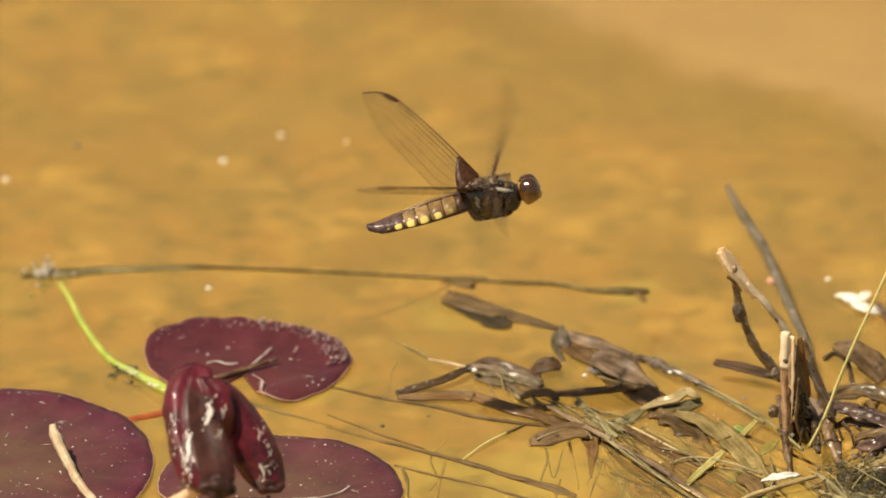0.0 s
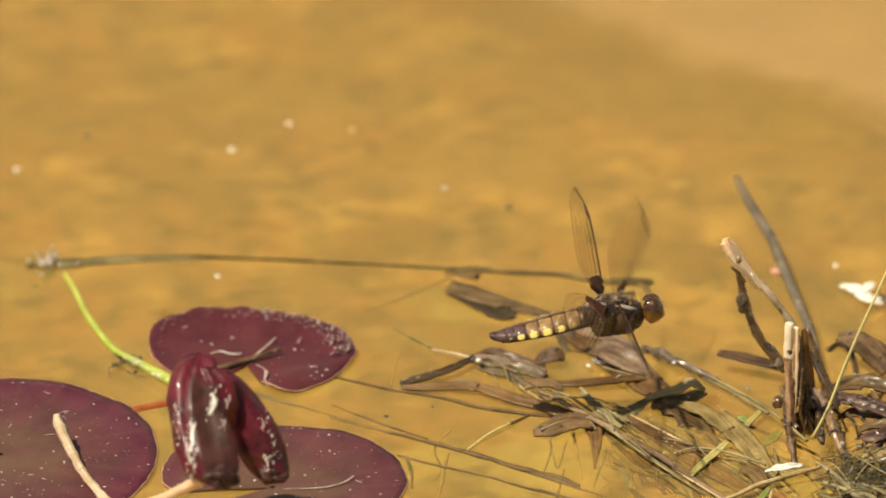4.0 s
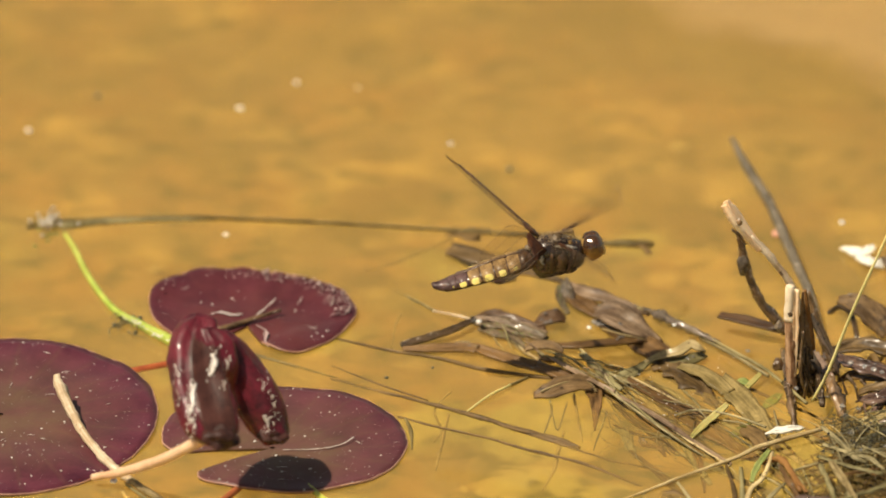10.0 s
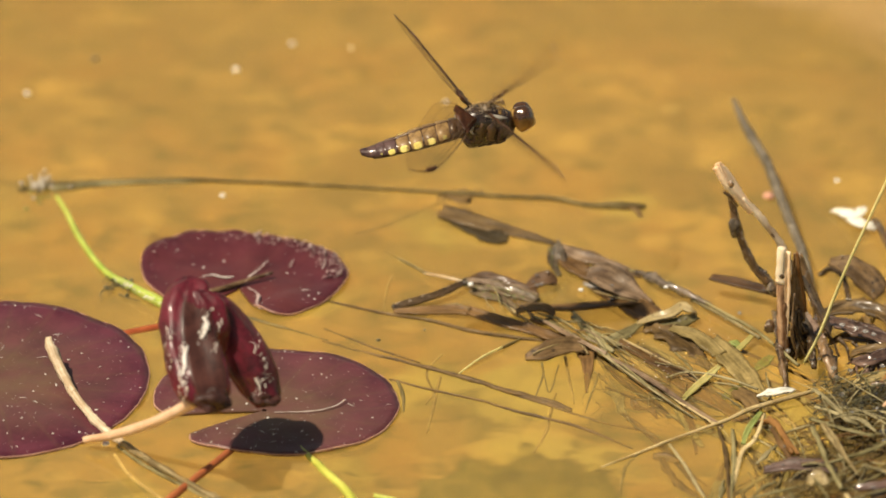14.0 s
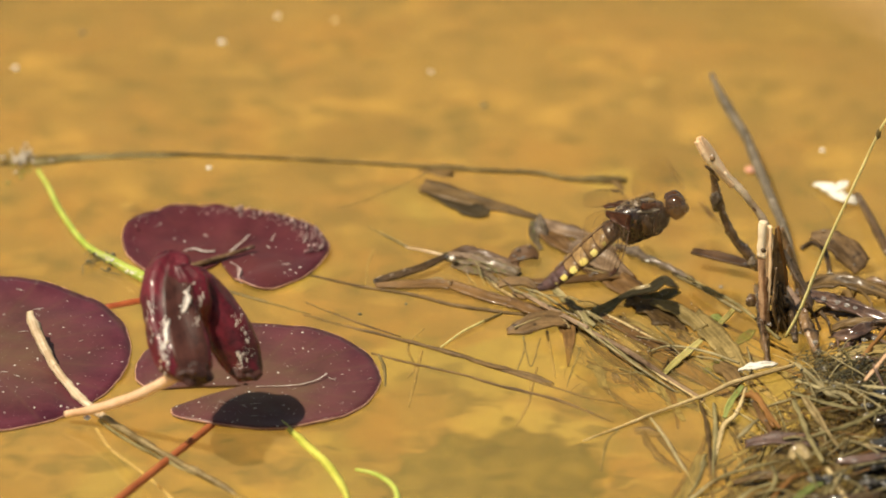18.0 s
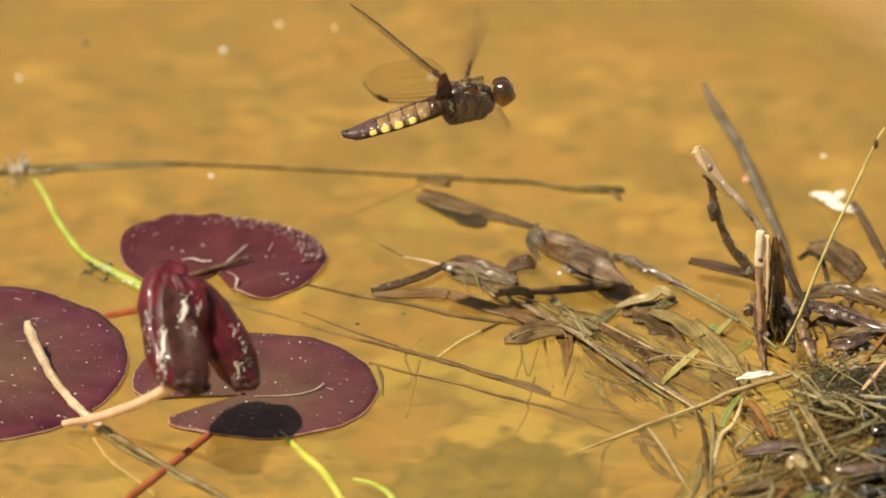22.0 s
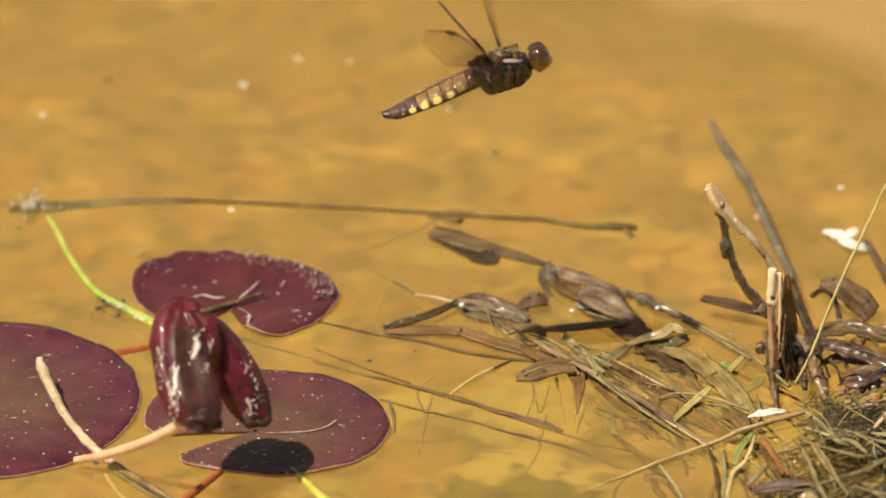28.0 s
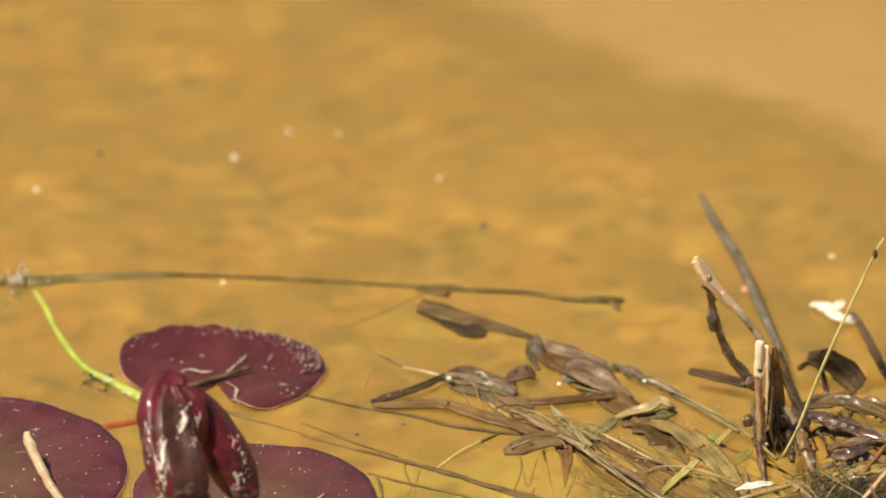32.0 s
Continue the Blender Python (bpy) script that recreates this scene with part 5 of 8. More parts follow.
    stem([(-0.01624, -0.04968, 0.0), (-0.00843, -0.05411, 0.0001), (-0.00135, -0.05735, 0.0001), (0.00570, -0.06072, 0.0001), (0.01273, -0.06511, 0.0001), (0.01974, -0.06846, 0.0), (0.02672, -0.07238, 0.0), (0.03365, -0.07744, -0.0003), (0.03917, -0.08175, -0.0008)], [0.0003, 0.0003, 0.0003, 0.0004, 0.0004, 0.0004, 0.0003], M_BLADE, "thin brown rush stem at the surface", "rush", "rush", bump=0.3)
    for pts in (((-0.00455, -0.04748, -0.001), (-0.00560, -0.05500, -0.002), (-0.00629, -0.06144, -0.003), (-0.00752, -0.0709, -0.005)), ((0.02198, -0.05561, -0.001), (0.02050, -0.06500, -0.002), (0.01971, -0.07165, -0.003), (0.01683, -0.0803, -0.005))):
        stem(list(pts), [0.0003, 0.0005, 0.0004, 0.0002], M_TAN, "faint rootlet sunk in the water", "root", "rootlet", "sunken rootlets")
    stem([(-0.03185, -0.02460, -0.00040), (-0.01989, -0.03465, 0.00000), (-0.00937, -0.04180, 0.00000)], [0.0002, 0.0003, 0.0002], M_BLADE, "thin brown rush stem at the surface", "rush", "rush")
    strip([(0.03703, -0.06501, -0.00100), (0.04330, -0.07523, -0.00150), (0.04946, -0.08797, -0.00200), (0.05732, -0.10614, -0.00500)], [0.0010, 0.0018, 0.0016, 0.0010], M_BLADE, "sunken reed blade under water", group=g)
    rnd = random.Random(53)
    for i in range(9):
        u, v = rnd.uniform(960, 1300), rnd.uniform(510, 640)
        x, y = (u - 784) * S, -(v - 441) * S / 0.469
        a, n, w = rnd.gauss(-1.0, 0.3), rnd.uniform(0.010, 0.024), rnd.uniform(0.0008, 0.0026)
        p = [(x + n * k * math.cos(a) + rnd.gauss(0, 0.0005), y + n * k * 1.3 * math.sin(a) + rnd.gauss(0, 0.0005), rnd.uniform(-0.006, -0.0008)) for k in (0, 0.35, 0.7, 1)]
        strip(p, [w * 0.5, w, w * 0.9, w * 0.3], rnd.choice((M_BLADE, M_SOAK, M_GREYBLADE, M_OLIVE)), "soaked brown reed shred in the litter", "dead reed", "reed_shred", "soaked reed litter", turn=rnd.uniform(-10, 20), ragged=0.3)
    rnd = random.Random(88)
    for i in range(30):
        k = rnd.random()
        u, v = 960 + 340 * k + rnd.gauss(0, 34), 505 + 135 * k + rnd.gauss(0, 28)
        x, y = (u - 784) * S, -(v - 441) * S / 0.469
        a, n, w = rnd.gauss(-1.0, 0.30), rnd.uniform(0.012, 0.040), rnd.uniform(0.0005, 0.0028)
        z = rnd.uniform(-0.0050, -0.0006)
        p = [(x + n * q * math.cos(a) + rnd.gauss(0, 0.0003), y + n * q * math.sin(a) + rnd.gauss(0, 0.0004), z + 0.0006 * math.sin(3 * q) - 0.0008 * q) for q in (0, 0.35, 0.7, 1)]
        strip(p, [w * 0.6, w, w * 0.95, w * 0.5], rnd.choice((M_SOAK, M_OLIVE, M_BLADE, M_TAN, M_OLIVE, M_PARCH)), "soaked reed blade just under the water", "dead reed", "dead_reed", "soaked reed litter", turn=rnd.uniform(-5, 15), ragged=0.08, wrinkle=0.12)
    # fine rootlets and fibres in the litter
    rnd = random.Random(31)
    for i in range(44):
        u, v = rnd.uniform(960, 1320), rnd.uniform(500, 720)
        if v < 500 + (u - 850) * 0.12 or v > 600 + (u - 960) * 0.4:
            continue
        x, y = (u - 784) * S, -(v - 441) * S / 0.469
        a = rnd.gauss(-0.75, 0.45)
        n = rnd.uniform(0.006, 0.018)
        p = [(x, y, rnd.uniform(-2, 1) * 1e-3), (x + n * 0.5 * math.cos(a), y + n * 0.9 * math.sin(a), rnd.uniform(-1, 1.8) * 1e-3),
             (x + n * math.cos(a + rnd.gauss(0, 0.2)), y + n * 1.8 * math.sin(a), rnd.uniform(-4, 0.5) * 1e-3)]
        r = rnd.uniform(0.0001, 0.00026)
        stem(p, [r, r, r * 0.5], rnd.choice((M_HEAP, M_OLIVE, M_BLADE, M_OLIVE)), "fine plant fibre in the reed litter", "fibre", "plant_fibre", "litter fibres", sides=5)


def right_reeds():
    global REED
    # reed laid back almost flat, shaped to fit the camera's view
    REED = stem([(0.06471, 0.07056, 0.01109), (0.06767, 0.05855, 0.00997), (0.07242, 0.04370, 0.00825), (0.07585, 0.02759, 0.00608), (0.07923, 0.01170, 0.00454), (0.08169, -0.00255, 0.00301), (0.08317, -0.01439, 0.00000)], [0.0006, 0.0011, 0.0013, 0.0012, 0.0011, 0.0010, 0.0009], M_REED, "long tapering grey green reed laid far back", "reed", "reed")
    at = (0.07570, -0.02221, 0.01791)
    reed = thing("broken_reed", at, "broken reed stem with a pale split top", "reed")
    b = Vector(at)
    top = part("split_top", blade([Vector(p) - b for p in ((0.05933, -0.02221, 0.04141), (0.06093, -0.02221, 0.03891), (0.06307, -0.02221, 0.03567), (0.06548, -0.02221, 0.03228), (0.06762, -0.02221, 0.02947))], [0.0026, 0.0040, 0.0036, 0.0026, 0.0018], 0.0012, 0.08, 20, 0.06, wrinkle=0.1), M_SPLIT, reed, "pale split wood")
    for k in range(3):
        part("splinter", blade([Vector(p) - b for p in ((0.05905, -0.02277, 0.04184), (0.06011, -0.02277, 0.04023), (0.06145, -0.02277, 0.03802))] if k == 0 else [Vector(p) - b for p in ((0.06078, -0.02193, 0.04097), (0.06159, -0.02193, 0.03935), (0.06280, -0.02193, 0.03700))] if k == 1 else [Vector(p) - b for p in ((0.05970, -0.02249, 0.04214), (0.06064, -0.02249, 0.04038), (0.06199, -0.02249, 0.03788))], [0.0004, 0.0012, 0.0010], 0.0005, 0.2, 30, 0.02, seed=k, wrinkle=0.1), M_SPLIT, top)
    bm = bmesh.new()
    lump(bm, Vector((0.06257, -0.02499, 0.03785)) - b, (0.0007, 0.0006, 0.0009), 2, 2, 0.5)
    part("knot", bm, M_BARK, top, "dark knot hole")
    part("bark_strip", tube([Vector(p) - b for p in ((0.06099, -0.02249, 0.03464), (0.06258, -0.02249, 0.03316), (0.06445, -0.02249, 0.03080))], [0.0003, 0.0005, 0.0003], 6, 0.3), M_BARK, reed, "dark bark edge")
    part("stem", tube([Vector(p) - b for p in ((0.06521, -0.02221, 0.03272), (0.06895, -0.02221, 0.02873), (0.07271, -0.02221, 0.02355), (0.07596, -0.02221, 0.01761), (0.07918, -0.02221, 0.00748))], [0.0009, 0.0009, 0.0008, 0.0008, 0.0007], 9, 0.25), M_DRYSTEM, reed, "bleached stem with brown streaks")
    at = (0.07368, -0.01803, 0.00585)
    dark = thing("dark_stalk", at, "dark brown bent stalk with a swollen node", "stalk")
    b = Vector(at)
    part("stem", tube([Vector(p) - b for p in ((0.06272, -0.01803, 0.03203), (0.06386, -0.01803, 0.02610), (0.06555, -0.01803, 0.01942), (0.06827, -0.01803, 0.01347), (0.07138, -0.01803, 0.00899), (0.07409, -0.01803, 0.00525))], [0.0006, 0.0009, 0.0010, 0.0010, 0.0011, 0.0009], 9, 0.3), M_BARK, dark)
    bm = bmesh.new()
    lump(bm, Vector((0.06390, -0.01831, 0.02328)) - b, (0.0014, 0.0013, 0.0028), 2, 3, 0.3)
    part("node", bm, M_WETGREY, dark, "greyish swollen node")
    strip([(0.05890, -0.00820, 0.00451), (0.06441, -0.01046, 0.00436), (0.06965, -0.01270, 0.00406), (0.07384, -0.01439, 0.00360)], [0.0020, 0.0032, 0.0028, 0.0022], M_COCOA, "dark brown flat reed blade", group="soaked reed litter", turn=8, ragged=0.04, wrinkle=0.08)
    # the cut stub of a reed clump
    at = (0.07567, -0.04016, 0.00000)
    stub = thing("reed_stub", at, "pale brown cut reed stub standing in the litter", "reed stub")
    b = Vector(at)
    cut = part("cut_top", tube([Vector(p) - b for p in ((0.07399, -0.04080, 0.02960), (0.07401, -0.04080, 0.02850), (0.07394, -0.04080, 0.02467), (0.07401, -0.04080, 0.02060))], [0.0010, 0.0012, 0.0012, 0.0013], 14, 0.14), M_PALE, stub, "pale cream cut wood")
    bm = bmesh.new()
    lump(bm, Vector((0.07401, -0.04358, 0.02353)) - b, (0.0006, 0.0004, 0.0006), 2, 2, 0.4)
    part("knot", bm, M_DARK, stub, "dark knot hole")
    part("stem", tube([Vector(p) - b for p in ((0.07399, -0.04080, 0.02120), (0.07435, -0.04080, 0.01582), (0.07459, -0.04080, 0.00989), (0.07495, -0.04080, -0.00060))], [0.0012, 0.0013, 0.0013, 0.0011], 14, 0.18), M_TANWOOD, stub, "bleached stem with brown streaks")
    part("split_strip", blade([Vector(p) - b for p in ((0.07545, -0.04130, 0.02890), (0.07545, -0.04150, 0.02193), (0.07550, -0.04150, 0.01455), (0.07540, -0.04150, 0.00640))], [0.0012, 0.0015, 0.0012, 0.0006], 0.0005, 0.3, 10, 0.12), M_SPLIT, stub, "pale peeled strip")
    part("sheath", blade([Vector(p) - b for p in ((0.07720, -0.03920, 0.02735), (0.07742, -0.03920, 0.02235), (0.07779, -0.03920, 0.01644), (0.07814, -0.03920, 0.01000))], [0.0008, 0.0022, 0.0034, 0.0040], 0.0004, 0.3, 5), M_BARK, stub, "dark brown sheath")
    part("bark_strip", blade([Vector(p) - b for p in ((0.07755, -0.04000, 0.02807), (0.07830, -0.04000, 0.02277), (0.07917, -0.04000, 0.01760), (0.07979, -0.04000, 0.01242))], [0.0004, 0.0009, 0.0009, 0.0006], 0.0005, 0.2, 30), M_ORANGE, stub, "orange brown bark strip")
    bm = bmesh.new()
    for i, (x, z, w) in enumerate(((0.07810, 0.0108, 0.0019), (0.07770, 0.0082, 0.0020), (0.07860, 0.0068, 0.0022), (0.07800, 0.0042, 0.0023), (0.07900, 0.0022, 0.0021), (0.07700, 0.0016, 0.0016))):
        lump(bm, Vector((x, -0.0389, z)) - b, (w * 0.8, w * 0.6, w), i, 3, 1.3)
    part("root_mass", bm, M_DARK, stub, "dark wet root mass")
    part("leaf_sheath", blade([Vector(p) - b for p in ((0.07876, -0.03921, 0.02135), (0.08093, -0.03922, 0.01648), (0.08341, -0.03867, 0.01100), (0.08561, -0.03813, 0.00625))], [0.0006, 0.0022, 0.0028, 0.0022], 0.0006, 0.3, 30), M_STALK, stub, "glossy tan leaf sheath")
    for p, w, mtl in (((0.07159, -0.0405, 0.0188), 0.0012, M_WETGREY), ((0.07149, -0.0405, 0.00874), 0.0016, M_BARK)):
        bm = bmesh.new()
        lump(bm, Vector(p) - b, (w * 0.8, w * 0.7, w), w * 5000, 3, 0.5)
        part("knob", bm, mtl, stub, "wet swollen knob")
    rnd = random.Random(40)
    foot = Vector((0.07771, -0.04195, 0.01602)) - b
    for i in range(6):
        x0, x1, d = rnd.uniform(-1.6, 1.8), rnd.uniform(-2.6, 2.8), rnd.uniform(0.008, 0.016)
        part("root_shred", tube([foot + Vector((x0 * 0.6 * MM, 0, rnd.uniform(-0.003, 0.003))), foot + Vector((x0 * MM, rnd.uniform(-0.0012, 0.0008), -d * 0.5)), foot + Vector((x1 * MM, rnd.uniform(-0.0015, 0.001), -d))], [0.0002, rnd.uniform(0.0002, 0.0005), 0.0002], 7, 0.5, seed=i), M_DARK if i % 3 else M_BARK, stub, "dark wet root shred")
    stem([(0.07834, -0.03329, 0.02406), (0.08029, -0.03329, 0.01785), (0.08251, -0.03329, 0.01117), (0.08552, -0.03384, 0.00403)], [0.0006, 0.0010, 0.0012, 0.0012], M_BARK, "leaning wet brown stalk", "stalk", "stalk")
    strip([(0.08715, -0.00397, 0.00647), (0.09105, -0.00595, 0.00662), (0.09499, -0.00820, 0.00451), (0.09865, -0.01102, 0.00150)], [0.0020, 0.0050, 0.0064, 0.0054], M_GREYBLADE, "curled grey brown dead leaf", "leaf", "dead_leaf", turn=40)
    stem([(0.08483, 0.00142, 0.00000), (0.08743, 0.00078, 0.00200), (0.09019, -0.00348, 0.00200), (0.09126, -0.01102, 0.00000)], [0.0006, 0.0007, 0.0006], M_DARK, "dark curved leaf stalk", "stalk", "stalk")
    # grass stalk across the reeds
    at = (0.07917, -0.04970, 0.00445)
    grass = thing("grass_stalk", at, "thin yellow green grass stalk leaning over the litter", "grass")
    b = Vector(at)
    part("stem", tube([Vector(p) - b for p in ((0.10122, -0.04970, 0.06076), (0.09914, -0.04970, 0.05643), (0.09343, -0.04970, 0.04192), (0.08756, -0.04970, 0.02657), (0.08292, -0.04970, 0.01259), (0.07918, -0.04970, 0.00416))], [0.0002, 0.00024, 0.0003, 0.00034, 0.0004, 0.0003], 7, 0.15), M_GRASS, grass)
    bm = bmesh.new()
    lump(bm, Vector((0.09939, -0.04970, 0.05686)) - b, (0.0006, 0.0006, 0.0014), 1, 2, 0.3)
    part("node", bm, M_TWIG, grass)
    stem([(0.09888, 0.02522, 0.00200), (0.10106, 0.01406, 0.00300), (0.10344, 0.00174, 0.00300), (0.10693, -0.01008, 0.00100)], [0.0008, 0.0010, 0.0011, 0.0010], M_DARK, "dark wet stick over the water", "stick", "stick")
    # white petals on the water
    at = (0.09459, 0.02809, 0.00050)
    bloom = thing("fallen_petals", at, "bleached white petals lying on water", "petals")
    b = Vector(at)
    for pts, w in ((((0.08921, 0.03238, 0.00100), (0.09257, 0.02890, 0.00160), (0.09595, 0.02559, 0.00120)), (0.0010, 0.0030, 0.0016)), (((0.09249, 0.02676, 0.00150), (0.09501, 0.02300, 0.00240), (0.09879, 0.02269, 0.00120)), (0.0010, 0.0022, 0.0020)), (((0.09387, 0.02773, 0.00160), (0.09549, 0.02815, 0.00260), (0.09689, 0.02971, 0.00300)), (0.0014, 0.0022, 0.0008))):
        part("petal", blade([Vector(p) - b for p in pts], w, 0.0004, 0.5, 20, 0.25), M_WHITE, bloom)
    at = (0.07411, 0.04134, 0.00000)
    bm = bmesh.new()
    lump(bm, (0, 0, 0.0004), (0.0013, 0.0018, 0.0006), 7, 2, 0.6)
    solid("petal_scrap", bm, M_PINK, at, "small faded pink petal scrap on water", "petal")
    # shiny brown stalks and sheaths low in the clump
    for pts, r, mtl in (
        (((0.08170, -0.02778, 0.00300), (0.08373, -0.04251, 0.00500), (0.08492, -0.04942, 0.00400), (0.08664, -0.05370, 0.00100)), 0.0020, M_BARK),
        (((0.07349, -0.01849, 0.00100), (0.07354, -0.03517, 0.00400), (0.07451, -0.04976, 0.00300), (0.07516, -0.05512, 0.00000)), 0.0012, M_BARK),
        (((0.07774, -0.01008, 0.00100), (0.08058, -0.03887, 0.00600), (0.08146, -0.05159, 0.00400)), 0.0014, M_DARK),
        (((0.08564, -0.02742, 0.00400), (0.09266, -0.03205, 0.00500), (0.10162, -0.03737, 0.00400)), 0.0009, M_BARK),
        (((0.09530, -0.06241, 0.00400), (0.09869, -0.05797, 0.00600), (0.10286, -0.05078, 0.00800)), 0.0009, M_ORANGE),
        (((0.06661, -0.07122, 0.00000), (0.07156, -0.07610, 0.00300), (0.07526, -0.08856, 0.00200)), 0.0010, M_ORANGE),
    ):
        stem(pts, [r * 0.5, r * 0.7, r * 0.75, r * 0.4], mtl, "shiny wet brown stalk in the reed clump", "stalk", "wet_stalk", "wet stalks", 9, 0.5)
    for pts, w, mtl, label in (
        (((0.08224, -0.02765, 0.00400), (0.08652, -0.03452, 0.00650), (0.09158, -0.03868, 0.00680), (0.09675, -0.04051, 0.00600), (0.10378, -0.04443, 0.00500)), 0.0040, M_SHEATH, "glistening brown leaf sheath in the clump"),
        (((0.08449, -0.02361, 0.00300), (0.09109, -0.02269, 0.00400), (0.09693, -0.02491, 0.00400), (0.10531, -0.02917, 0.00300)), 0.0044, M_BLADE, "grey brown dead leaf in the clump"),
        (((0.09000, -0.04728, 0.00300), (0.09373, -0.05042, 0.00500), (0.09771, -0.04862, 0.00550), (0.10191, -0.04313, 0.00400)), 0.0034, M_SHEATH, "brown torn leaf membrane in the clump"),
        (((0.09038, -0.04376, 0.00300), (0.09604, -0.04470, 0.00500), (0.10514, -0.04614, 0.00400)), 0.0034, M_BLADE, "brown soaked leaf in the clump"),
        (((0.08601, -0.03588, 0.00200), (0.09049, -0.03737, 0.00400), (0.09755, -0.04067, 0.00400), (0.10512, -0.04703, 0.00300)), 0.0030, M_SOAK, "brown wet leaf in the clump"),
        (((0.08892, -0.06059, 0.00300), (0.09541, -0.05938, 0.00500), (0.10326, -0.05776, 0.00500)), 0.0036, M_TAN, "tan soaked leaf in the clump"),
        (((0.07869, -0.02035, 0.00200), (0.08113, -0.03149, 0.00500), (0.08368, -0.04032, 0.00500)), 0.0030, M_STALK, "shiny tan leaf base in the clump"),
    ):
        strip(pts, [w * 0.5, w, w * 0.9, w * 0.6], mtl, label, "leaf", "wet_leaf", "wet stalks", fold=0.55, turn=22, ragged=0.2, wrinkle=0.35)
    for a, c in (((0.08458, -0.03495, 0.0045), (0.08773, -0.03960, 0.0005)), ((0.08774, -0.03771, 0.0045), (0.09026, -0.04179, 0.0005)), ((0.09094, -0.03965, 0.0045), (0.09308, -0.04317, 0.0005)), ((0.09416, -0.04075, 0.0045), (0.09569, -0.04317, 0.0005)), ((0.09738, -0.04186, 0.0045), (0.09834, -0.04236, 0.0005))):
        mid = (Vector(a) + Vector(c)) * 0.5 + Vector((0.0003, 0, 0.0006))
        stem([a, tuple(mid), c], [0.0005, 0.0004, 0.0003], M_DARK, "dark wet rib in the reed clump", "stalk", "wet_stalk", "wet stalks", 8, 0.4)
    web = [Vector(p) for p in [(0.09362, -0.05348, 0.0042), (0.09121, -0.04913, 0.0042), (0.09141, -0.05673, 0.0042), (0.09678, -0.04969, 0.0042), (0.09527, -0.05728, 0.0042), (0.09367, -0.04641, 0.0042)]]
    bm = bmesh.new()
    for p, q in ((0, 1), (0, 2), (0, 3), (0, 4), (0, 5), (1, 5), (5, 3), (1, 2), (2, 4), (4, 3)):
        mid = (web[p] + web[q]) * 0.5 + Vector((0, 0, -0.0004 if p else 0.0002))
        tube([web[p] - web[0], mid - web[0], web[q] - web[0]], [0.0005, 0.00022, 0.0005], 7, 0.4, 0.6, bm=bm, seed=p + q)
    solid("leaf_membrane", bm, M_SHEATH, web[0], "torn glossy leaf membrane with holes", "leaf")
    for u, v, h, w in ((1447, 522, 8.5, 0.0006), (1470, 528, 9, 0.0005), (1486, 533, 9, 0.0006), (1500, 538, 8.6, 0.0005), (1428, 596, 6, 0.0006), (1434, 612, 4, 0.0006), (1456, 600, 5, 0.0005), (1530, 590, 6.5, 0.0006), (1512, 592, 6.5, 0.0005), (1344, 452, 5, 0.0006), (1350, 480, 5, 0.0005), (1348, 528, 5, 0.0005), (1352, 566, 4.5, 0.0005), (1396, 478, 8, 0.0005), (1410, 498, 7, 0.0005), (1440, 640, 4, 0.0007), (1404, 580, 5, 0.0004)):
        bm = bmesh.new()
        lump(bm, (0, 0, 0), (w * 1.25, w * 1.25, w * 0.8), u, 2, 0.1)
        solid("water_droplet", bm, M_DROP, ((u - 784) * S, -(v + h * 6.6 - 441) * S / 0.469, h * 0.001), "tiny glistening water droplet on wet litter", "droplet", "water droplets")
    rnd = random.Random(64)
    for i in range(18):
        u, v = rnd.uniform(1400, 1600), rnd.uniform(500, 660)
        x, y = (u - 784) * S, -(v - 441) * S / 0.469
        a, n, r = rnd.choice((rnd.gauss(-0.2, 0.3), rnd.gauss(1.4, 0.4), rnd.gauss(-0.9, 0.3))), rnd.uniform(0.005, 0.018), rnd.uniform(0.00025, 0.0009)
        h = rnd.uniform(0.0, 0.004)
        p = [(x + n * k * math.cos(a) + rnd.gauss(0, 0.0005), y + n * k * 1.4 * math.sin(a) + rnd.gauss(0, 0.0006), h + (0.003 * math.sin(math.pi * k) if k else -0.001)) for k in (0, 0.35, 0.7, 1)]
        stem(p, [r * 0.6, r, r * 0.9, r * 0.4], rnd.choice((M_BARK, M_BARK, M_STALK, M_DARK, M_BLADE)), "wet broken stalk in the reed clump", "stalk", "wet_stalk", "wet stalks", 7, 0.4)
    for u, v, h, w in ((1545, 768, 6, 0.0034), (1566, 748, 7, 0.0030), (1528, 795, 5, 0.0028), (1572, 792, 6, 0.0036), (1412, 822, 5, 0.0013), (1433, 824, 5, 0.0015), (1452, 815, 5, 0.0009), (1500, 830, 5, 0.0020)):
        bm = bmesh.new()
        lump(bm, (0, 0, 0), (w * 1.2, w * 0.9, w * 0.5), u, 3, 1.2)
        solid("mud_clod", bm, M_MUD, ((u - 784) * S, -(v + h * 6.6 - 441) * S / 0.469, h * 0.001), "glistening black wet mud clod on the heap", "mud", "mud clods")
    # bleached scraps
    strip([(0.06793, -0.06109, 0.00150), (0.07049, -0.06165, 0.00240), (0.07361, -0.06120, 0.00260), (0.07682, -0.05876, 0.00200)], [0.0006, 0.0030, 0.0026, 0.0008], M_WHITE, "small bleached white scrap on the litter", "petal", "petal_scrap", fold=0.5, ragged=0.35, wrinkle=0.5)
    strip([(0.05061, -0.06097, 0.00020), (0.05359, -0.05550, 0.00060), (0.05683, -0.05083, 0.00100), (0.05982, -0.04612, 0.00140)], [0.0010, 0.0016, 0.0016, 0.0012], M_YGREEN, "pale yellow flat straw in the litter", "straw", "straw", turn=20, ragged=0.1, wrinkle=0.1)
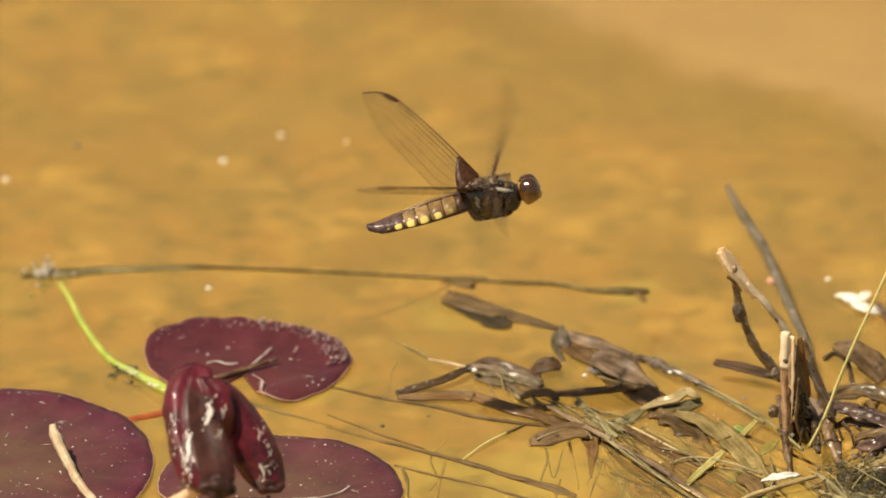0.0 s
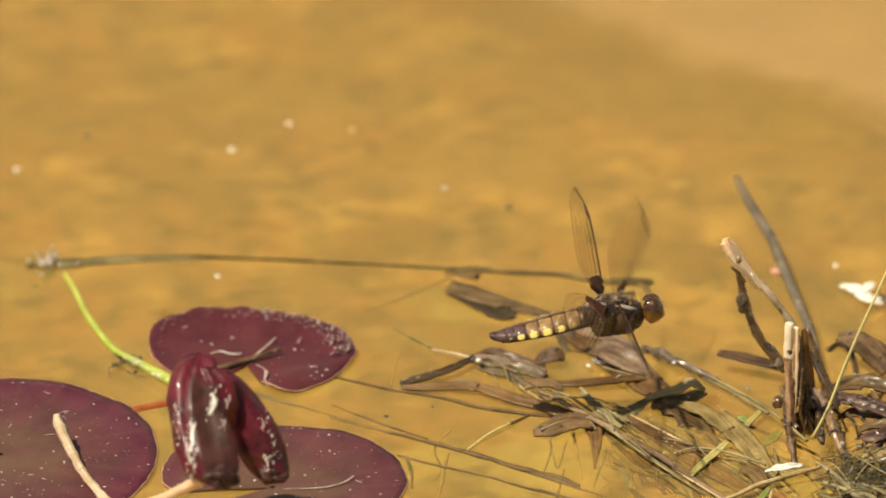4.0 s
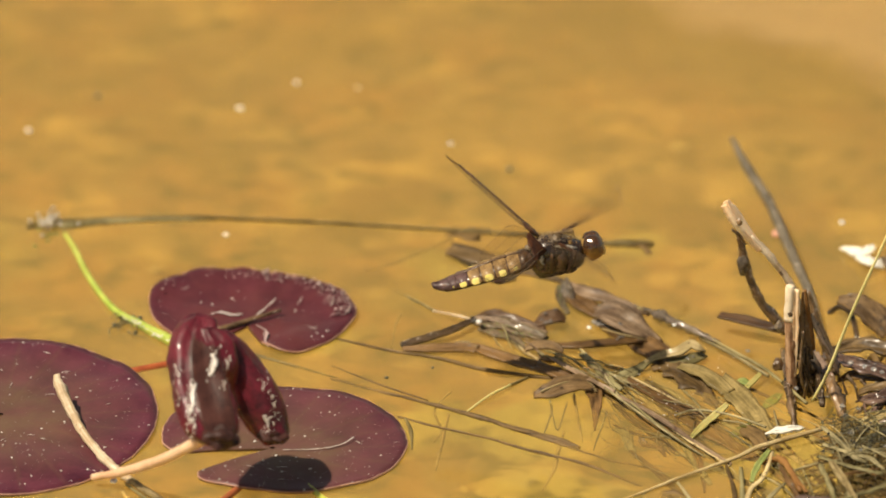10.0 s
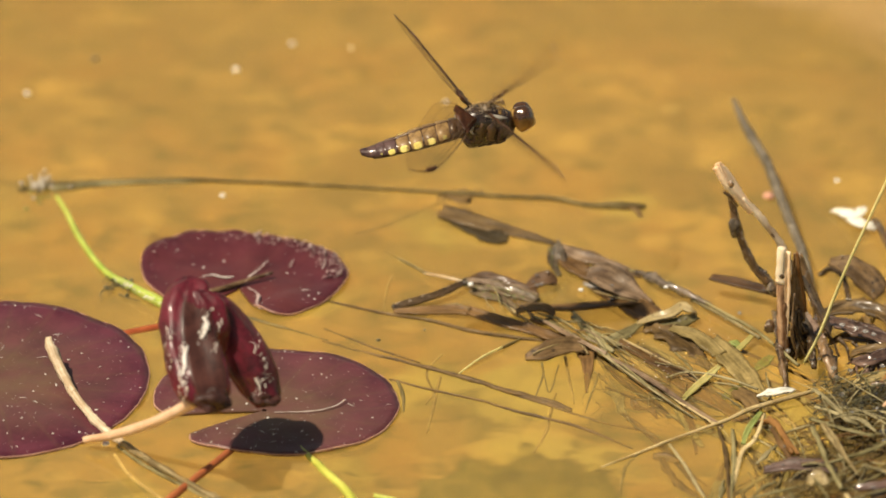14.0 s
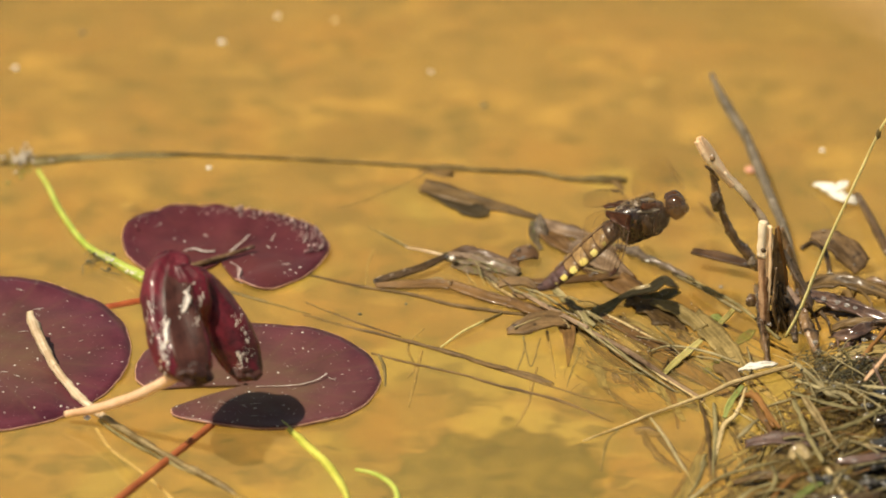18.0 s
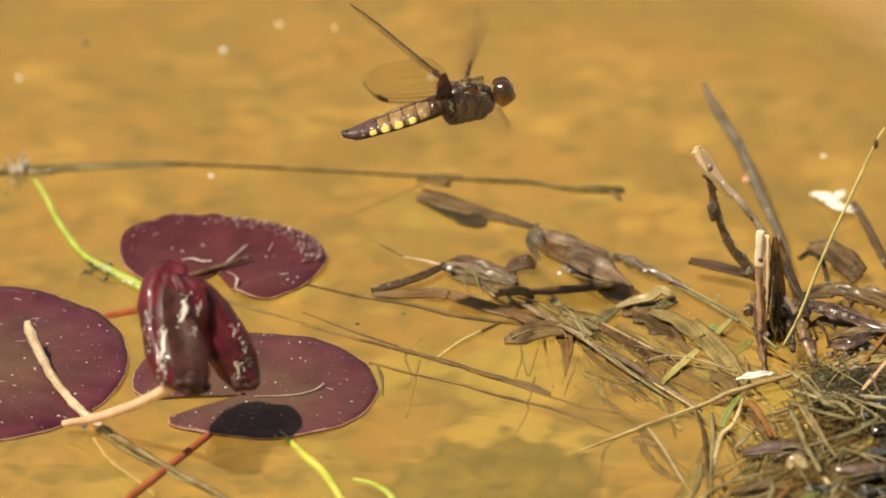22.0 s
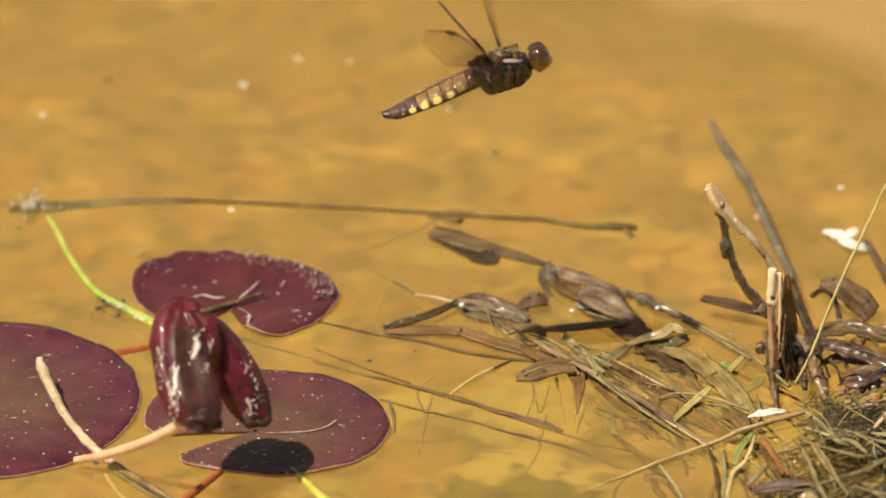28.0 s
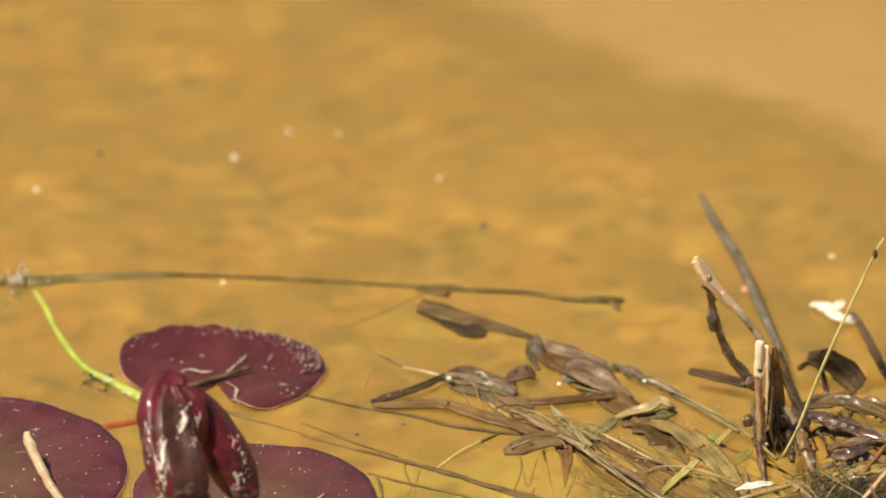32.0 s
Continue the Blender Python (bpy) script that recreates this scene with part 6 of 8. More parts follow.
    strip([(0.06369, -0.03883, 0.00100), (0.06560, -0.03610, 0.00160), (0.06780, -0.03243, 0.00200)], [0.0012, 0.0014, 0.0010], M_YGREEN, "short yellow straw in the litter", "straw", "straw", turn=20, ragged=0.1)
    strip([(0.06224, -0.03461, 0.00080), (0.06354, -0.03490, 0.00140), (0.06504, -0.03738, 0.00140)], [0.0010, 0.0026, 0.0010], M_LIME, "small lime green leaf scrap", "leaf", "leaf_scrap")
    strip([(0.06790, -0.04500, -0.00100), (0.07008, -0.04180, -0.00060), (0.07230, -0.03800, -0.00050)], [0.0010, 0.0030, 0.0016], M_MOSS, "small green leaf scrap in litter", "leaf", "leaf_scrap")
    strip([(0.05951, -0.05821, -0.00260), (0.06246, -0.05479, -0.00160), (0.06622, -0.05064, -0.00100)], [0.0010, 0.0030, 0.0012], M_MOSS, "soaked green leaf scrap in water", "leaf", "leaf_scrap")
    stem([(0.03197, -0.09132, 0.00010), (0.04105, -0.08480, 0.00040), (0.04756, -0.08025, 0.00080), (0.05409, -0.07586, 0.00100), (0.06064, -0.07181, 0.00140), (0.06723, -0.06703, 0.00200), (0.08115, -0.06082, 0.00300)], [0.0002, 0.0003, 0.0004, 0.0004, 0.0005, 0.0006, 0.0005], M_STRAW, "long pale olive straw reaching over water", "straw", "straw")


def heap():
    """The heap of dead straw, leaf and mud by the bank."""
    rnd = random.Random(77)

    # u, v are view pixels: the heap is placed to fit the camera
    def ground_at(u, v):
        return (u - 784) * S, -(v - 441) * S / 0.469

    cx, cy = ground_at(1560, 790)
    mound = thing("mud_mound", (cx, cy, 0), "black wet mud mound with glistening lumps", "mud")
    # added sheet, standing in for dark olive water between the sunken straws
    bm = bmesh.new()
    nu, nv = 60, 60
    grid = []
    for j in range(nv + 1):
        v = 600 + 460 * j / nv
        left = float(np.interp(v, (600, 700, 760, 800, 850, 960, 1060), (1430, 1415, 1330, 1290, 1215, 1120, 1080)))
        row = []
        for i in range(nu + 1):
            u = left + (1850 - left) * i / nu
            x, y = ground_at(u, v)
            d = min(1.0, i / 36)
            z = -0.0100 + 0.0140 * d * d * (3 - 2 * d) + 0.0016 * noise.noise(Vector((x * 190, y * 190, 0))) + 0.0009 * noise.noise(Vector((x * 600, y * 600, 3)))
            row.append(bm.verts.new((x - cx, y - cy, z)))
        grid.append(row)
    for a, b in zip(grid, grid[1:]):
        for i in range(nu):
            bm.faces.new((a[i], b[i], b[i + 1], a[i + 1]))
    part("bank", bm, M_UNDERSHEET, mound, "added dark olive sheet beneath the straws")
    for i in range(60):
        u, v = rnd.uniform(1490, 1700), rnd.uniform(690, 960)
        if v < 715 and u < 1520:
            continue
        x, y = ground_at(u, v)
        w = rnd.uniform(0.0008, 0.0026)
        bm = bmesh.new()
        lump(bm, (x - cx, y - cy, rnd.uniform(0.001, 0.005)), (w * 1.5, w * 1.2, w * 0.6), i, 3, 1.3)
        part("mud_lump", bm, M_MUD, mound)
    for pts, r, hue, label in (
        (((0.04001, -0.08566, 0.00000), (0.03735, -0.09090, -0.00060), (0.03561, -0.10371, -0.00200)), 0.0004, M_OLIVE, "thin olive stem dipping into water"),
        (((0.04753, -0.08148, 0.00060), (0.05067, -0.09015, 0.00030), (0.05396, -0.10160, 0.00000), (0.05677, -0.11088, -0.00030)), 0.0004, M_HEAP, "thin tan straw beside the heap"),
        (((0.04564, -0.08620, -0.00060), (0.04728, -0.09336, -0.00080), (0.04971, -0.09891, -0.00100), (0.05391, -0.10427, -0.00140)), 0.0010, M_BLADE, "brown sunken stem beside the heap"),
        (((0.04225, -0.04933, 0.00060), (0.05055, -0.06214, 0.00080), (0.05957, -0.07373, 0.00040)), 0.0005, M_STRAW, "tan straw across the litter"),
        (((0.05877, -0.07428, 0.00100), (0.06026, -0.08572, 0.00060), (0.06049, -0.09599, 0.00020), (0.06034, -0.11907, -0.00060)), 0.0005, M_BLADE, "brown upright stem beside the heap"),
        (((0.06196, -0.07534, 0.00100), (0.06211, -0.08835, 0.00060), (0.06141, -0.09937, 0.00020), (0.06059, -0.11029, -0.00040)), 0.0006, M_OLIVE, "olive upright stem beside the heap"),
        (((0.06957, -0.07043, 0.00240), (0.06707, -0.08067, 0.00160), (0.06411, -0.08539, 0.00100), (0.06291, -0.09149, 0.00060), (0.06166, -0.09980, 0.00000)), 0.0006, M_STRAW, "curved tan stem with a fold"),
        (((0.05967, -0.08902, -0.00040), (0.05816, -0.09719, -0.00060), (0.05512, -0.10633, -0.00080), (0.05023, -0.11964, -0.00140)), 0.0007, M_BLADE, "brown sunken stem beside the heap"),
        (((0.05296, -0.12135, 0.00000), (0.05818, -0.11451, 0.00060), (0.06341, -0.10880, 0.00100), (0.07110, -0.10595, 0.00200), (0.07927, -0.10412, 0.00300)), 0.0005, M_OLIVE, "long olive straw over the heap"),
        (((0.05476, -0.11992, 0.00020), (0.05739, -0.11578, 0.00060), (0.06105, -0.11137, 0.00100)), 0.0004, M_HEAP, "short tan straw over the heap"),
        (((0.06697, -0.09214, 0.00140), (0.06937, -0.08877, 0.00200), (0.07235, -0.08378, 0.00200)), 0.0006, M_HEAP, "short tan straw over the heap"),
        (((0.08101, -0.06339, 0.00500), (0.08477, -0.07272, 0.00600), (0.08809, -0.07964, 0.00600), (0.09039, -0.08049, 0.00500)), 0.0008, M_HEAP, "stout tan straw across the heap"),
        (((0.07955, -0.07548, 0.00400), (0.08597, -0.08181, 0.00500), (0.09401, -0.08578, 0.00500)), 0.0007, M_OLIVE, "stout olive straw across the heap"),
        (((0.08096, -0.07170, 0.00500), (0.08613, -0.07725, 0.00600), (0.09115, -0.08018, 0.00600), (0.09436, -0.08367, 0.00500)), 0.0006, M_HEAP, "bent tan straw across the heap"),
        (((0.07993, -0.07920, 0.00400), (0.08155, -0.08997, 0.00500), (0.08276, -0.09834, 0.00500), (0.08561, -0.10974, 0.00500)), 0.0007, M_OLIVE, "upright tan straw over the heap"),
        (((0.08627, -0.11232, 0.00500), (0.08843, -0.12103, 0.00500), (0.09113, -0.12919, 0.00400)), 0.0008, M_STRAW, "stout pale straw over the heap"),
        (((0.08225, -0.09834, 0.00500), (0.08685, -0.09753, 0.00600), (0.09208, -0.09440, 0.00600), (0.10027, -0.08781, 0.00700)), 0.0006, M_OLIVE, "bent olive straw across the mud"),
        (((0.07407, -0.10773, 0.00300), (0.07472, -0.11409, 0.00340), (0.07329, -0.11901, 0.00300), (0.07026, -0.12336, 0.00200)), 0.0005, M_OLIVE, "curved olive straw on the heap"),
        (((0.07199, -0.12438, 0.00200), (0.07620, -0.11854, 0.00360), (0.07887, -0.11439, 0.00400), (0.08196, -0.11311, 0.00400)), 0.0006, M_ORANGE, "bent orange brown straw on the heap"),
        (((0.09298, -0.10300, 0.00600), (0.09640, -0.10557, 0.00700), (0.10143, -0.10690, 0.00600)), 0.0003, M_PARCH, "thin bleached straw on the mud"),
        (((0.09708, -0.07966, 0.00600), (0.09997, -0.08333, 0.00700), (0.10509, -0.08391, 0.00600)), 0.0007, M_HEAP, "tan straw on the heap top"),
        (((0.09519, -0.07594, 0.00600), (0.10018, -0.07882, 0.00700), (0.10545, -0.07649, 0.00600)), 0.0005, M_HEAP, "thin olive straw on the heap top"),
        (((0.09631, -0.07381, 0.00600), (0.09896, -0.07131, 0.00800), (0.10259, -0.06482, 0.00900)), 0.0006, M_TANWOOD, "pinkish tan stick on the heap top"),
        (((0.09853, -0.06943, 0.00800), (0.09931, -0.07478, 0.00800), (0.10043, -0.07882, 0.00700)), 0.0004, M_STALK, "thin pale stick on the heap top"),
        (((0.07696, -0.09732, 0.00400), (0.07950, -0.09726, 0.00440), (0.08231, -0.09733, 0.00400)), 0.0005, M_HEAP, "short tan straw over the heap"),
        (((0.07125, -0.10129, 0.00200), (0.06810, -0.10439, 0.00200), (0.06577, -0.10623, 0.00100)), 0.0006, M_OLIVE, "short olive straw on the heap"),
        (((0.08288, -0.12869, 0.00300), (0.08594, -0.12080, 0.00400), (0.08762, -0.11643, 0.00500)), 0.0005, M_OLIVE, "thin olive straw on the heap"),
        (((0.09054, -0.12539, 0.00400), (0.09455, -0.11951, 0.00500), (0.10102, -0.11594, 0.00500)), 0.0006, M_OLIVE, "olive straw on the wet mud"),
        (((0.06429, -0.12174, 0.00050), (0.06946, -0.11725, 0.00200), (0.07483, -0.11492, 0.00300)), 0.0006, M_OLIVE, "olive straw on the wet bank"),
    ):
        stem(pts, [r * 0.7, r, r, r * 0.6], hue, label, "straw", "straw", "heap straws", 8, 0.4, 0.5)
    for pts, w, hue, label, cat, nm in (
        (((0.05867, -0.09737, -0.00040), (0.05686, -0.10754, -0.00060), (0.05273, -0.12049, -0.00100)), 0.0040, M_OLIVE, "broad olive blade under the surface", "dead reed", "dead_reed"),
        (((0.06416, -0.08331, 0.00160), (0.06561, -0.07751, 0.00220), (0.06867, -0.07026, 0.00260)), 0.0016, M_LIME, "lime green leaf in the heap", "leaf", "green_leaf"),
        (((0.07038, -0.07312, 0.00300), (0.07320, -0.08109, 0.00300), (0.07649, -0.08985, 0.00260)), 0.0012, M_ORANGE, "orange brown reed blade in the heap", "dead reed", "dead_reed"),
        (((0.07078, -0.07682, 0.00240), (0.07259, -0.08423, 0.00240), (0.07511, -0.09297, 0.00200)), 0.0014, M_SOAK, "brown reed blade in the heap", "dead reed", "dead_reed"),
        (((0.08194, -0.07995, 0.00500), (0.08410, -0.08967, 0.00600), (0.08635, -0.09726, 0.00600)), 0.0010, M_PARCH, "thin bleached grass blade on the heap", "grass", "dead_grass"),
        (((0.08271, -0.07995, 0.00500), (0.08491, -0.08862, 0.00600), (0.08708, -0.09805, 0.00600), (0.08942, -0.10355, 0.00500)), 0.0008, M_PARCH, "thin bleached grass blade on the heap", "grass", "dead_grass"),
        (((0.06864, -0.09563, 0.00160), (0.07474, -0.09580, 0.00300), (0.08106, -0.09704, 0.00340), (0.08482, -0.09894, 0.00300)), 0.0036, M_PLUM, "purplish brown broad reed piece", "dead reed", "dead_reed"),
        (((0.07841, -0.10641, 0.00400), (0.08017, -0.10583, 0.00600), (0.08213, -0.10819, 0.00500)), 0.0034, M_PARCH, "cream tan leaf piece on the heap", "leaf", "leaf_scrap"),
        (((0.07826, -0.12462, 0.00300), (0.08193, -0.12028, 0.00400), (0.08682, -0.11745, 0.00500)), 0.0022, M_MOSS, "green grass blade on the heap", "grass", "green_grass"),
        (((0.06343, -0.05642, 0.00060), (0.06614, -0.06110, 0.00080), (0.06806, -0.06610, 0.00060)), 0.0044, M_BLADE, "dark brown leaf in the litter", "leaf", "dead_leaf"),
        (((0.04386, -0.08550, -0.00080), (0.04641, -0.08620, -0.00060), (0.04946, -0.08761, -0.00080)), 0.0034, M_BLADE, "dark soaked leaf under water", "leaf", "dead_leaf"),
        (((0.03863, -0.04842, -0.00040), (0.04371, -0.05502, -0.00030), (0.04877, -0.06124, -0.00060)), 0.0024, M_SOAK, "soaked brown leaf in the litter", "leaf", "dead_leaf"),
        (((0.06535, -0.11170, 0.00060), (0.07221, -0.11059, 0.00200), (0.07840, -0.11391, 0.00300)), 0.0024, M_BLADE, "soaked brown blade on the bank", "dead reed", "dead_reed"),
        (((0.08865, -0.10975, 0.00500), (0.09366, -0.11050, 0.00600), (0.10136, -0.10845, 0.00600)), 0.0026, M_PLUM, "soaked grey brown blade on mud", "dead reed", "dead_reed"),
        (((0.08066, -0.12107, 0.00300), (0.08802, -0.12538, 0.00400), (0.09812, -0.12411, 0.00500)), 0.0026, M_DARK, "soaked brown blade on mud", "dead reed", "dead_reed"),
    ):
        strip(pts, [w * 0.6, w, w, w * 0.5], hue, label, cat, nm, "heap leaves", turn=18, ragged=0.12, wrinkle=0.2)
    for i in range(230):
        # soaked straws under the surface at the foot of the heap
        u, v = rnd.uniform(1230, 1600), rnd.uniform(640, 950)
        if v < 640 + (1420 - u) * 0.9:
            continue
        x, y = ground_at(u, v)
        a = rnd.choice((rnd.gauss(0.7, 0.3), rnd.gauss(-1.0, 0.3), rnd.gauss(1.2, 0.25)))
        n, r, h = rnd.uniform(0.010, 0.034), rnd.choice((0.0002, 0.0003, 0.0004, 0.0007)), rnd.uniform(-0.0120, -0.0004)
        d = Vector((math.cos(a), 1.4 * math.sin(a), 0))
        p = [tuple(Vector((x, y, h)) + d * n * (k - 0.5) + Vector((rnd.gauss(0, 0.0005), rnd.gauss(0, 0.0006), rnd.uniform(-0.001, 0.001)))) for k in (0, 0.35, 0.7, 1)]
        stem(p, [r * 0.7, r, r, r * 0.5], rnd.choice((M_OLIVE, M_OLIVE, M_OLIVE, M_SOAK, M_BLADE, M_BLADE, M_TWIG)), "soaked straw under water at the heap", "straw", "dead_straw", "tangled heap", sides=6, bump=0.3, flat=0.6)
    for i in range(90):
        u, v = rnd.uniform(1330, 1640), rnd.uniform(650, 950)
        if u < 1400 and v < 780:
            continue
        x, y = ground_at(u, v)
        a = rnd.choice((rnd.gauss(0.35, 0.3), rnd.gauss(-0.9, 0.35), rnd.gauss(0.0, 0.2)))
        n = rnd.uniform(0.006, 0.024)
        h = rnd.uniform(0.002, 0.005)
        d = Vector((math.cos(a), math.sin(a), 0))
        p0 = Vector((x, y, h)) - d * n * 0.5
        p = [tuple(p0 + d * n * k + Vector((rnd.gauss(0, 0.0004), rnd.gauss(0, 0.0004), 0.0012 * math.sin(3.1 * k) - 0.0006))) for k in (0, 0.35, 0.7, 1)]
        r = rnd.choice((0.0001, 0.00014, 0.0002, 0.00026, 0.0004))
        stem(p, [r * 0.8, r, r, r * 0.5], rnd.choice((M_HEAP, M_OLIVE, M_OLIVE, M_BLADE, M_SOAK, M_ORANGE)), "dead grass straw in the tangled heap", "straw", "dead_straw", "tangled heap", sides=6, bump=0.3, flat=0.5)
    for u, v, h, w in ((1514, 762, 6.5, 0.0005), (1527, 766, 6.5, 0.0004), (1556, 760, 7, 0.0004), (1552, 773, 7, 0.0005), (1547, 782, 6.5, 0.0004), (1566, 745, 7, 0.0005), (1407, 822, 5, 0.0008), (1434, 823, 5, 0.0012), (1466, 820, 6, 0.0006), (1482, 793, 6, 0.0006), (1412, 850, 4.5, 0.0004), (1508, 718, 6, 0.0005), (1500, 664, 7, 0.0004), (1457, 670, 7, 0.0003)):
        bm = bmesh.new()
        lump(bm, (0, 0, 0), (w * 1.25, w * 1.25, w * 0.8), u, 2, 0.1)
        solid("water_droplet", bm, M_DROP, ((u - 4 - 784) * S, -(v - 1 + h * 6.6 - 441) * S / 0.469, h * 0.001), "tiny glistening water droplet on wet litter", "droplet", "water droplets")


def fibre_mat(name, box, count, reach, radius, material, label, seed, level, slant):
    """A felt of fine fibres and grit, too fine to count."""
    rnd = random.Random(seed)
    x0, x1, v0, v1 = box
    at = ((x0 + x1 - 1568) / 2 * S, -((v0 + v1) / 2 - 441) * S / 0.469, 0)
    bm = bmesh.new()
    for i in range(count):
        x, y = (rnd.uniform(x0, x1) - 784) * S - at[0], -(rnd.uniform(v0, v1) - 441) * S / 0.469 - at[1]
        a, n = rnd.gauss(slant, 0.6), reach * rnd.uniform(0.4, 1.3)
        z = rnd.uniform(*level)
        p = [Vector((x, y, z - 0.0006)), Vector((x + n * 0.5 * math.cos(a), y + n * 0.5 * math.sin(a), z + rnd.uniform(0, 0.001))),
             Vector((x + n * math.cos(a + 0.4), y + n * math.sin(a + 0.4), z - rnd.uniform(0, 0.002)))]
        tube(p, [radius, radius, radius * 0.4], 4, 0, steps=2, bm=bm)
    for i in range(count // 3):
        w = rnd.uniform(0.00012, 0.00035)
        lump(bm, ((rnd.uniform(x0, x1) - 784) * S - at[0], -(rnd.uniform(v0, v1) - 441) * S / 0.469 - at[1], rnd.uniform(*level)), (w * 1.4, w, w * 0.7), i, 1, 0.6)
    return solid(name, bm, material, at, label, "plant fibre", kind="stuff")


fibre_mat("algae_felt", (1385, 1610, 640, 706), 420, 0.007, 0.00008, M_FELT, "grey green algae felt with black grit", 5, (0.0025, 0.006), 0.1)
fibre_mat("algae_felt", (1340, 1610, 700, 900), 300, 0.009, 0.00008, M_BLADE, "brown plant fibres matted over the heap", 6, (0.001, 0.005), 0.4)
fibre_mat("algae_felt", (1010, 1300, 560, 690), 90, 0.012, 0.00009, M_OLIVE, "olive algae threads tangled in litter", 7, (-0.005, 0.0006), -0.9)


def grit(name, box, count, level, material, label, seed, size=(0.00008, 0.00030)):
    """Loose crumbs lying in the litter, too small to count."""
    rnd = random.Random(seed)
    x0, x1, v0, v1 = box
    at = ((x0 + x1 - 1568) / 2 * S, -((v0 + v1) / 2 - 441) * S / 0.469, 0)
    bm = bmesh.new()
    for i in range(count):
        u, v = rnd.triangular(x0, x1), rnd.triangular(v0, v1)
        w = size[0] + (size[1] - size[0]) * rnd.random() ** 3
        lump(bm, ((u - 784) * S - at[0], -(v - 441) * S / 0.469 - at[1], rnd.uniform(*level)), (w * rnd.uniform(0.8, 2.2), w * rnd.uniform(0.8, 2.0), w * 0.7), i, 1, 1.0)
    return solid(name, bm, material, at, label, "grit", kind="stuff")


grit("black_grit", (1370, 1600, 640, 720), 330, (0.0035, 0.0068), M_GRIT, "black grit caught in algae felt", 51)
grit("pale_crumbs", (980, 1280, 500, 640), 70, (0.0004, 0.0026), M_CRUMB, "pale crumbs scattered over wet litter", 52, (0.00006, 0.00018))


def top_straws():
    """Thin pale straws lying over the heap and the litter, some of them soaked."""
    rnd = random.Random(17)
    for i in range(76):
        if i < 62:
            u, v, h = rnd.uniform(1400, 1620), rnd.uniform(640, 940), rnd.uniform(0.003, 0.007)
            a = rnd.choice((rnd.gauss(0.3, 0.3), rnd.gauss(-1.1, 0.35), rnd.gauss(1.3, 0.4)))
        else:
            u, v, h = rnd.uniform(900, 1330), rnd.uniform(480, 640), rnd.uniform(-0.0034, 0.0004)
            a = rnd.gauss(-0.95, 0.35)
        x, y, n, r = (u - 784) * S, -(v - 441) * S / 0.469, rnd.uniform(0.007, 0.026), rnd.uniform(0.00010, 0.00032)
        p = [(x + n * k * math.cos(a) + rnd.gauss(0, 0.0003), y + n * k * math.sin(a) + rnd.gauss(0, 0.0003), h + 0.0014 * math.sin(math.pi * k) - 0.0012 * k) for k in (0, 0.35, 0.7, 1)]
        stem(p, [r * 0.7, r, r, r * 0.4], rnd.choice((M_HEAP, M_HEAP, M_OLIVE) if i < 62 else (M_OLIVE, M_HEAP)), "thin pale straw lying over the litter", "straw", "dead_straw", "thin straws", 5, 0.1)


def droplets(names, count, seed, size, low=0.0006):
    """Drops of water resting on wet litter."""
    rnd = random.Random(seed)
    spots = []
    for ob in [o for o in scene.objects if o.type == "MESH" and o.name.split(".")[0] in names]:
        base = ob.location + (ob.parent.location if ob.parent else Vector())
        top = [base + v.co for v in ob.data.vertices if v.normal.z > 0.35 and v.normal.y < 0.3]
        spots += [p for p in top if p.z > low and -0.005 < p.x < 0.108 and p.y > -0.13]
    spots.sort(key=lambda p: (p.x, p.y, p.z))
    for i in range(count):
        p, w = rnd.choice(spots), size * rnd.uniform(0.5, 1.2)
        bm = bmesh.new()
        lump(bm, (0, 0, w * 0.3), (w * 1.3, w * 1.3, w * 0.8), i, 2, 0.0)
        solid("water_droplet", bm, M_DROP, p, "tiny glistening water droplet on wet litter", "droplet", "water droplets")



top_straws()
left_litter()
long_twig()
middle_litter()
right_reeds()
heap()
droplets(("dead_reed", "dead_leaf", "wet_twig", "arched_leaf"), 40, 5, 0.00032)
droplets(("wet_stalk", "wet_leaf", "root_shred", "leaf_sheath"), 18, 6, 0.00028, 0.002)
droplets(("mud_lump", "mud_clod"), 110, 7, 0.00042, 0.002)


# ---- specks on the water ----
def speck(size, material, at, label, seed, name="floating_speck", z=0.0002):
    bm = bmesh.new()
    lump(bm, (0, 0, 0), (size, size * 1.1, size * 0.55), seed, 2, 0.25)
    ob = solid(name, bm, material, at, label, "speck", "floating specks")
    return ob


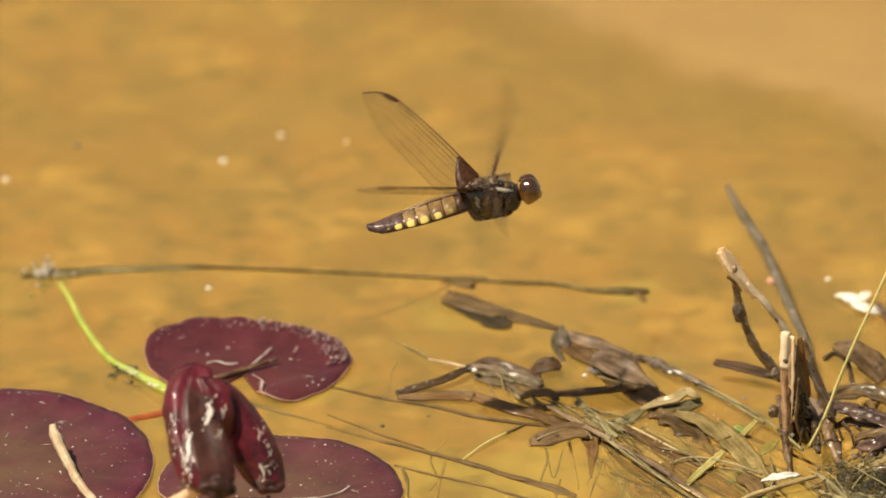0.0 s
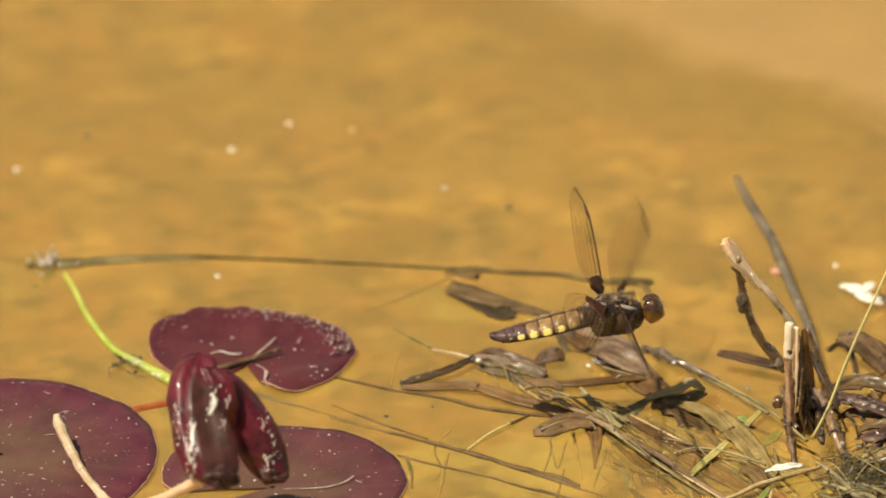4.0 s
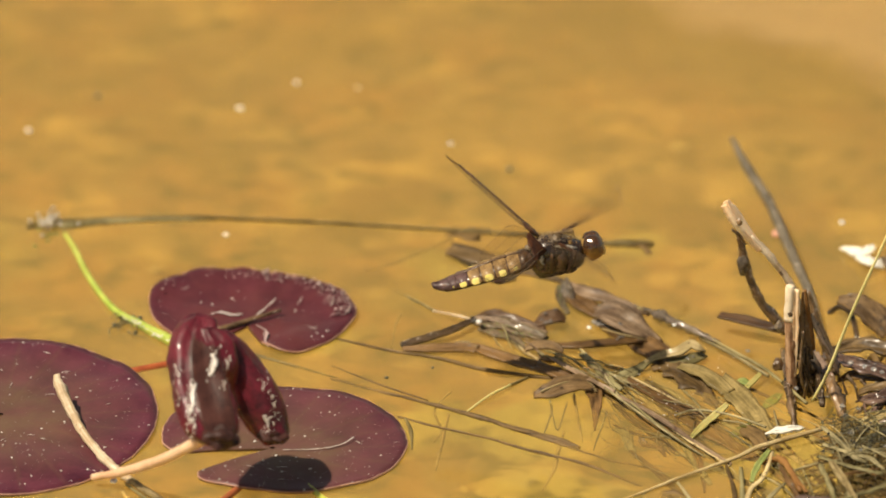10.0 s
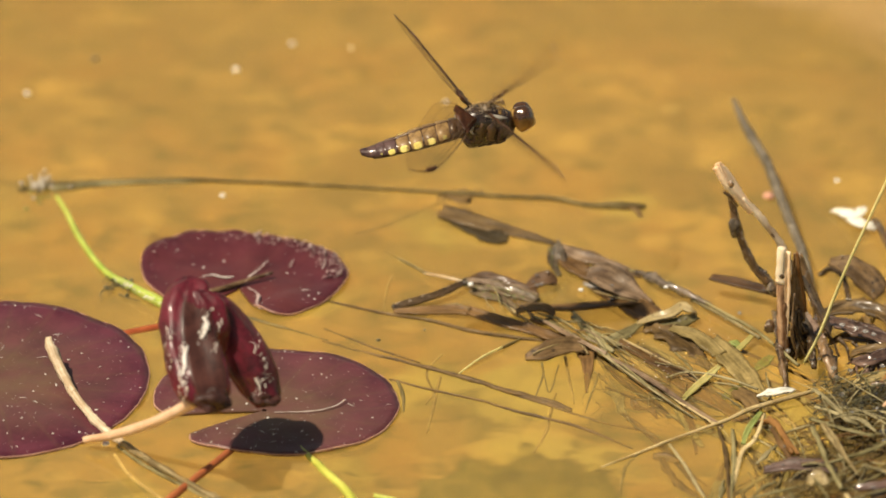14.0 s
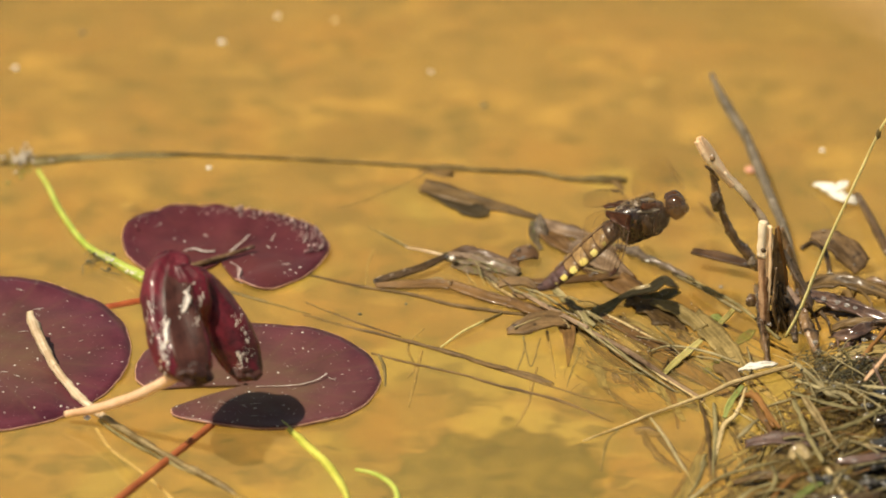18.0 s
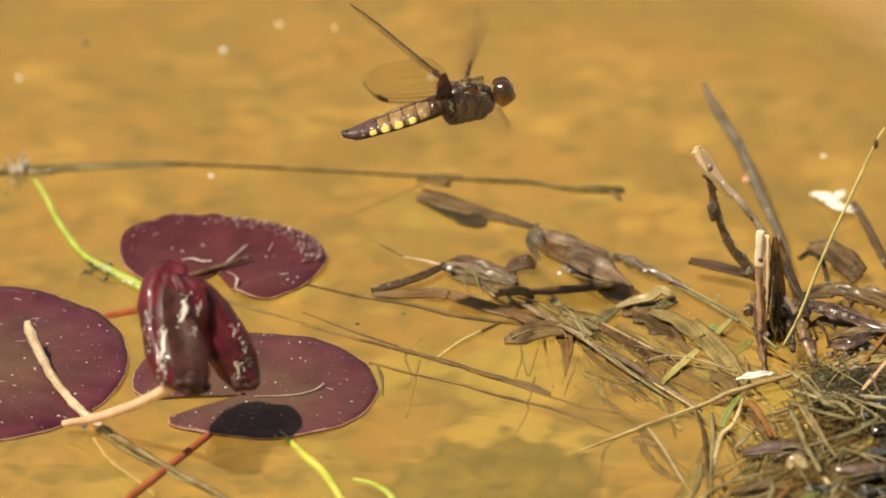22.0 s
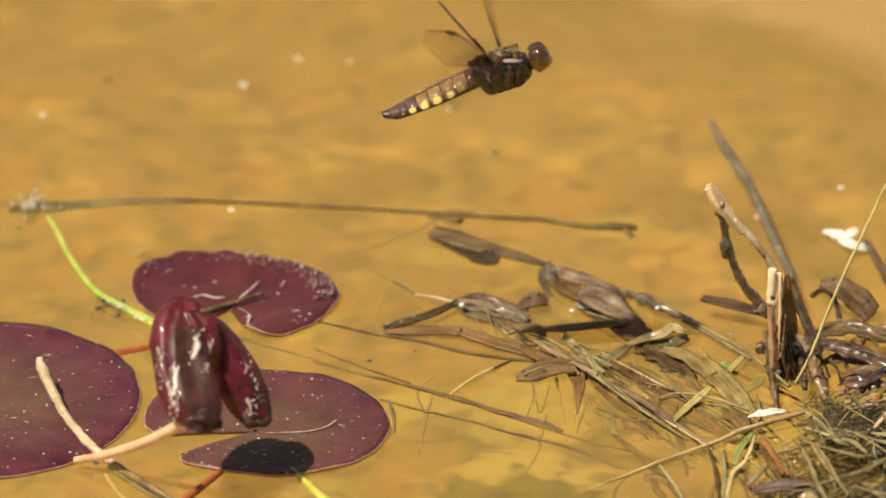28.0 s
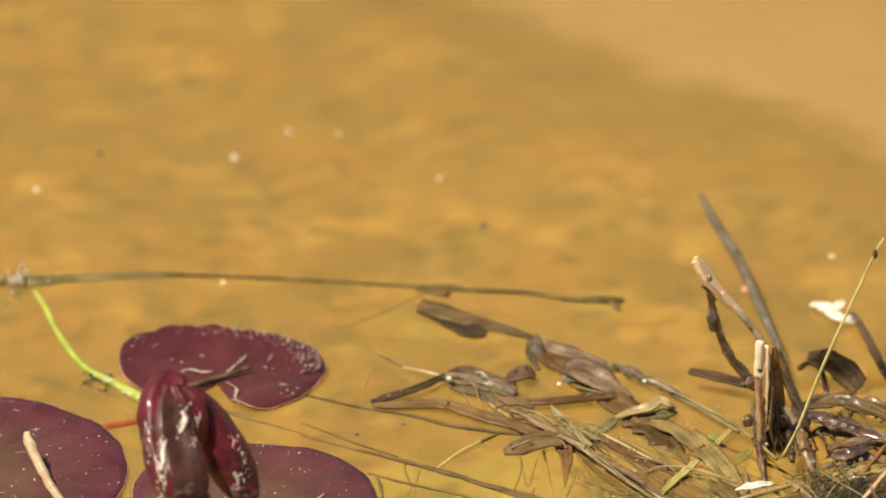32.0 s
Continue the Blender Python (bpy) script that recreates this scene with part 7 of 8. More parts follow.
DRIFTING = [
    (speck(0.0009, M_BUBBLE, (-0.05936, 0.10745, 0.00000), "white foam speck drifting on water", 1), (-0.05936, 0.10745, 0.00000), (-0.05049, 0.11368, 0.00000)),
    (speck(0.0007, M_CRUMB, (-0.04536, 0.12143, 0.00000), "pale speck drifting on water", 2), (-0.04536, 0.12143, 0.00000), (-0.03726, 0.12813, 0.00000)),
    (speck(0.0007, M_BUBBLE, (-0.06128, 0.03937, 0.00000), "white foam speck drifting on water", 3), (-0.06128, 0.03937, 0.00000), (-0.05181, 0.04641, -0.00000)),
    (speck(0.0007, M_BUBBLE, (0.08749, 0.04286, 0.00000), "white foam speck drifting on water", 4), (0.08749, 0.04286, 0.00000), (0.09525, 0.05956, 0.00000)),
    (speck(0.0007, M_CRUMB, (-0.00653, 0.08455, -0.00000), "pale speck drifting on water", 5), (-0.00653, 0.08455, -0.00000), (0.00020, 0.10196, 0.00000)),
    (speck(0.0009, M_SCALE, (-0.09574, 0.11620, -0.00000), "dark speck drifting on water", 6), (-0.09574, 0.11620, -0.00000), (-0.08388, 0.11568, -0.00000)),
    (speck(0.0008, M_CRUMB, (-0.11270, 0.09749, 0.00000), "grey speck drifting on water", 7), (-0.11270, 0.09749, 0.00000), (-0.09877, 0.09613, 0.00000)),
    (speck(0.0004, M_CRUMB, (-0.02907, 0.11772, -0.00000), "grey speck drifting on water", 8), (-0.02907, 0.11772, -0.00000), (-0.02471, 0.12714, 0.00000)),
    (speck(0.0009, M_SCALE, (0.00953, 0.07615, 0.00000), "dark speck drifting on water", 9), (0.00953, 0.07615, 0.00000), (0.01093, 0.07644, -0.00000)),
]
for size, hue, at, label, nm in (
    (0.0022, M_CREAM, (-0.08380, 0.24150, -0.24600), "cream petal sunk below the water", "sunk_petal"),
    (0.0017, M_CREAM, (0.05770, 0.31000, -0.24600), "yellowish leaf scrap sunk below the water", "sunk_petal"),
    (0.0005, M_SCALE, (-0.01906, -0.03071, 0.00010), "tiny dark seed on water", "floating_seed"),
    (0.0004, M_SCALE, (-0.00834, -0.02571, 0.00000), "tiny dark seed on water", "floating_seed"),
    (0.0009, M_BUBBLE, (-0.08061, -0.08266, 0.00150), "clear droplet on a straw", "water_droplet"),
    (0.0006, M_BUBBLE, (0.02833, -0.00874, 0.00160), "white foam bubble under a dead leaf", "foam_bubble"),
    (0.0007, M_DROP, (0.03059, -0.00855, 0.00240), "clear water droplet on a dead leaf", "water_droplet"),
    (0.0008, M_DROP, (0.02954, -0.00742, 0.00240), "clear water droplet on a dead leaf", "water_droplet"),
    (0.0006, M_DROP, (0.03191, -0.00855, 0.00240), "clear water droplet on a dead leaf", "water_droplet"),
    (0.0007, M_BUBBLE, (0.00246, -0.00924, 0.00340), "white foam bubble on a reed", "foam_bubble"),
    (0.0006, M_DROP, (0.06529, -0.02012, 0.00150), "clear water droplet on litter", "water_droplet"),
    (0.0005, M_BUBBLE, (0.04830, -0.01111, 0.00360), "white foam bubble on a stem", "foam_bubble"),
    (0.0005, M_BUBBLE, (0.07266, -0.01454, 0.00600), "white foam bubble on a stalk", "foam_bubble"),
):
    speck(size, hue, at, label, size * 9000, nm)


# ---- dragonfly ----
def loft(stations, sides=22, bm=None, start=0.0, end=2 * math.pi, boxy=1.0):
    """A body lofted along x: (x, z, half width, half height up, half height down)."""
    bm = bm or bmesh.new()
    whole = end - start > 6.2
    loops = []
    for x, z, w, hu, hd in stations:
        loop = []
        for j in range(sides if whole else sides + 1):
            a = start + (end - start) * j / sides
            s = math.sin(a)
            c = math.cos(a)
            c, s = math.copysign(abs(c) ** boxy, c), math.copysign(abs(s) ** boxy, s)
            loop.append(Vector((x, w * c, z + (hu if s > 0 else hd) * s)))
        loops.append(loop)
    rings(bm, loops, whole, whole)
    return bm




def mm(rows):
    return [tuple(v * MM for v in r) for r in rows]


def wing_outline(hind):
    """Front and rear edge of a wing, chord over span."""
    n = 28
    span = 0.0335 if hind else 0.0345
    out = []
    for i in range(n + 1):
        s = i / n
        front = 0.0012 + 0.0010 * math.sin(s * math.pi * 0.9) - 0.0042 * max(0.0, (s - 0.80) / 0.20) ** 2.2
        if hind:
            back = -0.0020 - 0.0072 * math.sin(min(1.0, (s + 0.06) * 3.6) * math.pi / 2) * (1 - 0.42 * s)
        else:
            back = -0.0010 - 0.0056 * math.sin(min(1.0, s * 2.2) * math.pi / 2) * (1 - 0.12 * s)
        tip = max(0.0, (s - 0.66) / 0.34)
        back = front + (back - front) * math.sqrt(max(0.0, 1 - tip**2.4)) - 0.00005
        out.append((s * span, front, back))
    return out


def wing(parent, side, hind):
    edge = wing_outline(hind)
    nc = 10

    def at(i, k):
        y, f, b = edge[i]
        c = k / nc
        return Vector((f + (b - f) * c, side * y, (0.00022 if k % 2 else -0.00022) * (1 - c) * (1 - 0.6 * i / len(edge))))

    root = part("wing", _grid(edge, nc, at), M_WING, parent, "clear hind wing" if hind else "clear fore wing", smooth=True)
    bm = bmesh.new()
    last = len(edge) - 1
    for k, stop, r in ((0, last, 0.00015), (1, last - 2, 0.00010), (2, last - 4, 0.00007), (3, last - 8, 0.00004), (4, last - 3, 0.00004), (6, last - 5, 0.00004), (8, last - 9, 0.00004), (10, last, 0.00004)):
        tube([at(i, k) for i in range(0, stop + 1, 2)], r, 5, 0, steps=2, bm=bm)
    for i in range(2, last - 1):
        for k in range(0, nc, 2):
            if (i + k // 2) % 2:
                tube([at(i, k), at(i, k + 1), at(i, k + 2)], 0.000016, 4, 0, steps=1, bm=bm)
    part("venation", bm, M_VEIN, root)
    bm = bmesh.new()
    loops = []
    reach = 7
    for i in range(0, reach):
        y, f, b = edge[i]
        cut = 1 - (i / (reach - 1)) ** 1.1 * (0.93 if hind else 0.85)
        loops.append([Vector((f + (b - f) * c * cut * (0.98 if hind else 0.55), side * (y + 0.0002), 0.00016 * sgn + (0.00022 if i % 2 else -0.00022))) for sgn in (1, -1) for c in ((0, 0.3, 0.6, 1) if sgn > 0 else (1, 0.6, 0.3, 0))])
    rings(bm, loops)
    part("base_patch", bm, M_PATCH, root, "dark brown wing base")
    y0, f0, b0 = edge[int(last * 0.80)]
    y1, f1, b1 = edge[int(last * 0.80) + 3]
    bm = bmesh.new()
    blade([(f0 - 0.0004, side * y0, 0), ((f0 + f1) / 2 - 0.0004, side * (y0 + y1) / 2, 0), (f1 - 0.0004, side * y1, 0)], [0.0008, 0.0011, 0.0008], 0.0003, 0, 0, 0, bm=bm)
    part("wing_mark", bm, M_PATCH, root, "dark mark near the wing tip")
    return root


def _grid(edge, nc, at):
    bm = bmesh.new()
    rows = [[bm.verts.new(at(i, k)) for k in range(nc + 1)] for i in range(len(edge))]
    for a, b in zip(rows, rows[1:]):
        for k in range(nc):
            bm.faces.new((a[k], a[k + 1], b[k + 1], b[k]))
    return bm


def dragonfly():
    fly = thing("dragonfly", (0, -0.03039, 0.05), "hovering brown broad-bodied dragonfly with yellow side spots", "dragonfly")
    # thorax
    part("thorax", loft(mm([(-1.0, 0.2, 1.3, 1.6, 1.6), (0.0, 0.2, 2.3, 2.9, 4.3), (0.8, 0.2, 2.9, 3.6, 5.4), (2.0, 0.2, 3.3, 4.2, 5.5), (4.0, 0.2, 3.6, 4.4, 5.2), (7.0, 0.0, 3.5, 3.7, 4.8), (9.4, -0.1, 3.1, 2.9, 4.4), (10.8, -0.1, 2.6, 2.3, 4.0), (11.6, -0.1, 1.9, 1.8, 3.3), (12.2, 0.0, 1.3, 1.3, 2.0), (12.8, 0.2, 1.0, 1.1, 1.2)]), 36, boxy=0.72), M_THORAX, fly)
    bm = bmesh.new()
    for x, y, z, w in ((0.6, 0.0, 2.9, 1.3), (1.8, 1.2, 3.5, 1.0), (1.8, -1.2, 3.5, 1.0), (3.0, 0.0, 4.0, 1.2), (4.4, 1.4, 3.9, 0.9), (4.4, -1.4, 3.9, 0.9), (5.8, 0.0, 3.8, 1.3), (7.2, 0.9, 3.1, 0.8), (7.2, -0.9, 3.1, 0.8)):
        lump(bm, (x * MM, y * MM, z * MM), (w * 1.2 * MM, w * MM, w * 0.45 * MM), x, 3, 0.7)
    part("wing_saddle", bm, M_SADDLE, fly, "greyish tan back between the wings")
    for s in (1, -1):
        for x0, tilt in ((4.4, 1.7), (7.4, 1.6)):
            pts = mm([(x0, s * 3.36, 2.0), (x0 - tilt * 0.4, s * 3.56, 0.2), (x0 - tilt, s * 3.42, -2.8)])
            part("side_panel", tube(pts, [0.0006, 0.0015, 0.0011], 8, 0.35, 0.3), M_PANEL, fly, "warm brown flank panel")
        pts = mm([(9.8, s * 3.0, 1.6), (8.6, s * 3.5, -0.6), (7.4, s * 3.4, -3.6)])
        part("seam", tube(pts, [0.0003, 0.0005, 0.0003], 6, 0.1), M_BELLY, fly)
    for s in (1, -1):
        pts = mm([(1.6, s * 3.3, 2.4), (2.1, s * 3.5, 1.4), (1.8, s * 3.5, 0.5), (2.3, s * 3.5, -0.4)])
        part("wing_ridge", tube(pts, [0.0003, 0.0005, 0.0004, 0.0002], 7, 0.3), M_STRIPE, fly, "pale ridge below the wing base")
        pts = mm([(5.4, s * 2.75, 3.35), (7.0, s * 2.75, 3.0), (8.8, s * 2.55, 2.3), (10.4, s * 2.0, 1.6)])
        part("shoulder_stripe", tube(pts, [0.0003, 0.0008, 0.0009, 0.0004], 7, 0.15, 0.5), M_STRIPE, fly, "pale grey shoulder stripe")
    bm = bmesh.new()
    for x, y, z, w in ((8.6, 0.9, 2.5, 1.0), (8.6, -0.9, 2.5, 1.0), (9.8, 0.7, 2.0, 0.8), (9.8, -0.7, 2.0, 0.8)):
        lump(bm, (x * MM, y * MM, z * MM), (w * 1.2 * MM, w * MM, w * 0.5 * MM), x + y, 3, 0.5)
    part("collar", bm, M_FACE, fly, "ochre brown collar behind the head")
    rnd = random.Random(6)
    bm = bmesh.new()
    for i in range(620):
        x, a = rnd.uniform(-0.5, 10.6), rnd.gauss(math.pi / 2, 0.65)
        k = math.sin(min(1, (x + 1.5) / 6) * math.pi / 2)
        w = Vector((x, 3.3 * k * math.cos(a), 0.2 + 4.2 * k * math.sin(a)))
        d = Vector((rnd.gauss(-0.4, 0.3), 1.0 * math.cos(a), 1.0 * math.sin(a))).normalized() * rnd.uniform(0.6, 1.3)
        tube([w * MM, (w + d) * MM], [0.00006, 0.00002], 3, 0, steps=1, bm=bm)
    tagged(part("hair", bm, M_FUZZ, fly, "fine tan hair on the thorax"), kind="stuff")
    # head
    head = part("head", loft(mm([(11.6, 0.2, 1.2, 1.2, 1.2), (12.4, 0.2, 2.6, 2.2, 2.4), (13.6, 0.1, 2.9, 2.4, 2.8), (15.4, -0.3, 2.2, 1.8, 2.6), (16.6, -0.8, 1.3, 1.0, 1.7), (17.0, -1.0, 0.6, 0.5, 0.8)]), 20), M_FACE, fly, "ochre face")
    for s in (1, -1):
        bm = bmesh.new()
        lump(bm, (0.0142, s * 0.0010, 0.0002), (0.0026, 0.0026, 0.0032), 1, 4, 0.10)
        part("eye", bm, M_EYE, head, "glossy brown compound eye")
        part("antenna", tube(mm([(16.0, s * 0.7, 0.6), (16.7, s * 0.9, 1.0), (17.3, s * 1.1, 1.1)]), [0.00012, 0.00006], 4, 0, steps=2), M_BELLY, head)
    # legs folded under the thorax
    for i, x in enumerate((7.8, 5.6, 3.6)):
        for s in (1, -1):
            part("leg", tube(mm([(x, s * 1.6, -3.0), (x + 1.6, s * 2.5, -3.5), (x + 0.2, s * 2.4, -4.3), (x - 1.6, s * 1.6, -4.6)]), [0.00035, 0.0003, 0.00022, 0.0001], 6, 0, steps=4), M_BELLY, fly)
    # abdomen
    prof = [(0.6, 2.6, 2.2, 2.2), (-1.0, 3.1, 2.4, 2.1), (-3.0, 3.6, 2.4, 2.0), (-6.0, 3.9, 2.4, 1.8), (-9.0, 4.0, 2.4, 1.7), (-12.0, 3.8, 2.2, 1.6), (-15.0, 3.3, 1.9, 1.5), (-18.0, 2.9, 1.8, 1.4), (-20.5, 2.3, 1.6, 1.2), (-22.4, 1.7, 1.3, 0.9), (-23.2, 1.0, 0.8, 0.6)]

    def at_x(x):
        xs = [p[0] for p in prof][::-1]
        return [float(np.interp(x, xs, [p[k] for p in prof][::-1])) for k in (1, 2, 3)]

    abdomen = part("abdomen", loft(mm([(x, 0, *[v * 0.985 for v in at_x(x)]) for x in np.linspace(0.6, -21.5, 30)]), 22), M_BELLY, fly, "broad flattened ochre abdomen")
    cuts = [-0.8, -2.8, -5.9, -9.2, -12.4, -15.5, -18.3, -20.3]
    for a, b in zip(cuts, cuts[1:]):
        rows = []
        for k, grow in ((0.04, 0.95), (0.16, 1.02), (0.5, 1.035), (0.84, 1.06), (0.96, 0.97)):
            x = a + (b - a) * k
            w, hu, hd = at_x(x)
            rows.append((x, 0.04, w * grow * 1.0, hu * grow * 1.02, hd * grow))
        part("segment", loft(mm(rows), 18, start=0.05, end=math.pi - 0.05), M_PANEL if a > -1 else M_OCHRE if b > -18 else M_TAIL, abdomen)
    part("back_ridge", tube(mm([(x, 0, at_x(x)[1] * 1.045 + 0.04) for x in np.linspace(-2.0, -18.0, 9)]), [0.00018, 0.00026, 0.0002], 6, 0.2), M_BELLY, abdomen, "dark line along the back")
    part("tail_tip", loft(mm([(-19.2, 0, *[v * 1.04 for v in at_x(-19.2)]), (-20.6, 0.1, *[v * 1.05 for v in at_x(-20.8)]), (-21.6, 0.30, 1.9, 1.4, 1.1), (-22.6, 0.55, 1.5, 1.2, 0.9), (-23.3, 0.9, 1.25, 1.0, 0.8), (-23.8, 1.15, 1.0, 0.8, 0.7), (-24.0, 1.25, 0.5, 0.4, 0.4)]), 16), M_TAIL, abdomen, "purple brown tail end")
    for i, (a, b) in enumerate(zip(cuts, cuts[1:])):
        for s in (1, -1):
            x = (a + b) / 2
            w, hu, hd = at_x(x)
            if i == 0:
                continue
            long = (0.0, 0.55, 0.92, 1.00, 0.97, 0.84, 0.30)[i]
            tall = (0.0, 0.48, 0.76, 0.82, 0.78, 0.62, 0.26)[i]
            bm = bmesh.new()
            got = bmesh.ops.create_icosphere(bm, subdivisions=3, radius=1.0)
            for v in got["verts"]:
                q = v.co.copy()
                k = 1 + 0.08 * noise.noise(q * 2 + Vector((i, s, 0)))
                v.co = Vector((math.copysign(abs(q.x) ** 0.62, q.x) * long * k, math.copysign(abs(q.y) ** 0.62, q.y) * tall * k, q.z * 0.16)) * MM
            spot = part("spot", bm, M_SPOT if 1 < i < 6 else M_DULLSPOT, abdomen, "lemon yellow side spot" if 1 < i < 6 else "small dull yellow spot")
            ang = 0.27
            spot.matrix_basis = Matrix.Translation((x * MM, s * w * 1.02 * math.cos(ang) * MM, (0.04 + hu * 1.02 * math.sin(ang)) * MM)) @ Euler((-s * radians(66), 0, 0)).to_matrix().to_4x4()
    wings = {(side, hind): wing(fly, side, hind) for side in (1, -1) for hind in (False, True)}
    return fly, abdomen, wings


FLY, ABDOMEN, WINGS = dragonfly()

# flap and sweep of each wing, second by second, in degrees: above the level, and forward of square; then the twist
FAR_HIND = ((49, 1, 29, 15, 20, 24, 29, -5, 19, 32, 21, 10, -1, 35, 20, 16, 11, 7, -20, -6, 6, 6, 23, 16, 27, -7, -4, 0, -4, -19, -13, -13, -13),
            (-37, -14, 8, 11, 0, -12, -23, 31, -4, -35, -29, -11, 19, -2, -21, -21, -22, -22, -5, 15, -26, 5, -31, 3, -34, 12, 10, 7, -11, 22, 8, 8, 8),
            (14, 48, 4, 88, 56, 62, 68, -30, 74, -6, 58, 64, -38, 80, 60, 57, 55, 52, 14, -46, 48, 72, 58, 8, 60, 76, 74, 72, 70, 52, 16, 16, 16))
FAR_FORE = ((12, -31, -9, 12, 8, 3, -1, 1, -22, 21, -14, -6, 1, -48, -5, -8, -11, -14, -24, -2, -14, 3, 1, 11, -10, -6, -6, -2, 2, -22, -17, -17, -17),
            (18, 46, 11, 12, 21, 31, 40, 29, 6, 8, 35, 30, 22, -12, 39, 34, 28, 23, 19, 13, 23, 7, 15, 3, 24, 9, 6, 4, 1, 25, 10, 10, 10),
            (-62, 84, 80, 84, 46, 8, -30, -4, 16, 84, -12, -28, -38, 18, -26, -23, -21, -18, 62, -54, 40, 40, -54, 10, 28, 14, 37, 60, 84, 62, 22, 22, 22))
NEAR_HIND = ((41, 29, 2, 1, 9, 16, 24, -13, 46, 34, 17, 3, -20, 57, 5, 8, 11, 14, 5, -6, 54, -9, 36, -10, 38, -22, 4, 29, 47, -39, 9, 9, 9),
             (-53, -34, -11, -10, -18, -25, -33, 5, -11, -46, -28, -20, 15, -15, -29, -25, -22, -18, -16, -7, -35, 6, -37, 6, -26, 26, 15, 3, -14, 28, 1, 1, 1),
             (8, 82, 80, 14, 33, 53, 72, 68, 44, 18, 54, 24, 60, -12, 36, 35, 35, 34, 26, 14, -44, -2, 84, -2, -56, -16, -11, -5, 10, 6, 14, 14, 14))
NEAR_FORE = ((12, -6, 5, -8, -4, -1, 3, -7, -3, 32, 11, 5, 13, -2, -7, -3, 0, 4, 13, -4, 25, -15, 10, -24, 5, 10, 12, 15, 17, -3, 16, 16, 16),
             (-4, 32, -6, 2, 5, 7, 10, 26, -17, -17, 16, 22, 13, -18, 24, 22, 21, 19, 30, -3, 2, 10, 10, 17, 29, 35, 14, -8, -29, 28, 14, 14, 14),
             (68, -34, 12, 68, 63, 59, 54, -28, 16, 84, 28, 34, 60, 16, 46, 29, 11, -6, -48, 12, 14, -6, -16, -8, -6, -14, 10, 34, 58, -30, -28, -28, -28))
def wing_pose(side, hind, t):
    """Eight beats a second, through the given angles at every full second."""
    flap, sweep, twist_table = (FAR_HIND if hind else FAR_FORE) if side > 0 else (NEAR_HIND if hind else NEAR_FORE)
    lead = radians(72 if hind else -16)
    beat = 40 * (math.sin(16 * math.pi * t + lead) - math.sin(lead))
    whole = range(33)
    a = float(np.interp(t, whole, flap)) + beat
    sw = float(np.interp(t, whole, sweep)) - 0.3 * beat
    twist = float(np.interp(t, whole, twist_table)) + 0.4 * beat
    hinge = Vector((0.0030 if hind else 0.0062, side * 0.0020, 0.0036))
    turn = Matrix.Rotation(radians(a) * side, 4, "X") @ Matrix.Rotation(radians(-sw) * side, 4, "Z") @ Matrix.Rotation(radians(twist), 4, "Y")
    return Matrix.Translation(hinge) @ turn


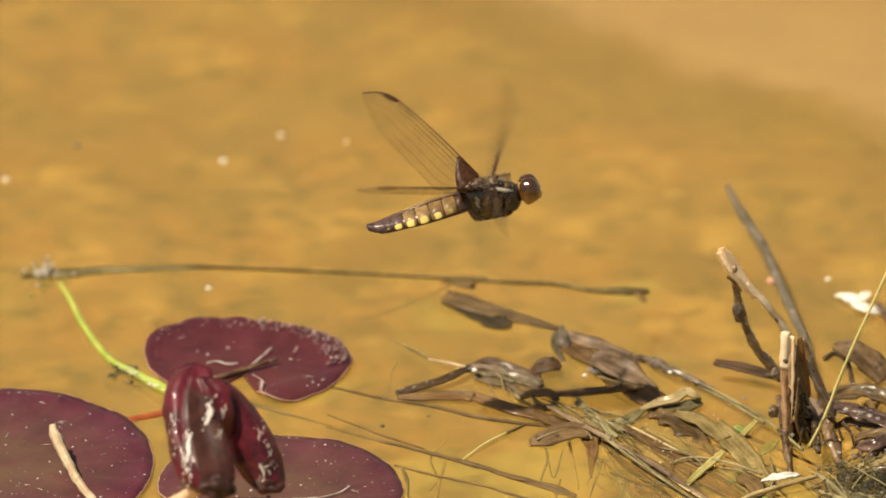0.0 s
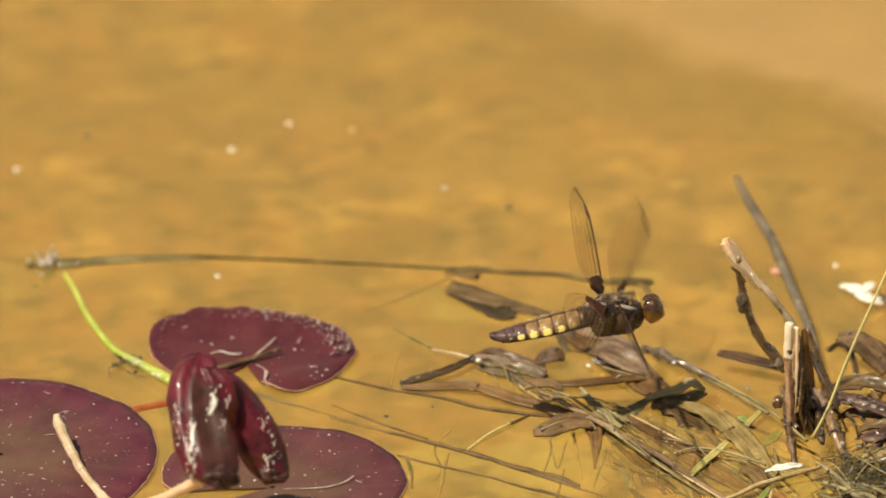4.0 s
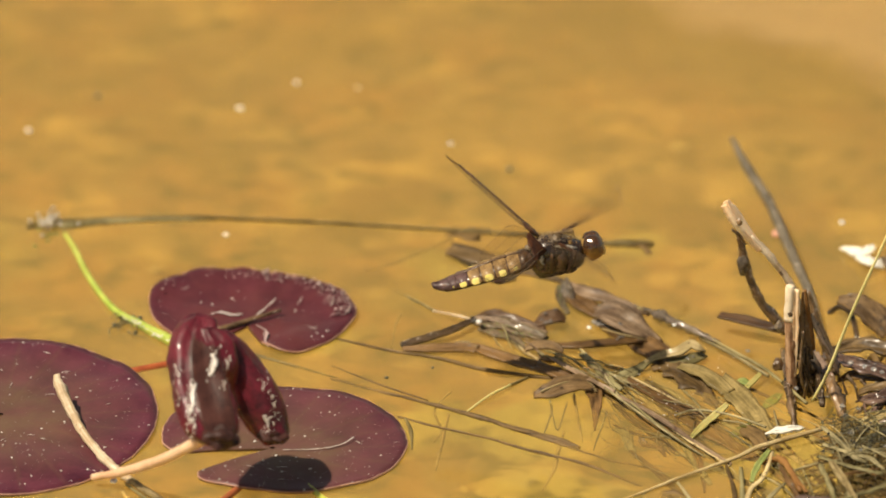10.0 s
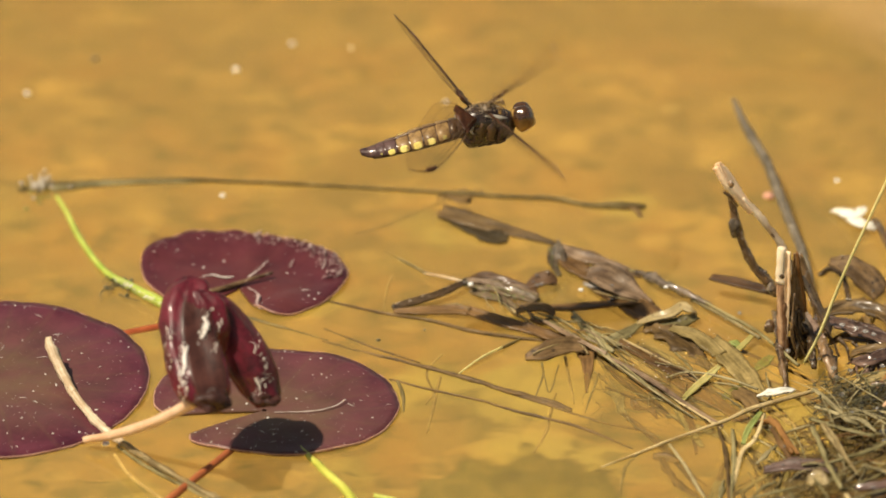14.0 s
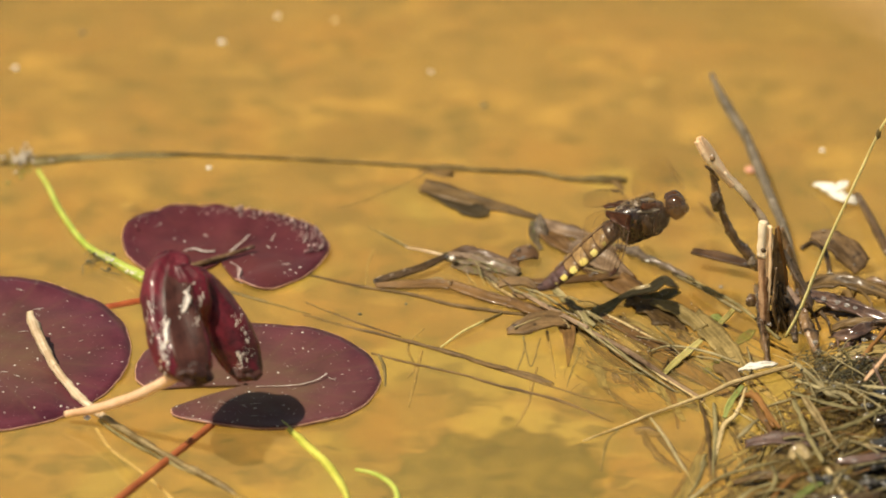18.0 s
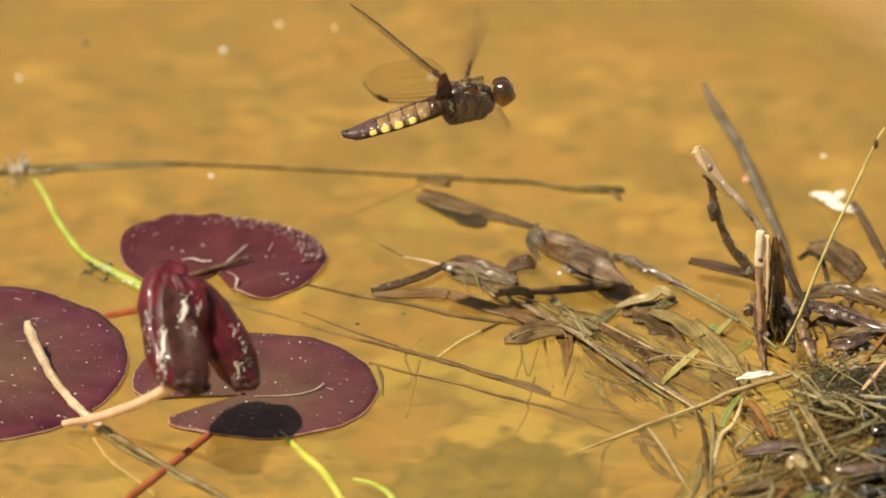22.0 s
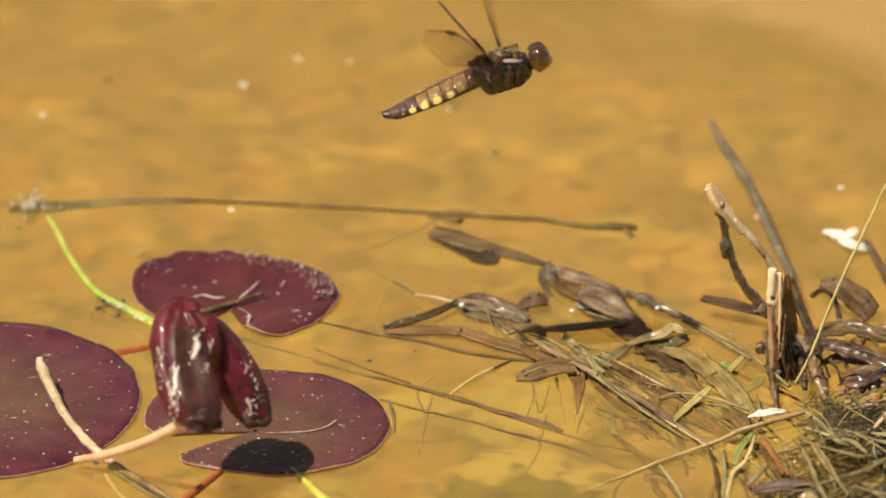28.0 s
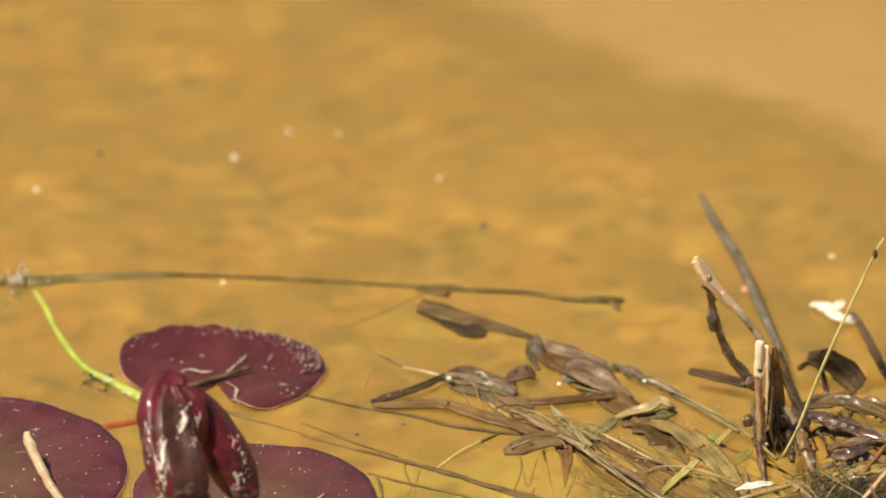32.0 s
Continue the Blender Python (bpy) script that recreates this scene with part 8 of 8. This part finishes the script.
def motions():
    rows = [  # seconds, x, z, pitch of the body, bend of the abdomen
        (0, 0.00107, 0.05859, 7.75, 8.0),
        (0.5, -0.00120, 0.05931, 5.11, 8.0),
        (1, -0.00303, 0.05879, 7.09, 8.0),
        (1.5, -0.00218, 0.06122, 0.30, 8.0),
        (2, -0.00469, 0.05431, -1.60, 8.0),
        (2.5, -0.00434, 0.04033, 3.42, 8.0),
        (3, 0.00482, 0.03473, 4.49, 8.0),
        (3.5, 0.01605, 0.03173, 1.64, 8.0),
        (4.4, 0.03766, 0.02364, 10.49, 8.0),
        (4.6, 0.04106, 0.02385, 16.57, 24.0),
        (4.8, 0.04335, 0.02397, 23.79, 50.0),
        (4.9, 0.04459, 0.02293, 29.69, 50.0),
        (5, 0.04616, 0.02263, 38.78, 43.0),
        (5.2, 0.04424, 0.02832, 29.18, 38.0),
        (5.5, 0.03385, 0.04039, 21.76, 8.0),
        (6, 0.01053, 0.04918, 11.70, 8.0),
        (6.5, 0.00143, 0.05459, 11.94, 8.0),
        (7, -0.00234, 0.05927, 5.95, 8.0),
        (7.5, -0.00231, 0.05948, 9.47, 8.0),
        (8, -0.00363, 0.05934, 8.58, 8.0),
        (8.5, -0.00604, 0.05519, 6.76, 8.0),
        (9, -0.00621, 0.04051, 8.75, 8.0),
        (9.5, 0.00258, 0.03784, -0.33, 8.0),
        (10, 0.01474, 0.03130, 8.78, 8.0),
        (10.5, 0.02585, 0.02691, 4.39, 8.0),
        (10.8, 0.03373, 0.02555, 9.82, 8.0),
        (11, 0.03766, 0.02364, 10.49, 8.0),
        (11.2, 0.04106, 0.02385, 16.57, 24.0),
        (11.4, 0.04335, 0.02397, 23.79, 50.0),
        (11.5, 0.04459, 0.02293, 29.69, 50.0),
        (11.6, 0.04616, 0.02263, 38.78, 43.0),
        (11.8, 0.04424, 0.02832, 29.18, 38.0),
        (12, 0.03973, 0.03543, 24.66, 18.0),
        (12.2, 0.03048, 0.04235, 12.27, 14.0),
        (12.5, 0.01923, 0.04644, 4.97, 8.0),
        (13, 0.00573, 0.04954, 10.31, 8.0),
        (13.5, 0.00246, 0.04955, 11.86, 8.0),
        (14, 0.00039, 0.05541, 6.84, 8.0),
        (14.5, -0.00154, 0.05569, 6.24, 8.0),
        (16.5, 0.00704, 0.03024, 12.14, 8.0),
        (17, 0.01716, 0.02787, 12.03, 8.0),
        (17.5, 0.02557, 0.02514, 6.96, 8.0),
        (17.8, 0.03482, 0.02368, 13.46, 12.0),
        (18, 0.04071, 0.02295, 18.62, 24.0),
        (18.2, 0.04585, 0.02169, 35.59, 37.0),
        (18.4, 0.04785, 0.02315, 38.43, 30.0),
        (18.5, 0.04767, 0.02504, 33.05, 30.0),
        (18.6, 0.04506, 0.02940, 30.90, 25.0),
        (18.8, 0.03723, 0.03589, 20.77, 12.0),
        (19, 0.02850, 0.04091, 9.46, 8.0),
        (19.5, 0.01324, 0.04557, 15.75, 8.0),
        (20, 0.00594, 0.04888, 14.80, 8.0),
        (20.5, 0.00215, 0.05305, 10.55, 8.0),
        (21, -0.00037, 0.05377, 8.95, 8.0),
        (21.5, 0.00008, 0.05487, 6.55, 8.0),
        (22, 0.00072, 0.05699, 9.70, 8.0),
        (22.5, -0.00205, 0.05482, 9.14, 8.0),
        (23, -0.00626, 0.04540, 9.17, 8.0),
        (23.5, -0.00792, 0.03853, 11.68, 8.0),
        (24, -0.00382, 0.03528, 9.88, 8.0),
        (24.5, 0.00497, 0.03448, 4.70, 8.0),
        (25, 0.01622, 0.02896, 6.86, 8.0),
        (25.5, 0.02887, 0.02620, 4.82, 8.0),
        (26, 0.04106, 0.02385, 16.57, 24.0),
        (26.2, 0.04335, 0.02397, 23.79, 50.0),
        (26.3, 0.04459, 0.02293, 29.69, 50.0),
        (26.4, 0.04616, 0.02263, 38.78, 43.0),
        (26.6, 0.04424, 0.02832, 29.18, 38.0),
        (26.8, 0.03973, 0.03543, 24.66, 18.0),
        (27, 0.03048, 0.04235, 12.27, 14.0),
        (27.5, 0.01601, 0.06134, 21.32, 8.0),
        (28, 0.00639, 0.07391, 16.00, 8.0),
        (28.5, 0.00151, 0.08228, 20.66, 8.0),
        (29, -0.00001, 0.09036, 12.89, 8.0),
        (29.5, 0.00302, 0.09289, 14.45, 8.0),
        (30, 0.00651, 0.09898, 14.70, 8.0),
        (30.5, 0.01398, 0.10826, 15.77, 8.0),
        (31, 0.02200, 0.12500, 20.00, 8.0),
        (31.5, 0.03000, 0.14000, 18.00, 8.0),
        (32, 0.03600, 0.15200, 16.00, 8.0),
    ]
    walk(FLY, [(t, pose(x, -0.03039, z, 0, -p, 7)) for t, x, z, p, b in rows])
    walk(ABDOMEN, [(t, pose(0, 0, 0, 0, -b, 0)) for t, x, z, p, b in rows])
    for (side, hind), ob in WINGS.items():
        walk(ob, [(k / FPS, wing_pose(side, hind, k / FPS)) for k in range(32 * FPS + 1)])
    # the long reed sways about its foot, in degrees
    foot, home = Matrix.Translation((0.08317, -0.01439, 0.0)), REED.matrix_basis.copy()
    walk(REED, [(t, foot @ pose(0, 0, 0, 0, 0, a) @ foot.inverted() @ home) for t, a in (
        (0, 0.45), (1, 0.18), (2, -0.09), (3, -0.27), (4.5, -0.3), (6, -0.36), (7, -0.45), (8, -0.18), (9, 0.0), (10, 0.49), (11, 0.40), (12, -0.09),
        (13, -0.81), (14, -1.08), (15.2, -1.0), (16.5, -0.9), (17, -0.81), (18, -0.49), (19, -0.27), (20, -0.18), (21, -0.09), (22, 0.31), (23, 0.49), (24, 0.9),
        (25, 1.42), (26.2, 1.4), (27.5, 1.25), (28, 1.08), (29, 0.63), (30, 0.40), (31, 0.49), (32, 0.63))])
    for ob, a, b in DRIFTING:
        walk(ob, [(0.0, Matrix.Translation(a)), (32.0, Matrix.Translation(b))])


motions()
